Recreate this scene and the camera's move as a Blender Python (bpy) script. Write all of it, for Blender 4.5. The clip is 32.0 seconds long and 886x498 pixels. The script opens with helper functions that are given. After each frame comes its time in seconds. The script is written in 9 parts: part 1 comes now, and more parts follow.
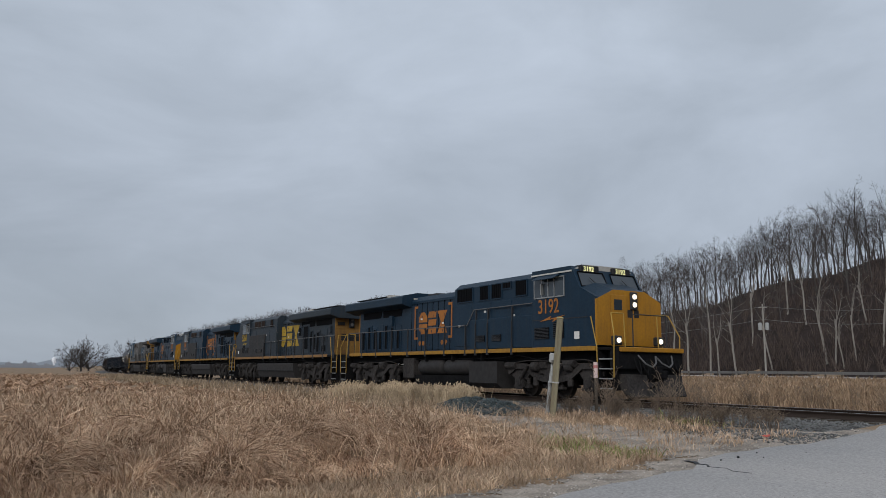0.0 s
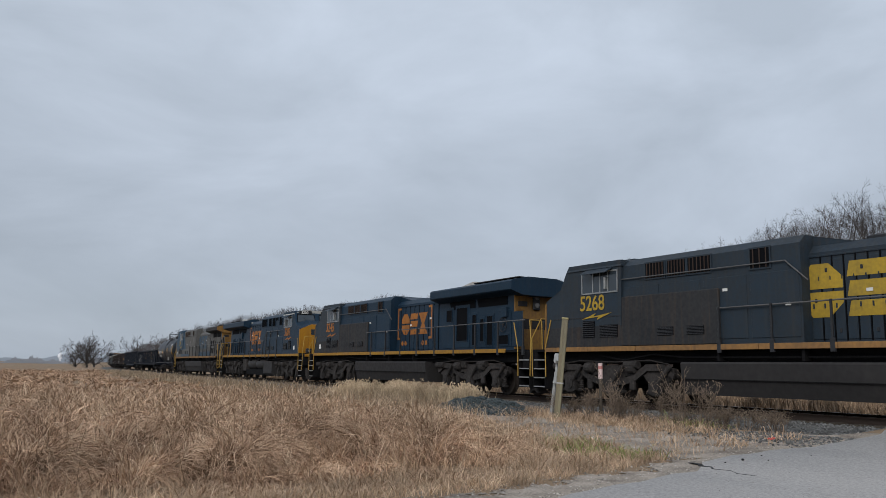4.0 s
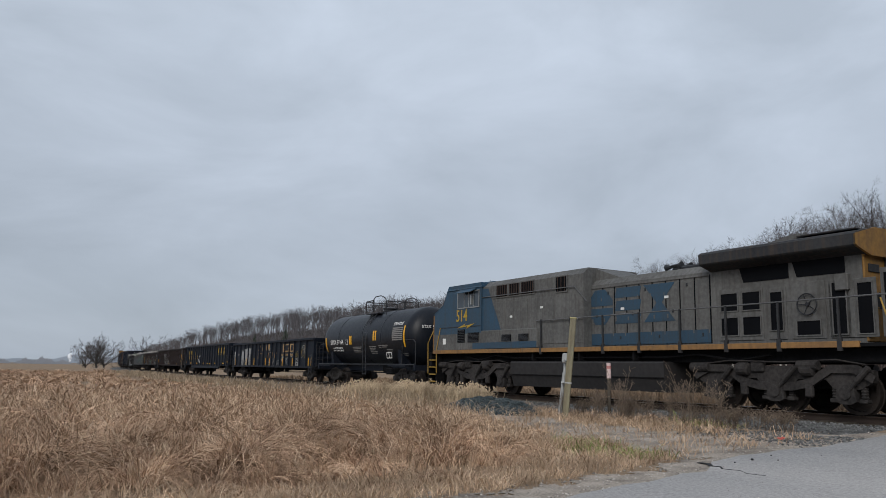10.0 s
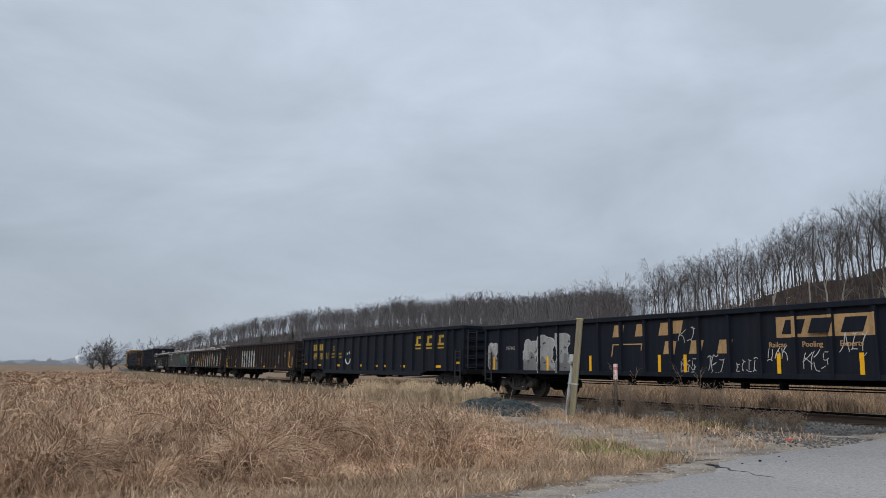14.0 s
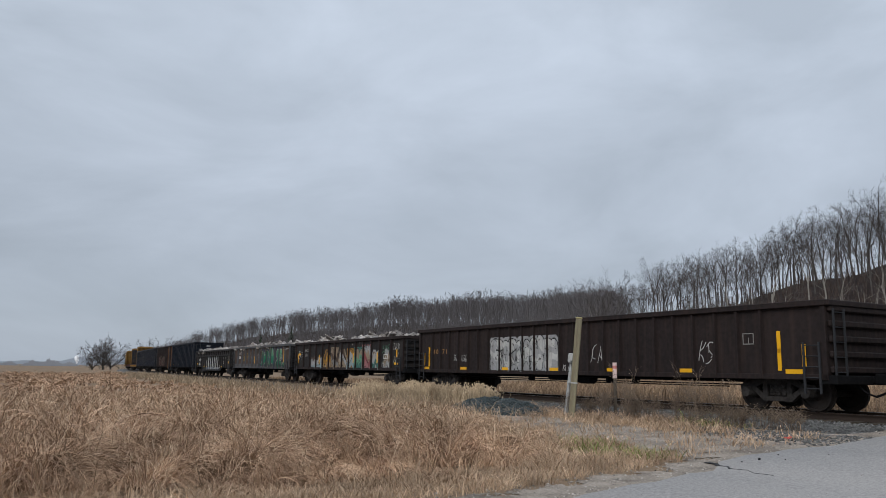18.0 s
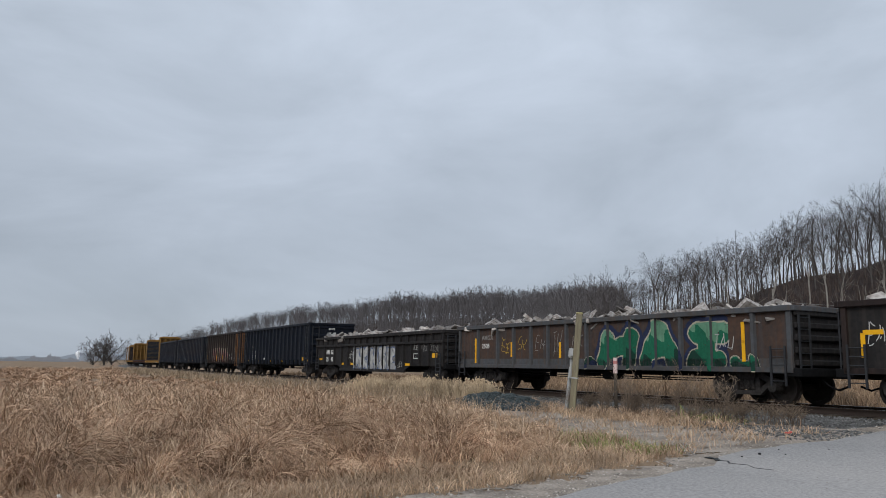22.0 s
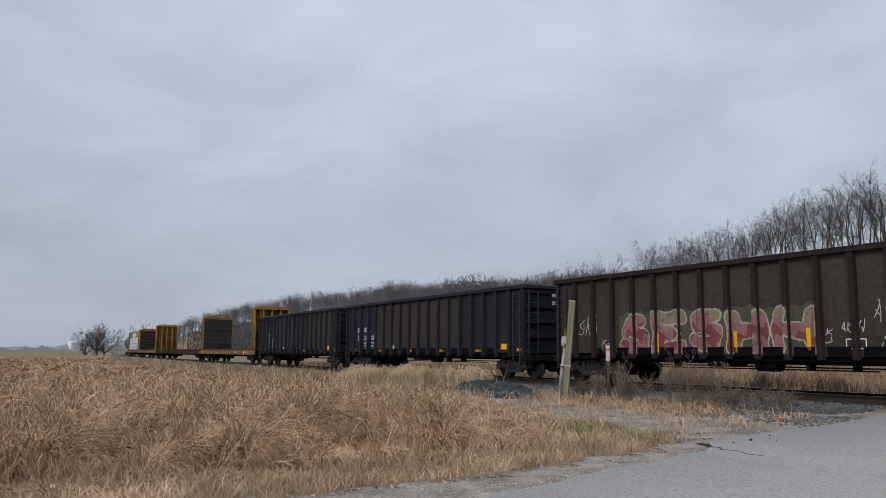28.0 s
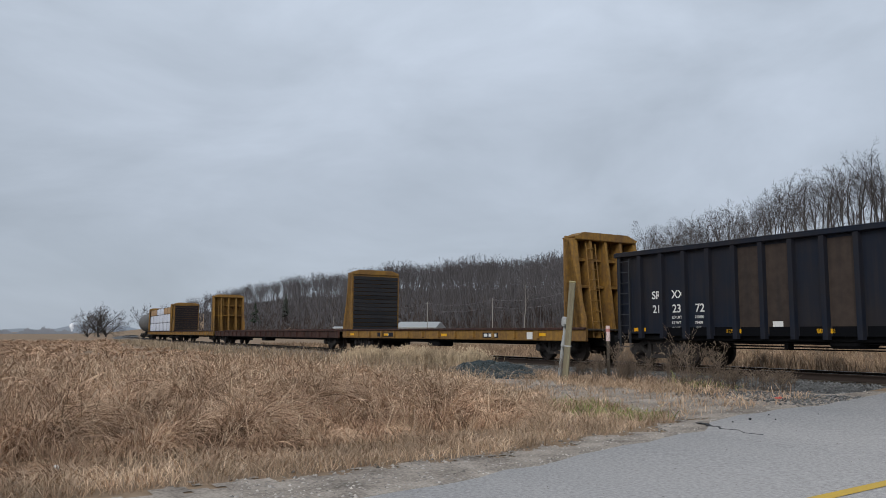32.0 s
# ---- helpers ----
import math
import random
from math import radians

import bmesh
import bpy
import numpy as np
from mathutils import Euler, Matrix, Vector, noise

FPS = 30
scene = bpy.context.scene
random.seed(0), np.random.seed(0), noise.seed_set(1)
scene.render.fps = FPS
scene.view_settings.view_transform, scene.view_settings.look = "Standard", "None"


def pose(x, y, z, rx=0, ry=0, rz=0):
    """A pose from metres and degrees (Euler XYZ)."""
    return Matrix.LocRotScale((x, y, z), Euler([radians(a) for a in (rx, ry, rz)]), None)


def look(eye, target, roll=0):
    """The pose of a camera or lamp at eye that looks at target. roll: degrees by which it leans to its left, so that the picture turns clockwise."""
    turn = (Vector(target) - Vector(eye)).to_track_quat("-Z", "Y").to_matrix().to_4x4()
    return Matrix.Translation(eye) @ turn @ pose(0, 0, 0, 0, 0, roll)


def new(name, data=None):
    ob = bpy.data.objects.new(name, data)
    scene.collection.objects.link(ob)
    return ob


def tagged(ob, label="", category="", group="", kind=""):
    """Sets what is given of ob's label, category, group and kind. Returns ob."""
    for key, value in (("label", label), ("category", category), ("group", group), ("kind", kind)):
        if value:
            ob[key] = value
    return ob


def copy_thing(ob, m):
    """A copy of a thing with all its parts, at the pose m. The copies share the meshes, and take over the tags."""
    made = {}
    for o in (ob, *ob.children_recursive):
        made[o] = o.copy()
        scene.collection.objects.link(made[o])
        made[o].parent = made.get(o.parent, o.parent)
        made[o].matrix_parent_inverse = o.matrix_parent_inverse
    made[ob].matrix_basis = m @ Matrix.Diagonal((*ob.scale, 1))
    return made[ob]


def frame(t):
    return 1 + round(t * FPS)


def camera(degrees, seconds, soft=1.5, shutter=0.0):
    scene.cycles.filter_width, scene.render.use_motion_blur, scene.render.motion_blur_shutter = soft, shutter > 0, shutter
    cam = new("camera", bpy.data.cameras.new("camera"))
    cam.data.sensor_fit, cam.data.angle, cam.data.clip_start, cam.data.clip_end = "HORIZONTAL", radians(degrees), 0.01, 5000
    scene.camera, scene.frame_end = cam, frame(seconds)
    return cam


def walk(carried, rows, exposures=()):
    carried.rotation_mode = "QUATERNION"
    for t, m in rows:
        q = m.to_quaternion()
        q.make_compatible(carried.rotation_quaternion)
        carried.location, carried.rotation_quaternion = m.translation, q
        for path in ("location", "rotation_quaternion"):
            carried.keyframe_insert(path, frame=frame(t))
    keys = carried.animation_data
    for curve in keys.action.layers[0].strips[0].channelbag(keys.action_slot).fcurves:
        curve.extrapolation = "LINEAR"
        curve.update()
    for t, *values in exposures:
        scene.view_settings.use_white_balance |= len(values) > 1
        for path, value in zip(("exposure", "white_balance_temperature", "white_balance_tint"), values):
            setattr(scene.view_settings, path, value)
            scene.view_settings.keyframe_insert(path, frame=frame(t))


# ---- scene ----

EYE = 1.55            # eye over the road, metres
cam = camera(59.447, 32.0, soft=0.8)


def aim(yaw, pitch, roll):
    """Heading (0 looks along +y), tilt and lean in degrees."""
    y, p, r = radians(yaw), radians(pitch), radians(roll)
    fw = Vector((math.sin(y) * math.cos(p), math.cos(y) * math.cos(p), math.sin(p)))
    r0 = Vector((math.cos(y), -math.sin(y), 0))
    u0 = r0.cross(fw)
    rt = math.cos(r) * r0 + math.sin(r) * u0
    up = -math.sin(r) * r0 + math.cos(r) * u0
    m = Matrix((rt, up, -fw)).transposed().to_4x4()
    m.translation = (0, 0, EYE)
    return m


walk(cam, [(t, aim(a, b, c)) for t, a, b, c in (
    (0.0, -56.098, 8.919, 0.616), (0.5, -56.152, 8.902, 0.693), (1.0, -56.217, 8.924, 0.761), (1.5, -56.277, 8.946, 0.848),
    (2.0, -56.327, 8.942, 0.971), (2.5, -56.394, 8.922, 1.062), (3.0, -56.448, 8.911, 1.118), (3.5, -56.484, 8.894, 1.148),
    (5.5, -56.615, 8.832, 1.140), (6.0, -56.653, 8.832, 1.127), (6.5, -56.665, 8.842, 1.121), (7.0, -56.669, 8.817, 1.083),
    (7.5, -56.716, 8.794, 1.127), (8.0, -56.775, 8.768, 1.108), (8.5, -56.825, 8.738, 1.119), (9.0, -56.888, 8.744, 1.079),
    (9.5, -56.982, 8.789, 1.086), (10.0, -57.088, 8.858, 1.079), (10.5, -57.150, 8.934, 1.064), (11.0, -57.224, 8.985, 1.041),
    (11.5, -57.272, 8.992, 1.026), (12.0, -57.344, 8.980, 1.022), (12.5, -57.417, 8.977, 1.016), (13.0, -57.495, 8.974, 1.010),
    (13.5, -57.545, 8.978, 1.038), (14.0, -57.553, 8.939, 1.035), (14.5, -57.520, 8.929, 1.040), (16.5, -57.431, 8.880, 0.961),
    (17.0, -57.454, 8.875, 0.921), (17.5, -57.465, 8.877, 0.893), (18.0, -57.475, 8.888, 0.857), (18.5, -57.479, 8.878, 0.860),
    (19.0, -57.470, 8.833, 0.838), (19.5, -57.472, 8.790, 0.796), (20.0, -57.478, 8.744, 0.756), (20.5, -57.494, 8.704, 0.807),
    (21.0, -57.525, 8.641, 0.831), (21.5, -57.508, 8.576, 0.828), (22.0, -57.507, 8.547, 0.802), (22.5, -57.523, 8.532, 0.785),
    (23.0, -57.494, 8.523, 0.685), (23.5, -57.453, 8.506, 0.602), (24.0, -57.412, 8.499, 0.562), (24.5, -57.343, 8.476, 0.454),
    (25.0, -57.269, 8.445, 0.363), (25.5, -57.220, 8.419, 0.231), (27.5, -57.028, 7.982, 0.336), (28.0, -56.968, 7.715, 0.519),
    (28.5, -56.906, 7.455, 0.681), (29.0, -56.884, 7.183, 0.783), (29.5, -56.871, 6.944, 0.826), (30.0, -56.880, 6.752, 0.759),
    (30.5, -56.915, 6.597, 0.602), (31.0, -56.963, 6.484, 0.471), (31.5, -56.992, 6.396, 0.358), (32.0, -56.979, 6.316, 0.351),
)], exposures=[(0.0, -0.17), (0.7, -0.1), (2.0, 0.0), (32.0, 0.0)])

# ---- world, sun ----
world = bpy.data.worlds.new("overcast")
scene.world = world
world.use_nodes = True
wn, wl = world.node_tree.nodes, world.node_tree.links
wn.clear()
w_out = wn.new("ShaderNodeOutputWorld")
w_bg = wn.new("ShaderNodeBackground")
w_sky = wn.new("ShaderNodeTexSky")
w_sky.sky_type = "NISHITA"
w_sky.sun_disc = False
w_sky.sun_elevation, w_sky.sun_rotation = radians(32), radians(150)
w_tc = wn.new("ShaderNodeTexCoord")
w_map = wn.new("ShaderNodeMapping")
w_map.inputs["Scale"].default_value = (1.6, 1.6, 4.0)
w_map.inputs["Rotation"].default_value = (0.10, -0.16, 0.5)
wl.new(w_tc.outputs["Generated"], w_map.inputs["Vector"])
w_n1 = wn.new("ShaderNodeTexNoise")
w_n1.inputs["Scale"].default_value, w_n1.inputs["Detail"].default_value = 1.9, 8
w_n1.inputs["Roughness"].default_value, w_n1.inputs["Distortion"].default_value = 0.54, 0.35
wl.new(w_map.outputs["Vector"], w_n1.inputs["Vector"])
w_ramp = wn.new("ShaderNodeValToRGB")
w_ramp.color_ramp.elements[0].position, w_ramp.color_ramp.elements[1].position = 0.30, 0.70
w_ramp.color_ramp.elements[0].color = (0.425, 0.482, 0.560, 1)
w_ramp.color_ramp.elements[1].color = (0.575, 0.645, 0.750, 1)
wl.new(w_n1.outputs["Fac"], w_ramp.inputs["Fac"])
# clear sky shows faintly through the cloud deck
w_mul = wn.new("ShaderNodeMixRGB")
w_mul.blend_type = "MIX"
w_mul.inputs["Fac"].default_value = 0.93
w_dim = wn.new("ShaderNodeMixRGB")
w_dim.blend_type = "MULTIPLY"
w_dim.inputs["Fac"].default_value = 1.0
w_dim.inputs["Color2"].default_value = (0.1, 0.1, 0.1, 1)
wl.new(w_sky.outputs["Color"], w_dim.inputs["Color1"])
wl.new(w_dim.outputs["Color"], w_mul.inputs["Color1"])
wl.new(w_ramp.outputs["Color"], w_mul.inputs["Color2"])
# the deck is brightest overhead
w_sep = wn.new("ShaderNodeSeparateXYZ")
wl.new(w_tc.outputs["Generated"], w_sep.inputs["Vector"])
w_up = wn.new("ShaderNodeValToRGB")
w_up.color_ramp.elements[0].position, w_up.color_ramp.elements[0].color = 0.0, (0.80, 0.81, 0.82, 1)
w_up.color_ramp.elements[1].position, w_up.color_ramp.elements[1].color = 1.0, (1.16, 1.16, 1.16, 1)
w_up.color_ramp.elements.new(0.14).color = (0.91, 0.91, 0.915, 1)
w_up.color_ramp.elements.new(0.40).color = (1.13, 1.13, 1.13, 1)
wl.new(w_sep.outputs["Z"], w_up.inputs["Fac"])
w_grad = wn.new("ShaderNodeMixRGB")
w_grad.blend_type = "MULTIPLY"
w_grad.inputs["Fac"].default_value = 1.0
wl.new(w_mul.outputs["Color"], w_grad.inputs["Color1"])
wl.new(w_up.outputs["Color"], w_grad.inputs["Color2"])
wl.new(w_grad.outputs["Color"], w_bg.inputs["Color"])
w_bg.inputs["Strength"].default_value = 1.0
wl.new(w_bg.outputs["Background"], w_out.inputs["Surface"])

sun_data = bpy.data.lights.new("sun", "SUN")
sun_data.energy, sun_data.angle, sun_data.color = 1.7, radians(28), (1.0, 0.96, 0.9)
sun = new("sun", sun_data)
sun.matrix_world = look((60, -90, 70), (0, 0, 0))

# ---- the track's line: straight past the crossing, a wide curve before it ----
SIDE = 17.76          # nearest face of a car from the eye's line, metres
SPEED = 9.71
CURVE_K, CURVE_S = 0.001218, 12.0     # 1/metres, where the curve begins
EASE_K, EASE_S = 0.0006, -45.0         # and where it eases
RAIL_TOP = 0.65
TRACK_Y = SIDE + 1.5
_S = np.arange(-560.0, 141.0, 0.5)
_th = np.where(_S < CURVE_S, CURVE_K * (np.maximum(_S, EASE_S) - CURVE_S), 0.0) + EASE_K * np.minimum(_S - EASE_S, 0.0)
_X, _Y = np.cumsum(np.cos(_th)) * 0.5, np.cumsum(np.sin(_th)) * 0.5
_i0 = int(np.searchsorted(_S, 0.0))
_X, _Y = _X - _X[_i0], _Y - _Y[_i0] + TRACK_Y


def on_track(s, off=0.0):
    """Place and heading (radians) at s metres along the track, off metres beyond its centre line."""
    x, y, a = np.interp(s, _S, _X), np.interp(s, _S, _Y), np.interp(s, _S, _th)
    return x - off * math.sin(a), y + off * math.cos(a), a


def track_off(x, y):
    """Signed distance from the track's centre line (arrays allowed)."""
    return (y - np.interp(x, _X, _Y)) * np.cos(np.interp(x, _X, _th))


def smooth(a, b, v):
    t = np.clip((v - a) / (b - a), 0, 1)
    return t * t * (3 - 2 * t)


# ---- mesh tools ----
class Form:
    """Collects vertices and faces of one mesh."""

    def __init__(self):
        self.v, self.f = [], []

    def add(self, verts, faces):
        n = len(self.v)
        self.v.extend(verts)
        self.f.extend([tuple(i + n for i in f) for f in faces])
        return self

    def box(self, x0, x1, y0, y1, z0, z1, c=0.0, m=None):
        """A box with its edges cut by c."""
        if x0 > x1:
            x0, x1 = x1, x0
        if y0 > y1:
            y0, y1 = y1, y0
        if z0 > z1:
            z0, z1 = z1, z0
        if c <= 0:
            vs = [(x, y, z) for x in (x0, x1) for y in (y0, y1) for z in (z0, z1)]
            fs = [(0, 1, 3, 2), (4, 6, 7, 5), (0, 4, 5, 1), (2, 3, 7, 6), (0, 2, 6, 4), (1, 5, 7, 3)]
        else:
            c = min(c, (x1 - x0) * 0.45, (y1 - y0) * 0.45, (z1 - z0) * 0.45)
            vs, key = [], {}
            lo, hi = (x0, y0, z0), (x1, y1, z1)
            for ix in (0, 1):
                for iy in (0, 1):
                    for iz in (0, 1):
                        ii = (ix, iy, iz)
                        for ax in range(3):
                            p = []
                            for k in range(3):
                                e = hi[k] if ii[k] else lo[k]
                                p.append(e if k == ax else (e - c if ii[k] else e + c))
                            key[(ii, ax)] = len(vs)
                            vs.append(tuple(p))
            fs = []
            for ax in range(3):
                o = [k for k in range(3) if k != ax]
                for side in (0, 1):
                    q = []
                    for a, b in ((0, 0), (1, 0), (1, 1), (0, 1)):
                        ii = [0, 0, 0]
                        ii[ax], ii[o[0]], ii[o[1]] = side, a, b
                        q.append(key[(tuple(ii), ax)])
                    fs.append(tuple(q))
                for a in (0, 1):
                    for b in (0, 1):
                        i0, i1 = [0, 0, 0], [0, 0, 0]
                        i0[o[0]], i0[o[1]], i1[o[0]], i1[o[1]] = a, b, a, b
                        i0[ax], i1[ax] = 0, 1
                        i0, i1 = tuple(i0), tuple(i1)
                        fs.append((key[(i0, o[0])], key[(i1, o[0])], key[(i1, o[1])], key[(i0, o[1])]))
            for ix in (0, 1):
                for iy in (0, 1):
                    for iz in (0, 1):
                        fs.append(tuple(key[((ix, iy, iz), k)] for k in range(3)))
        if m is not None:
            vs = [tuple(m @ Vector(p)) for p in vs]
        return self.add(vs, fs)

    def prism(self, pts, a, b, axis="y", caps=True):
        """A polygon drawn in the plane across axis, drawn out from a to b. pts: (x, z) for axis y, (y, z) for x, (x, y) for z."""
        n = len(pts)

        def at(p, h):
            return (p[0], h, p[1]) if axis == "y" else (h, p[0], p[1]) if axis == "x" else (p[0], p[1], h)
        vs = [at(p, a) for p in pts] + [at(p, b) for p in pts]
        fs = [(i, (i + 1) % n, n + (i + 1) % n, n + i) for i in range(n)]
        if caps:
            fs += [tuple(range(n - 1, -1, -1)), tuple(range(n, 2 * n))]
        return self.add(vs, fs)

    def rod(self, p, q, r, n=6, r2=None, caps=True):
        p, q = Vector(p), Vector(q)
        d = q - p
        if d.length < 1e-6:
            return self
        z = d.normalized()
        u = z.orthogonal().normalized()
        w = z.cross(u)
        r2 = r if r2 is None else r2
        vs = []
        for c, rr in ((p, r), (q, r2)):
            for i in range(n):
                a = 2 * math.pi * i / n
                vs.append(tuple(c + u * (math.cos(a) * rr) + w * (math.sin(a) * rr)))
        fs = [(i, (i + 1) % n, n + (i + 1) % n, n + i) for i in range(n)]
        if caps:
            fs += [tuple(range(n - 1, -1, -1)), tuple(range(n, 2 * n))]
        return self.add(vs, fs)

    def pipe(self, pts, r, n=6):
        for a, b in zip(pts[:-1], pts[1:]):
            self.rod(a, b, r, n)
        return self

    def lathe(self, prof, origin=(0, 0, 0), axis="x", n=20):
        """A profile of (along, radius) turned about an axis."""
        vs, fs = [], []
        m = len(prof)
        for i in range(n):
            a = 2 * math.pi * i / n
            c, s = math.cos(a), math.sin(a)
            for h, r in prof:
                p = (h, r * c, r * s) if axis == "x" else (r * c, h, r * s) if axis == "y" else (r * c, r * s, h)
                vs.append((p[0] + origin[0], p[1] + origin[1], p[2] + origin[2]))
        for i in range(n):
            j = (i + 1) % n
            for k in range(m - 1):
                fs.append((i * m + k, j * m + k, j * m + k + 1, i * m + k + 1))
        fs.append(tuple(i * m for i in range(n)))
        fs.append(tuple(i * m + m - 1 for i in range(n - 1, -1, -1)))
        return self.add(vs, fs)

    def mesh(self, name, material=None, flat=True):
        me = bpy.data.meshes.new(name)
        me.from_pydata(self.v, [], self.f)
        bm = bmesh.new()
        bm.from_mesh(me)
        bmesh.ops.recalc_face_normals(bm, faces=bm.faces)
        bm.to_mesh(me)
        bm.free()
        if material:
            me.materials.append(material)
        if not flat:
            me.shade_smooth()
        return me


def part(name, form, material, parent=None, label="", flat=True, m=None):
    """One mesh object under a thing or a part."""
    me = form.mesh(name, material, flat) if isinstance(form, Form) else form
    ob = new(name, me)
    if parent is not None:
        ob.parent = parent
    if m is not None:
        ob.matrix_basis = m
    if label:
        ob["label"] = label
    return ob


def pieces(name, forms, material, parent, label=""):
    """The like pieces of a thing, each a part of its own."""
    return [part(name, f, material, parent, label) for f in forms]


def raw_mesh(name, verts, faces, material, smooth_it=False):
    """A large mesh from arrays: verts (n, 3), faces (m, k)."""
    verts, faces = np.asarray(verts, dtype=np.float32), np.asarray(faces, dtype=np.int32)
    me = bpy.data.meshes.new(name)
    k = faces.shape[1]
    me.vertices.add(len(verts))
    me.vertices.foreach_set("co", verts.ravel())
    me.loops.add(faces.size)
    me.loops.foreach_set("vertex_index", faces.ravel())
    me.polygons.add(len(faces))
    me.polygons.foreach_set("loop_start", np.arange(0, faces.size, k, dtype=np.int32))
    if smooth_it:
        me.polygons.foreach_set("use_smooth", np.ones(len(faces), dtype=bool))
    me.materials.append(material)
    me.update(calc_edges=True)
    return me


# ---- materials ----
def mat(name, base, other=None, rough=0.6, metal=0.0, scale=1.2, fine=25.0, amount=0.5, bump=0.15, streak=0.0, streak_col=(0.10, 0.06, 0.035),
        per_object=0.0, per_island=0.0, grime=0.0, stretch=(1, 1, 1), spec=0.22):
    """A worn surface: two colours mixed by coarse and fine noise, vertical streaks, relief."""
    m = bpy.data.materials.new(name)
    m.use_nodes = True
    nt = m.node_tree
    nd, ln = nt.nodes, nt.links
    b = nd["Principled BSDF"]
    b.inputs["Metallic"].default_value = metal
    b.inputs["Specular IOR Level"].default_value = spec
    other = other or tuple(c * 0.7 for c in base)
    tc = nd.new("ShaderNodeTexCoord")
    mp = nd.new("ShaderNodeMapping")
    mp.inputs["Scale"].default_value = stretch
    ln.new(tc.outputs["Object"], mp.inputs["Vector"])
    n1 = nd.new("ShaderNodeTexNoise")
    n1.inputs["Scale"].default_value, n1.inputs["Detail"].default_value = scale, 5
    ln.new(mp.outputs["Vector"], n1.inputs["Vector"])
    n2 = nd.new("ShaderNodeTexNoise")
    n2.inputs["Scale"].default_value, n2.inputs["Detail"].default_value = fine, 4
    ln.new(mp.outputs["Vector"], n2.inputs["Vector"])
    add = nd.new("ShaderNodeMath")
    add.operation = "MULTIPLY_ADD"
    add.inputs[1].default_value = 0.45
    ln.new(n2.outputs["Fac"], add.inputs[0])
    half = nd.new("ShaderNodeMath")
    half.operation = "MULTIPLY"
    half.inputs[1].default_value = 0.55
    ln.new(n1.outputs["Fac"], half.inputs[0])
    ln.new(half.outputs[0], add.inputs[2])
    rng = nd.new("ShaderNodeMapRange")
    rng.inputs["From Min"].default_value, rng.inputs["From Max"].default_value = 0.36, 0.64
    rng.inputs["To Max"].default_value = amount
    ln.new(add.outputs[0], rng.inputs["Value"])
    mix = nd.new("ShaderNodeMixRGB")
    mix.inputs["Color1"].default_value, mix.inputs["Color2"].default_value = (*base, 1), (*other, 1)
    ln.new(rng.outputs["Result"], mix.inputs["Fac"])
    col = mix.outputs["Color"]
    if streak > 0:
        ms = nd.new("ShaderNodeMapping")
        ms.inputs["Scale"].default_value = (5.0, 5.0, 0.35)
        ln.new(tc.outputs["Object"], ms.inputs["Vector"])
        ns = nd.new("ShaderNodeTexNoise")
        ns.inputs["Scale"].default_value, ns.inputs["Detail"].default_value = 1.6, 4
        ln.new(ms.outputs["Vector"], ns.inputs["Vector"])
        rs = nd.new("ShaderNodeMapRange")
        rs.inputs["From Min"].default_value, rs.inputs["From Max"].default_value = 0.48, 0.72
        rs.inputs["To Max"].default_value = streak
        ln.new(ns.outputs["Fac"], rs.inputs["Value"])
        mx = nd.new("ShaderNodeMixRGB")
        mx.inputs["Color2"].default_value = (*streak_col, 1)
        ln.new(rs.outputs["Result"], mx.inputs["Fac"])
        ln.new(col, mx.inputs["Color1"])
        col = mx.outputs["Color"]
    for amt, node, out in ((per_object, "ShaderNodeObjectInfo", "Random"), (per_island, "ShaderNodeNewGeometry", "Random Per Island")):
        if amt > 0:
            oi = nd.new(node)
            r2 = nd.new("ShaderNodeMapRange")
            r2.inputs["To Min"].default_value, r2.inputs["To Max"].default_value = 1 - amt, 1 + amt
            ln.new(oi.outputs[out], r2.inputs["Value"])
            hs = nd.new("ShaderNodeHueSaturation")
            ln.new(r2.outputs["Result"], hs.inputs["Value"])
            ln.new(col, hs.inputs["Color"])
            col = hs.outputs["Color"]
    ln.new(col, b.inputs["Base Color"])
    rr = nd.new("ShaderNodeMapRange")
    rr.inputs["To Min"].default_value, rr.inputs["To Max"].default_value = max(0.02, rough - 0.12), min(1, rough + 0.12)
    ln.new(n2.outputs["Fac"], rr.inputs["Value"])
    ln.new(rr.outputs["Result"], b.inputs["Roughness"])
    if bump > 0:
        bp = nd.new("ShaderNodeBump")
        bp.inputs["Strength"].default_value, bp.inputs["Distance"].default_value = bump, 0.02
        ln.new(add.outputs[0], bp.inputs["Height"])
        ln.new(bp.outputs["Normal"], b.inputs["Normal"])
    return m


def glow(name, color, strength):
    m = bpy.data.materials.new(name)
    m.use_nodes = True
    b = m.node_tree.nodes["Principled BSDF"]
    b.inputs["Base Color"].default_value = (*color, 1)
    b.inputs["Emission Color"].default_value = (*color, 1)
    b.inputs["Emission Strength"].default_value = strength
    return m


def glass(name, tint=(0.03, 0.04, 0.05)):
    m = bpy.data.materials.new(name)
    m.use_nodes = True
    b = m.node_tree.nodes["Principled BSDF"]
    b.inputs["Base Color"].default_value = (*tint, 1)
    b.inputs["Roughness"].default_value = 0.06
    b.inputs["Specular IOR Level"].default_value = 0.6
    return m


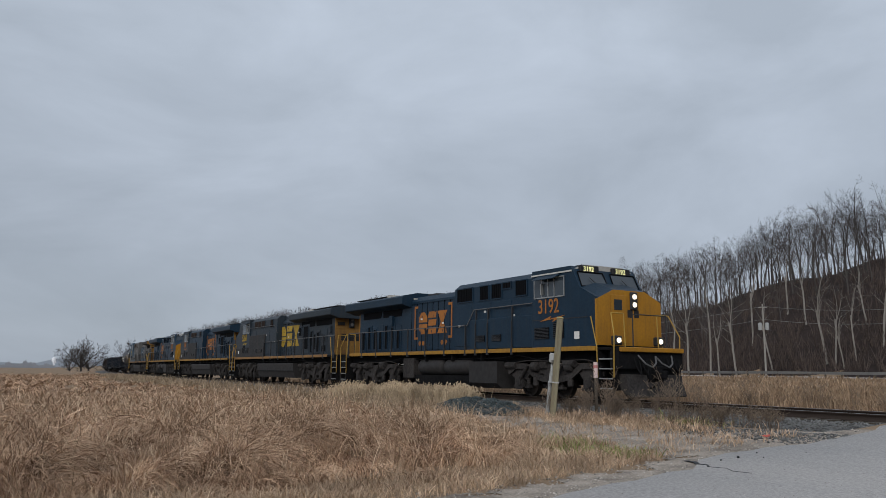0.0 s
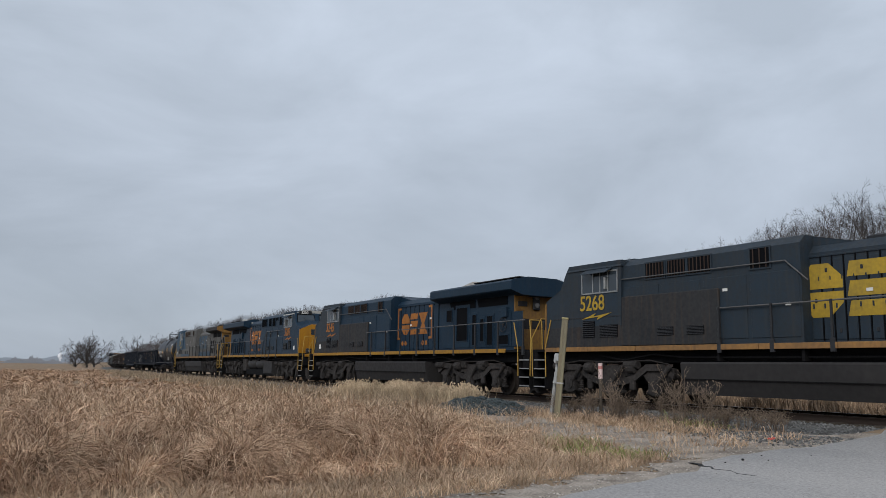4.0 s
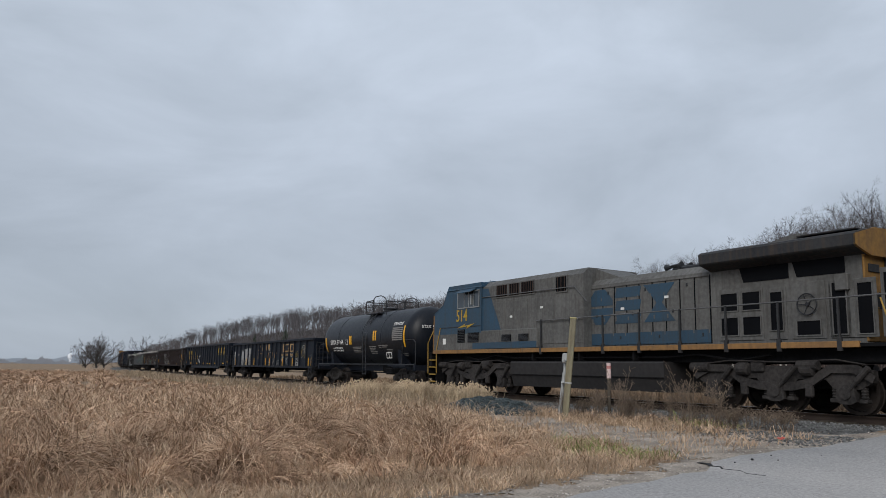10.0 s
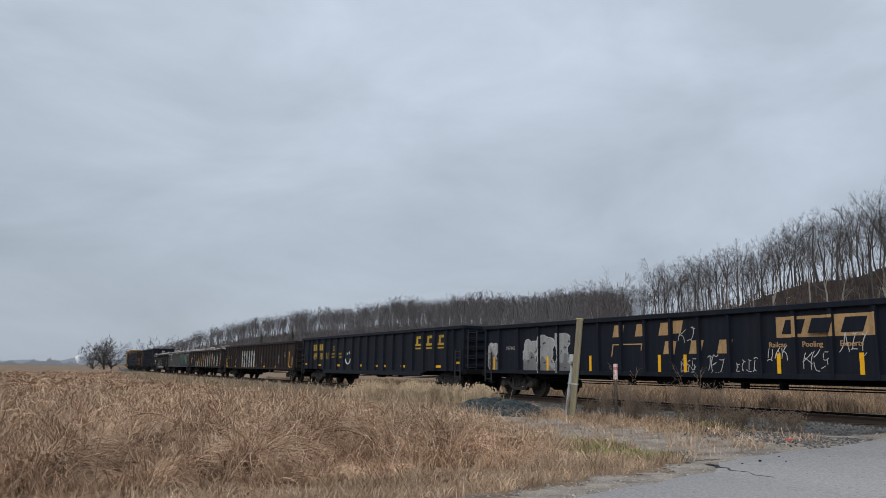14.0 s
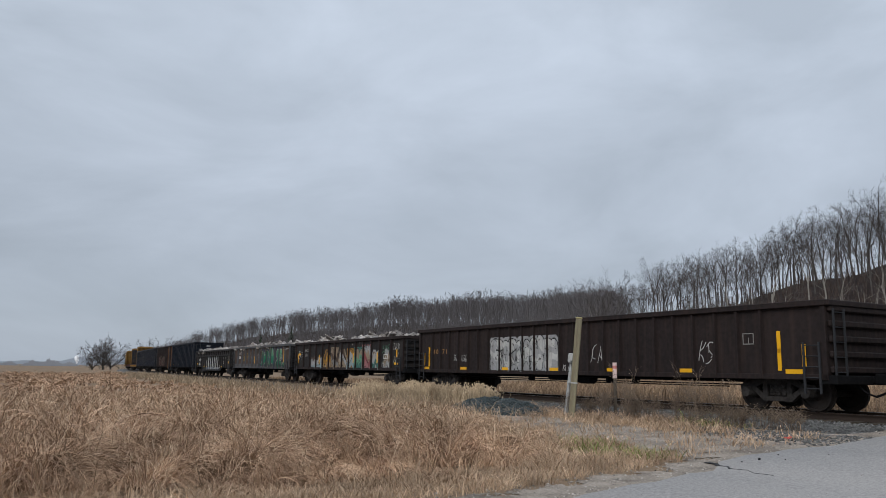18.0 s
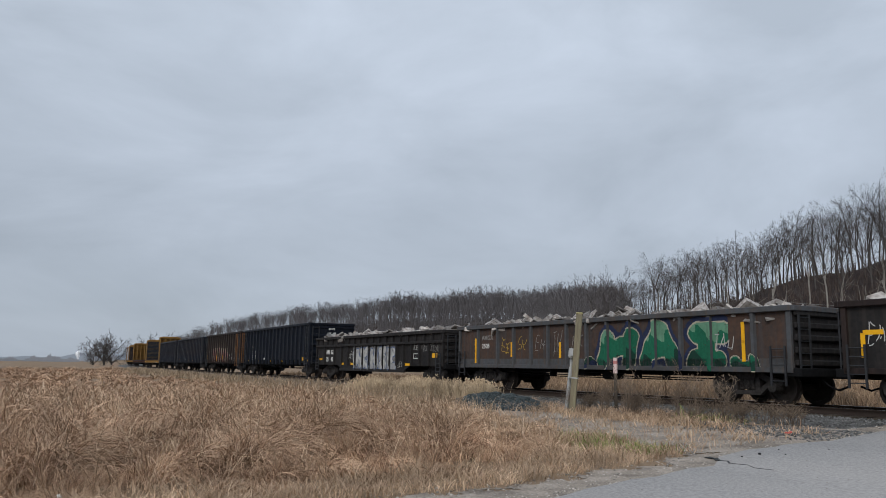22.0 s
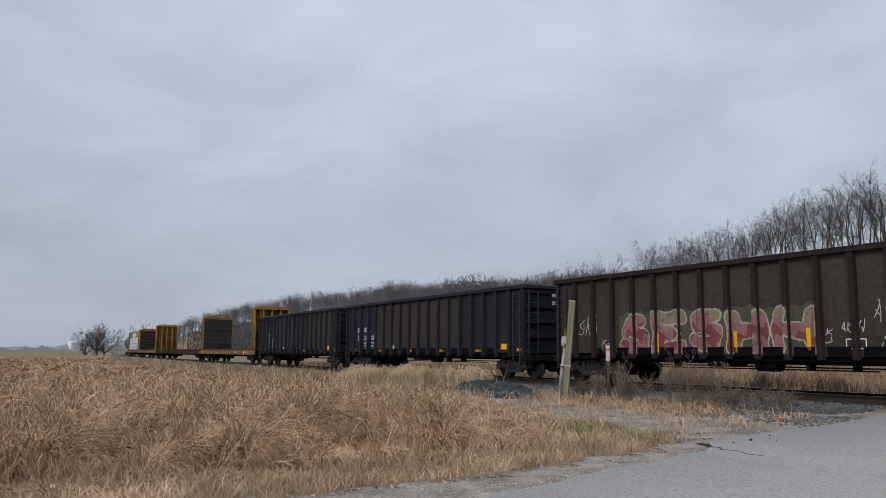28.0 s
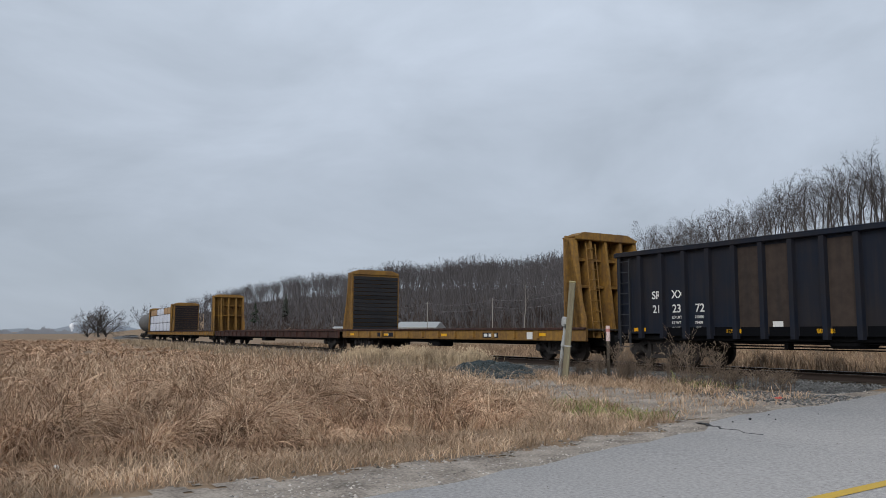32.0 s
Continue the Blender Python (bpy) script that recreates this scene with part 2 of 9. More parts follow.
M = dict(
    soil=mat("soil", (0.30, 0.215, 0.142), (0.155, 0.110, 0.074), rough=0.95, scale=0.35, fine=9, amount=0.8, bump=0.5, spec=0.1),
    asphalt=mat("asphalt", (0.50, 0.475, 0.455), (0.27, 0.256, 0.245), rough=0.9, scale=24, fine=90, amount=1.0, bump=0.6, spec=0.25),
    gravel=mat("gravel", (0.42, 0.362, 0.305), (0.14, 0.118, 0.098), rough=0.95, scale=1.8, fine=28, amount=1.0, bump=0.9, spec=0.15),
    ballast=mat("ballast", (0.15, 0.15, 0.146), (0.05, 0.05, 0.05), rough=0.95, scale=3, fine=30, amount=0.9, bump=0.8, spec=0.2),
    stone=mat("stone", (0.175, 0.174, 0.17), (0.060, 0.061, 0.062), rough=0.9, scale=3, fine=20, amount=0.8, per_island=0.5, spec=0.2),
    gravel_stone=mat("gravel_stone", (0.44, 0.40, 0.36), (0.17, 0.155, 0.14), rough=0.9, scale=3, fine=20, amount=0.8, per_island=0.6, spec=0.15),
    stone_blue=mat("stone_blue", (0.075, 0.092, 0.096), (0.022, 0.029, 0.033), rough=0.9, scale=3, fine=20, amount=0.8, per_island=0.5, spec=0.2),
    rail=mat("rail_steel", (0.045, 0.033, 0.027), (0.024, 0.018, 0.016), rough=0.7, metal=0.3, fine=30, bump=0.2),
    rail_head=mat("rail_head", (0.35, 0.34, 0.33), (0.25, 0.24, 0.23), rough=0.3, metal=0.9, fine=30, bump=0.05),
    tie=mat("tie_wood", (0.09, 0.075, 0.06), (0.045, 0.038, 0.03), rough=0.95, fine=20, per_island=0.3, bump=0.4),
    yellow_line=mat("yellow_line", (0.62, 0.40, 0.06), (0.40, 0.28, 0.09), rough=0.8, fine=40, bump=0.2),
    # far hillside: paler and greyer than the near hill, haze painted in
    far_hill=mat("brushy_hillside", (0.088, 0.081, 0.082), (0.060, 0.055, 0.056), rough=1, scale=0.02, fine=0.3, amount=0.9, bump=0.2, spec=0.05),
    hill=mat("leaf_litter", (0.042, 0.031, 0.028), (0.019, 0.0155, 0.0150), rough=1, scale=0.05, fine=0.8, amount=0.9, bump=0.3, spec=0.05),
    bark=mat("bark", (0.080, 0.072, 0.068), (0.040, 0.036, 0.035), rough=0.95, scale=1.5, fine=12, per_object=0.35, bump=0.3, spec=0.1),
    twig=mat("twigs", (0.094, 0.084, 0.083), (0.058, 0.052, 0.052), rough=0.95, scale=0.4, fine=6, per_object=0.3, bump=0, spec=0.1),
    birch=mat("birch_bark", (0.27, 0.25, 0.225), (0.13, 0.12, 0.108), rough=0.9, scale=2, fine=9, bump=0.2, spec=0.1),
    # woods on the far hill: base colour raised to imitate haze
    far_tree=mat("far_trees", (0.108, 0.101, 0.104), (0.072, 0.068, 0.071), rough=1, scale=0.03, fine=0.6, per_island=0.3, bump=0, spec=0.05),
    navy=mat("navy_paint", (0.0080, 0.0265, 0.050), (0.0055, 0.0155, 0.029), rough=0.5, scale=0.8, fine=14, amount=0.6, streak=0.25, streak_col=(0.03, 0.035, 0.04), bump=0.05),
    black=mat("black_paint", (0.020, 0.021, 0.023), (0.012, 0.012, 0.013), rough=0.55, fine=14, streak=0.3, streak_col=(0.06, 0.045, 0.035), bump=0.08),
)

M.update(
    navy2=mat("faded_navy_paint", (0.020, 0.034, 0.050), (0.026, 0.030, 0.034), rough=0.55, scale=0.7, fine=12, amount=0.8, streak=0.35, streak_col=(0.05, 0.045, 0.04), bump=0.05),
    grimy=mat("grimy_grey_paint", (0.034, 0.035, 0.037), (0.019, 0.021, 0.024), rough=0.7, scale=0.6, fine=10, amount=0.9, streak=0.3, bump=0.08),
    old_grey=mat("old_grey_paint", (0.135, 0.134, 0.130), (0.070, 0.069, 0.067), rough=0.7, scale=0.7, fine=9, amount=0.9, streak=0.6, streak_col=(0.06, 0.055, 0.05), bump=0.08),
    old_blue=mat("old_blue_paint", (0.030, 0.070, 0.115), (0.040, 0.060, 0.080), rough=0.6, scale=0.8, fine=12, amount=0.8, streak=0.4, streak_col=(0.05, 0.05, 0.05), bump=0.05),
    gold=mat("yellow_nose_paint", (0.40, 0.185, 0.014), (0.25, 0.12, 0.018), rough=0.5, scale=1, fine=14, amount=0.7, streak=0.25, bump=0.04),
    old_gold=mat("weathered_yellow_paint", (0.25, 0.132, 0.030), (0.125, 0.074, 0.034), rough=0.65, scale=0.9, fine=10, amount=0.9, streak=0.5, bump=0.08),
    stripe=mat("yellow_sill_stripe", (0.37, 0.195, 0.02), (0.19, 0.10, 0.035), rough=0.6, scale=0.6, fine=8, amount=0.8, streak=0.3, bump=0.05),
    dull_stripe=mat("dirty_sill_stripe", (0.30, 0.16, 0.055), (0.15, 0.09, 0.05), rough=0.75, scale=0.6, fine=8, amount=0.9, streak=0.3, bump=0.05),
    orange=mat("orange_lettering", (0.40, 0.150, 0.028), (0.22, 0.09, 0.03), rough=0.6, fine=12, amount=0.8, streak=0.35, streak_col=(0.10, 0.06, 0.035), bump=0),
    yellow=mat("yellow_lettering", (0.46, 0.30, 0.030), (0.25, 0.18, 0.04), rough=0.6, fine=12, amount=0.8, streak=0.3, streak_col=(0.16, 0.11, 0.04), bump=0),
    reflector=mat("yellow_reflector", (0.80, 0.42, 0.01), (0.60, 0.30, 0.02), rough=0.4, fine=20, amount=0.5, bump=0),
    white=mat("white_lettering", (0.72, 0.72, 0.70), (0.50, 0.50, 0.48), rough=0.6, fine=15, amount=0.5, bump=0),
    grey_mark=mat("faint_lettering", (0.24, 0.23, 0.22), (0.14, 0.135, 0.13), rough=0.8, fine=15, amount=0.6, bump=0),
    under=mat("dusty_underframe", (0.0105, 0.0105, 0.0115), (0.005, 0.0052, 0.006), spec=0.1, rough=0.85, scale=1.3, fine=12, amount=0.9, bump=0.2),
    truck=mat("truck_frame_dirt", (0.052, 0.047, 0.045), (0.017, 0.016, 0.016), spec=0.15, rough=0.85, scale=1.5, fine=12, amount=0.9, bump=0.2),
    wheel=mat("wheel_steel", (0.040, 0.033, 0.030), (0.018, 0.015, 0.014), rough=0.7, metal=0.3, scale=2, fine=14, bump=0.1),
    brown_slat=mat("dusty_brown_slats", (0.055, 0.036, 0.028), (0.03, 0.022, 0.018), rough=0.8, fine=20, bump=0),
    tank_dust=mat("dusty_fuel_tank", (0.036, 0.034, 0.034), (0.022, 0.021, 0.022), rough=0.65, scale=0.7, fine=6, amount=0.7, streak=0.3, streak_col=(0.02, 0.019, 0.019), bump=0.03),
    grille=mat("dark_grille", (0.0035, 0.0040, 0.0055), (0.006, 0.0065, 0.008), rough=0.8, spec=0.08, fine=40, bump=0.2),
    roof=mat("cab_roof_paint", (0.42, 0.41, 0.38), (0.28, 0.26, 0.24), rough=0.5, fine=10, bump=0.05),
    steelrail=mat("handrail_dark", (0.030, 0.032, 0.036), (0.018, 0.018, 0.02), rough=0.5, fine=20, bump=0),
    rail_grey=mat("handrail_worn_grey", (0.11, 0.11, 0.112), (0.055, 0.055, 0.058), rough=0.5, fine=20, bump=0),
    rail_gold=mat("handrail_yellow", (0.40, 0.25, 0.045), (0.24, 0.16, 0.06), rough=0.6, fine=20, bump=0),
    window=glass("cab_glass"),
    frame_al=mat("window_frame", (0.32, 0.33, 0.33), (0.20, 0.205, 0.21), rough=0.4, metal=0.5, fine=20, bump=0),
    lamp=glow("headlight", (1.0, 0.88, 0.66), 1.9),
    numberboard=glow("number_board_glyph", (0.95, 0.88, 0.42), 0.7),
    lens=mat("dark_lens", (0.12, 0.12, 0.12), (0.2, 0.2, 0.2), rough=0.15, fine=20, bump=0),
    tank=mat("tank_black", (0.0065, 0.0090, 0.0145), (0.0050, 0.0068, 0.010), rough=0.42, spec=0.22, scale=0.5, fine=8, amount=0.7, streak=0.2, streak_col=(0.03, 0.028, 0.027), bump=0.05),
    gon_black=mat("gondola_black", (0.0048, 0.0080, 0.0155), (0.0085, 0.0104, 0.0155), rough=0.6, scale=0.5, fine=9, amount=0.7, streak=0.22, streak_col=(0.032, 0.029, 0.028), bump=0.1, spec=0.18),
    gon_brown=mat("gondola_brown", (0.0225, 0.0155, 0.0150), (0.012, 0.0095, 0.0098), rough=0.75, scale=0.6, fine=8, amount=0.9, streak=0.5, streak_col=(0.042, 0.027, 0.022), bump=0.12),
    gon_dark=mat("gondola_dusty_dark", (0.020, 0.018, 0.018), (0.010, 0.010, 0.0112), rough=0.75, scale=0.5, fine=8, amount=0.9, streak=0.4, streak_col=(0.05, 0.043, 0.037), bump=0.12),
    gon_dusty=mat("hopper_dust_brown", (0.062, 0.049, 0.039), (0.027, 0.023, 0.020), rough=0.85, scale=0.35, fine=7, amount=0.9, streak=0.4, streak_col=(0.04, 0.036, 0.033), bump=0.12),
    hopper_side=mat("dust_streaked_black_steel", (0.0045, 0.0100, 0.0225), (0.020, 0.0170, 0.0175), rough=0.6, scale=0.22, fine=1.1, amount=0.95, streak=0.25, streak_col=(0.034, 0.028, 0.024), bump=0.08, spec=0.22),
    bay_dust=mat("brown_dust_coat", (0.053, 0.039, 0.032), (0.026, 0.021, 0.019), rough=0.8, scale=0.5, fine=5, amount=0.9, streak=0.35, streak_col=(0.018, 0.018, 0.02), bump=0.06),
    gon_rust=mat("gondola_rust", (0.080, 0.047, 0.034), (0.042, 0.034, 0.031), rough=0.9, scale=0.9, fine=7, amount=1.0, streak=0.6, streak_col=(0.055, 0.055, 0.06), bump=0.2),
    gon_slate=mat("gondola_slate_rib", (0.075, 0.082, 0.092), (0.05, 0.048, 0.047), rough=0.7, scale=0.9, fine=8, amount=0.8, streak=0.4, bump=0.1),
    rust_end=mat("rusted_orange_steel", (0.23, 0.105, 0.04), (0.10, 0.055, 0.032), rough=0.9, scale=1.1, fine=7, amount=1.0, streak=0.6, streak_col=(0.05, 0.035, 0.03), bump=0.2),
    flat_yellow=mat("flatcar_yellow", (0.30, 0.165, 0.034), (0.145, 0.082, 0.036), rough=0.7, scale=0.9, fine=8, amount=1.0, streak=0.5, streak_col=(0.12, 0.07, 0.035), bump=0.1),
    flat_rust=mat("flatcar_oxide", (0.066, 0.030, 0.024), (0.030, 0.019, 0.018), rough=0.85, scale=0.9, fine=8, amount=1.0, streak=0.4, bump=0.12),
    ply=mat("black_lining_boards", (0.014, 0.015, 0.019), (0.026, 0.025, 0.026), rough=0.8, scale=0.8, fine=8, amount=0.9, per_object=0.3, bump=0.2, stretch=(1, 1, 5)),
    wrap=mat("white_lumber_wrap", (0.62, 0.64, 0.70), (0.42, 0.46, 0.58), rough=0.4, scale=1.2, fine=5, amount=0.8, bump=0.4),
    lumber=mat("lumber_ends", (0.42, 0.28, 0.15), (0.26, 0.16, 0.09), rough=0.9, scale=1, fine=10, amount=0.9, bump=0.2),
    scrap=mat("scrap_metal", (0.42, 0.40, 0.38), (0.12, 0.095, 0.08), rough=0.6, metal=0.2, scale=2.2, fine=9, amount=1.0, per_island=0.5, bump=0.4),
    scrap_dark=mat("scrap_heap", (0.15, 0.13, 0.115), (0.05, 0.042, 0.038), rough=0.8, scale=2.2, fine=9, amount=1.0, bump=0.6),
)


def paint(name, c, k=0.6):
    return mat(name, c, tuple(q * k for q in c), rough=0.65, scale=1.5, fine=11, amount=0.8, streak=0.35, streak_col=tuple(0.35 * q + 0.012 for q in c), bump=0)


P = {k: paint("sprayed_" + k, c) for k, c in dict(
    silver=(0.34, 0.345, 0.35), white=(0.50, 0.50, 0.49), ash=(0.19, 0.19, 0.19), dark=(0.012, 0.012, 0.014), navy=(0.02, 0.03, 0.075), blue=(0.075, 0.115, 0.24), lilac=(0.17, 0.13, 0.25),
    teal=(0.05, 0.15, 0.13), sky=(0.24, 0.31, 0.33), ochre=(0.30, 0.155, 0.03), tan=(0.27, 0.21, 0.15), brown=(0.075, 0.048, 0.036), pink=(0.32, 0.145, 0.15), rose=(0.22, 0.06, 0.065),
    green=(0.012, 0.135, 0.075), dark_green=(0.008, 0.045, 0.030), mint=(0.13, 0.29, 0.19), cream=(0.42, 0.39, 0.30), amber=(0.42, 0.27, 0.13), olive=(0.085, 0.085, 0.055)).items()}

# ---- the ground ----
HILL_AZ = (-180, -80.5, -78, -75, -71, -66, -58, -50, -45, -40, -34, -27, -20, 60, 100, 180)
HILL_BASE = (600, 600, 560, 480, 400, 330, 260, 215, 160, 132, 118, 111, 108, 110, 300, 600)
HILL_TOP = (760, 760, 720, 640, 560, 480, 400, 330, 262, 226, 205, 190, 184, 190, 460, 760)
HILL_H = (0, 0, 4, 14, 22, 24, 23.5, 19.8, 14, 17.0, 21.0, 24.5, 25.5, 26, 10, 0)


def ground_z(x, y):
    """Height of the ground (arrays allowed)."""
    x, y = np.asarray(x, dtype=float), np.asarray(y, dtype=float)
    off = track_off(x, y)
    r = np.hypot(x, y)
    az = np.degrees(np.arctan2(x, y))
    z = 0.30 * smooth(10.5, 3.0, np.abs(off)) + 0.05 * np.sin(x * 0.31 + 1) * np.cos(y * 0.27) * smooth(6, 14, r)
    road = smooth(-9.9, -8.7, x) * smooth(3.5, 0.5, x)
    z = z * (1 - road) + road * np.interp(y, (3, 7, 11, 16, 18.2, 20.6, 24, 36), (0, 0.02, 0.10, 0.36, 0.60, 0.60, 0.4, 0.1))
    b, t, h = np.interp(az, HILL_AZ, HILL_BASE), np.interp(az, HILL_AZ, HILL_TOP), np.interp(az, HILL_AZ, HILL_H)
    z = z + 1.2 * smooth(0.55, 0.86, r / b) * (off > 0)
    u = np.clip((r - b) / (t - b), 0, 3)
    wob = 1 + 0.025 * np.sin(az * 0.9) + 0.015 * np.sin(az * 0.43 + 2)
    z = z + h * wob * np.where(u < 1, u * (1.35 - 0.35 * u), 1 - 0.25 * np.clip(u - 1, 0, 1)) * (u > 0)
    return z


def build_ground():
    az = np.radians(np.arange(0, 360, 1.0))
    r = np.concatenate([[0.3], np.arange(0.8, 45, 0.55), np.geomspace(45.5, 4600, 95)])
    A, R = np.meshgrid(az, r)
    x, y = R * np.sin(A), R * np.cos(A)
    z = ground_z(x, y)
    n, k = len(az), len(r)
    v = np.stack([x, y, z], -1).reshape(-1, 3)
    i = np.arange(k - 1)[:, None] * n + np.arange(n)[None, :]
    j = np.arange(k - 1)[:, None] * n + (np.arange(n)[None, :] + 1) % n
    f = np.stack([i, i + n, j + n, j], -1).reshape(-1, 4)
    v = np.vstack([v, [[0, 0, ground_z(0, 0)]]])
    c = np.arange(n // 2) * 2
    cap = np.stack([c, c + 1, (c + 2) % n, np.full(n // 2, len(v) - 1)], -1)
    f = np.vstack([f, cap])
    me = raw_mesh("ground", v, f, M["soil"], True)
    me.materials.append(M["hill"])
    # the far slopes take the haze-lightened colour
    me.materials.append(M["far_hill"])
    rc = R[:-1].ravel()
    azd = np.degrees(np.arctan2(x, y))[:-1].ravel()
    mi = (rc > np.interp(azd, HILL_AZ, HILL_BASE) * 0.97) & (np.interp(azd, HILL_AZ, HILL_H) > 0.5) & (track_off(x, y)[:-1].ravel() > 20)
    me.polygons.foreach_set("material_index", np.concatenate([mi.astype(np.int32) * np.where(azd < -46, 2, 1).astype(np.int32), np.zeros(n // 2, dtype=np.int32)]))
    tagged(new("ground", me), "flat brown winter field rising to a wooded hill", "ground", kind="structure")


build_ground()


def strip(name, material, s0, s1, step, profile, label, category, drop=0.0):
    """A profile of (offset, z) swept along the track."""
    ss = np.arange(s0, s1 + step, step)
    v, f = [], []
    m = len(profile)
    for s in ss:
        for o, z in profile:
            x, y, a = on_track(s, o)
            v.append((x, y, z))
    for i in range(len(ss) - 1):
        for k in range(m - 1):
            f.append((i * m + k, (i + 1) * m + k, (i + 1) * m + k + 1, i * m + k + 1))
    me = raw_mesh(name, v, f, material)
    return tagged(new(name, me), label, category, kind="structure")


def build_track():
    top = RAIL_TOP - 0.17
    strip("ballast", M["ballast"], -540, 120, 2.0, [(-4.2, 0.15), (-3.1, 0.34), (-1.75, top - 0.03), (1.75, top - 0.03), (3.1, 0.34), (4.6, 0.1)],
          "grey crushed stone ballast bed under the rails", "ballast")
    for side in (-0.7525, 0.7525):
        h = 0.17
        prof = [(-0.07, 0), (-0.07, 0.015), (-0.012, 0.035), (-0.012, 0.125), (-0.036, 0.14), (-0.036, h - 0.006), (-0.025, h), (0.025, h), (0.036, h - 0.006),
                (0.036, 0.14), (0.012, 0.125), (0.012, 0.035), (0.07, 0.015), (0.07, 0)]
        strip("rail", M["rail"], -540, 120, 2.0, [(side + o, top + z) for o, z in prof], "rusty brown steel running rail on wooden ties", "rail")
        strip("rail_head", M["rail_head"], -540, 120, 2.0, [(side - 0.027, RAIL_TOP + 0.001), (side - 0.02, RAIL_TOP + 0.004), (side + 0.02, RAIL_TOP + 0.004), (side + 0.027, RAIL_TOP + 0.001)],
              "worn shiny top of the steel rail", "rail")


build_track()


def build_ties():
    """Tarred wooden ties under the rails at the crossing."""
    fm = Form()
    rnd = random.Random(3)
    for i in range(86):
        x, y, a = on_track(-36 + 0.53 * i)
        fm.box(-0.115, 0.115, -1.3, 1.3, -0.12, 0.02 + rnd.uniform(-0.01, 0.012), 0.012, pose(x, y, RAIL_TOP - 0.185, 0, 0, math.degrees(a) + rnd.gauss(0, 0.8)))
    tagged(part("railroad_ties", fm, M["tie"]), "dark tarred wooden ties under the rails", "ties", kind="stuff")


build_ties()


ROAD_Y, ROAD_W = (-40, 2, 6, 8.6, 11.2, 13.6, 16.1, 22, 100), (-7.7, -7.8, -7.9, -8.3, -8.9, -8.8, -8.7, -8.7, -8.7)


def west(y):
    """The road's edge on the field side."""
    return np.interp(y, ROAD_Y, ROAD_W)


PAVED_Y, PAVED_X = (-40, 0, 3.9, 6.4, 9.6, 10.3, 10.9, 12.2, 13.7, 22, 100), (-5.8, -6.1, -6.70, -7.35, -8.0, -8.2, -8.65, -8.8, -8.6, -8.6, -8.6)


def build_road():
    ys = np.concatenate([np.arange(-40, 24, 0.5), np.arange(24, 100, 4.0)])
    v, f = [], []

    for y in ys:
        e = float(np.interp(y, PAVED_Y, PAVED_X)) + 0.10 * math.sin(y * 2.3) * math.cos(y * 0.9) + 0.05 * math.sin(y * 7.7)
        for x in (e - 0.05, e, -4.4, -1.0, -0.95):
            z = float(ground_z(-4.4, y)) + (0.025 if e <= x <= -1.0 else -0.05)
            v.append((x, y, z))
    for i in range(len(ys) - 1):
        for k in range(4):
            f.append((i * 5 + k, i * 5 + k + 1, (i + 1) * 5 + k + 1, (i + 1) * 5 + k))
    tagged(new("road", raw_mesh("road", v, f, M["asphalt"])), "worn grey asphalt country road up to the level crossing", "road", kind="structure")
    v, f = [], []
    for y in ys:
        for x in (-4.42, -4.27):
            v.append((x, y, float(ground_z(-4.4, y)) + 0.031))
    for i in range(len(ys) - 1):
        f.append((i * 2, i * 2 + 1, i * 2 + 3, i * 2 + 2))
    tagged(new("road_line", raw_mesh("road_line", v, f, M["yellow_line"])), "faded yellow centre line painted on the road", "road line", kind="structure")


build_road()


# ---- grass ----
def ramp_mat(name, cols, rough=0.9):
    """One colour a blade, drawn from a few."""
    m = bpy.data.materials.new(name)
    m.use_nodes = True
    nd, ln = m.node_tree.nodes, m.node_tree.links
    b = nd["Principled BSDF"]
    b.inputs["Roughness"].default_value = rough
    b.inputs["Specular IOR Level"].default_value = 0.15
    g = nd.new("ShaderNodeNewGeometry")
    r = nd.new("ShaderNodeValToRGB")
    e = r.color_ramp.elements
    e[0].position, e[0].color = 0.0, (*cols[0], 1)
    e[1].position, e[1].color = 1.0, (*cols[-1], 1)
    for i, c in enumerate(cols[1:-1], 1):
        e.new(i / (len(cols) - 1)).color = (*c, 1)
    tc = nd.new("ShaderNodeTexCoord")
    # tufts share a colour, single blades stray from it
    nt = nd.new("ShaderNodeTexNoise")
    nt.inputs["Scale"].default_value, nt.inputs["Detail"].default_value = 2.6, 2
    ln.new(tc.outputs["Object"], nt.inputs["Vector"])
    rt = nd.new("ShaderNodeMapRange")
    rt.inputs["From Min"].default_value, rt.inputs["From Max"].default_value = 0.3, 0.7
    rt.inputs["To Max"].default_value = 0.5
    ln.new(nt.outputs["Fac"], rt.inputs["Value"])
    ad = nd.new("ShaderNodeMath")
    ad.operation = "MULTIPLY_ADD"
    ad.inputs[1].default_value = 0.5
    ln.new(g.outputs["Random Per Island"], ad.inputs[0])
    ln.new(rt.outputs["Result"], ad.inputs[2])
    ln.new(ad.outputs[0], r.inputs["Fac"])
    n = nd.new("ShaderNodeTexNoise")
    n.inputs["Scale"].default_value, n.inputs["Detail"].default_value = 0.8, 4
    ln.new(tc.outputs["Object"], n.inputs["Vector"])
    rg = nd.new("ShaderNodeMapRange")
    rg.inputs["From Min"].default_value, rg.inputs["From Max"].default_value = 0.34, 0.66
    rg.inputs["To Min"].default_value, rg.inputs["To Max"].default_value = 0.58, 1.36
    ln.new(n.outputs["Fac"], rg.inputs["Value"])
    h = nd.new("ShaderNodeHueSaturation")
    ln.new(rg.outputs["Result"], h.inputs["Value"])
    ln.new(r.outputs["Color"], h.inputs["Color"])
    ln.new(h.outputs["Color"], b.inputs["Base Color"])
    return m


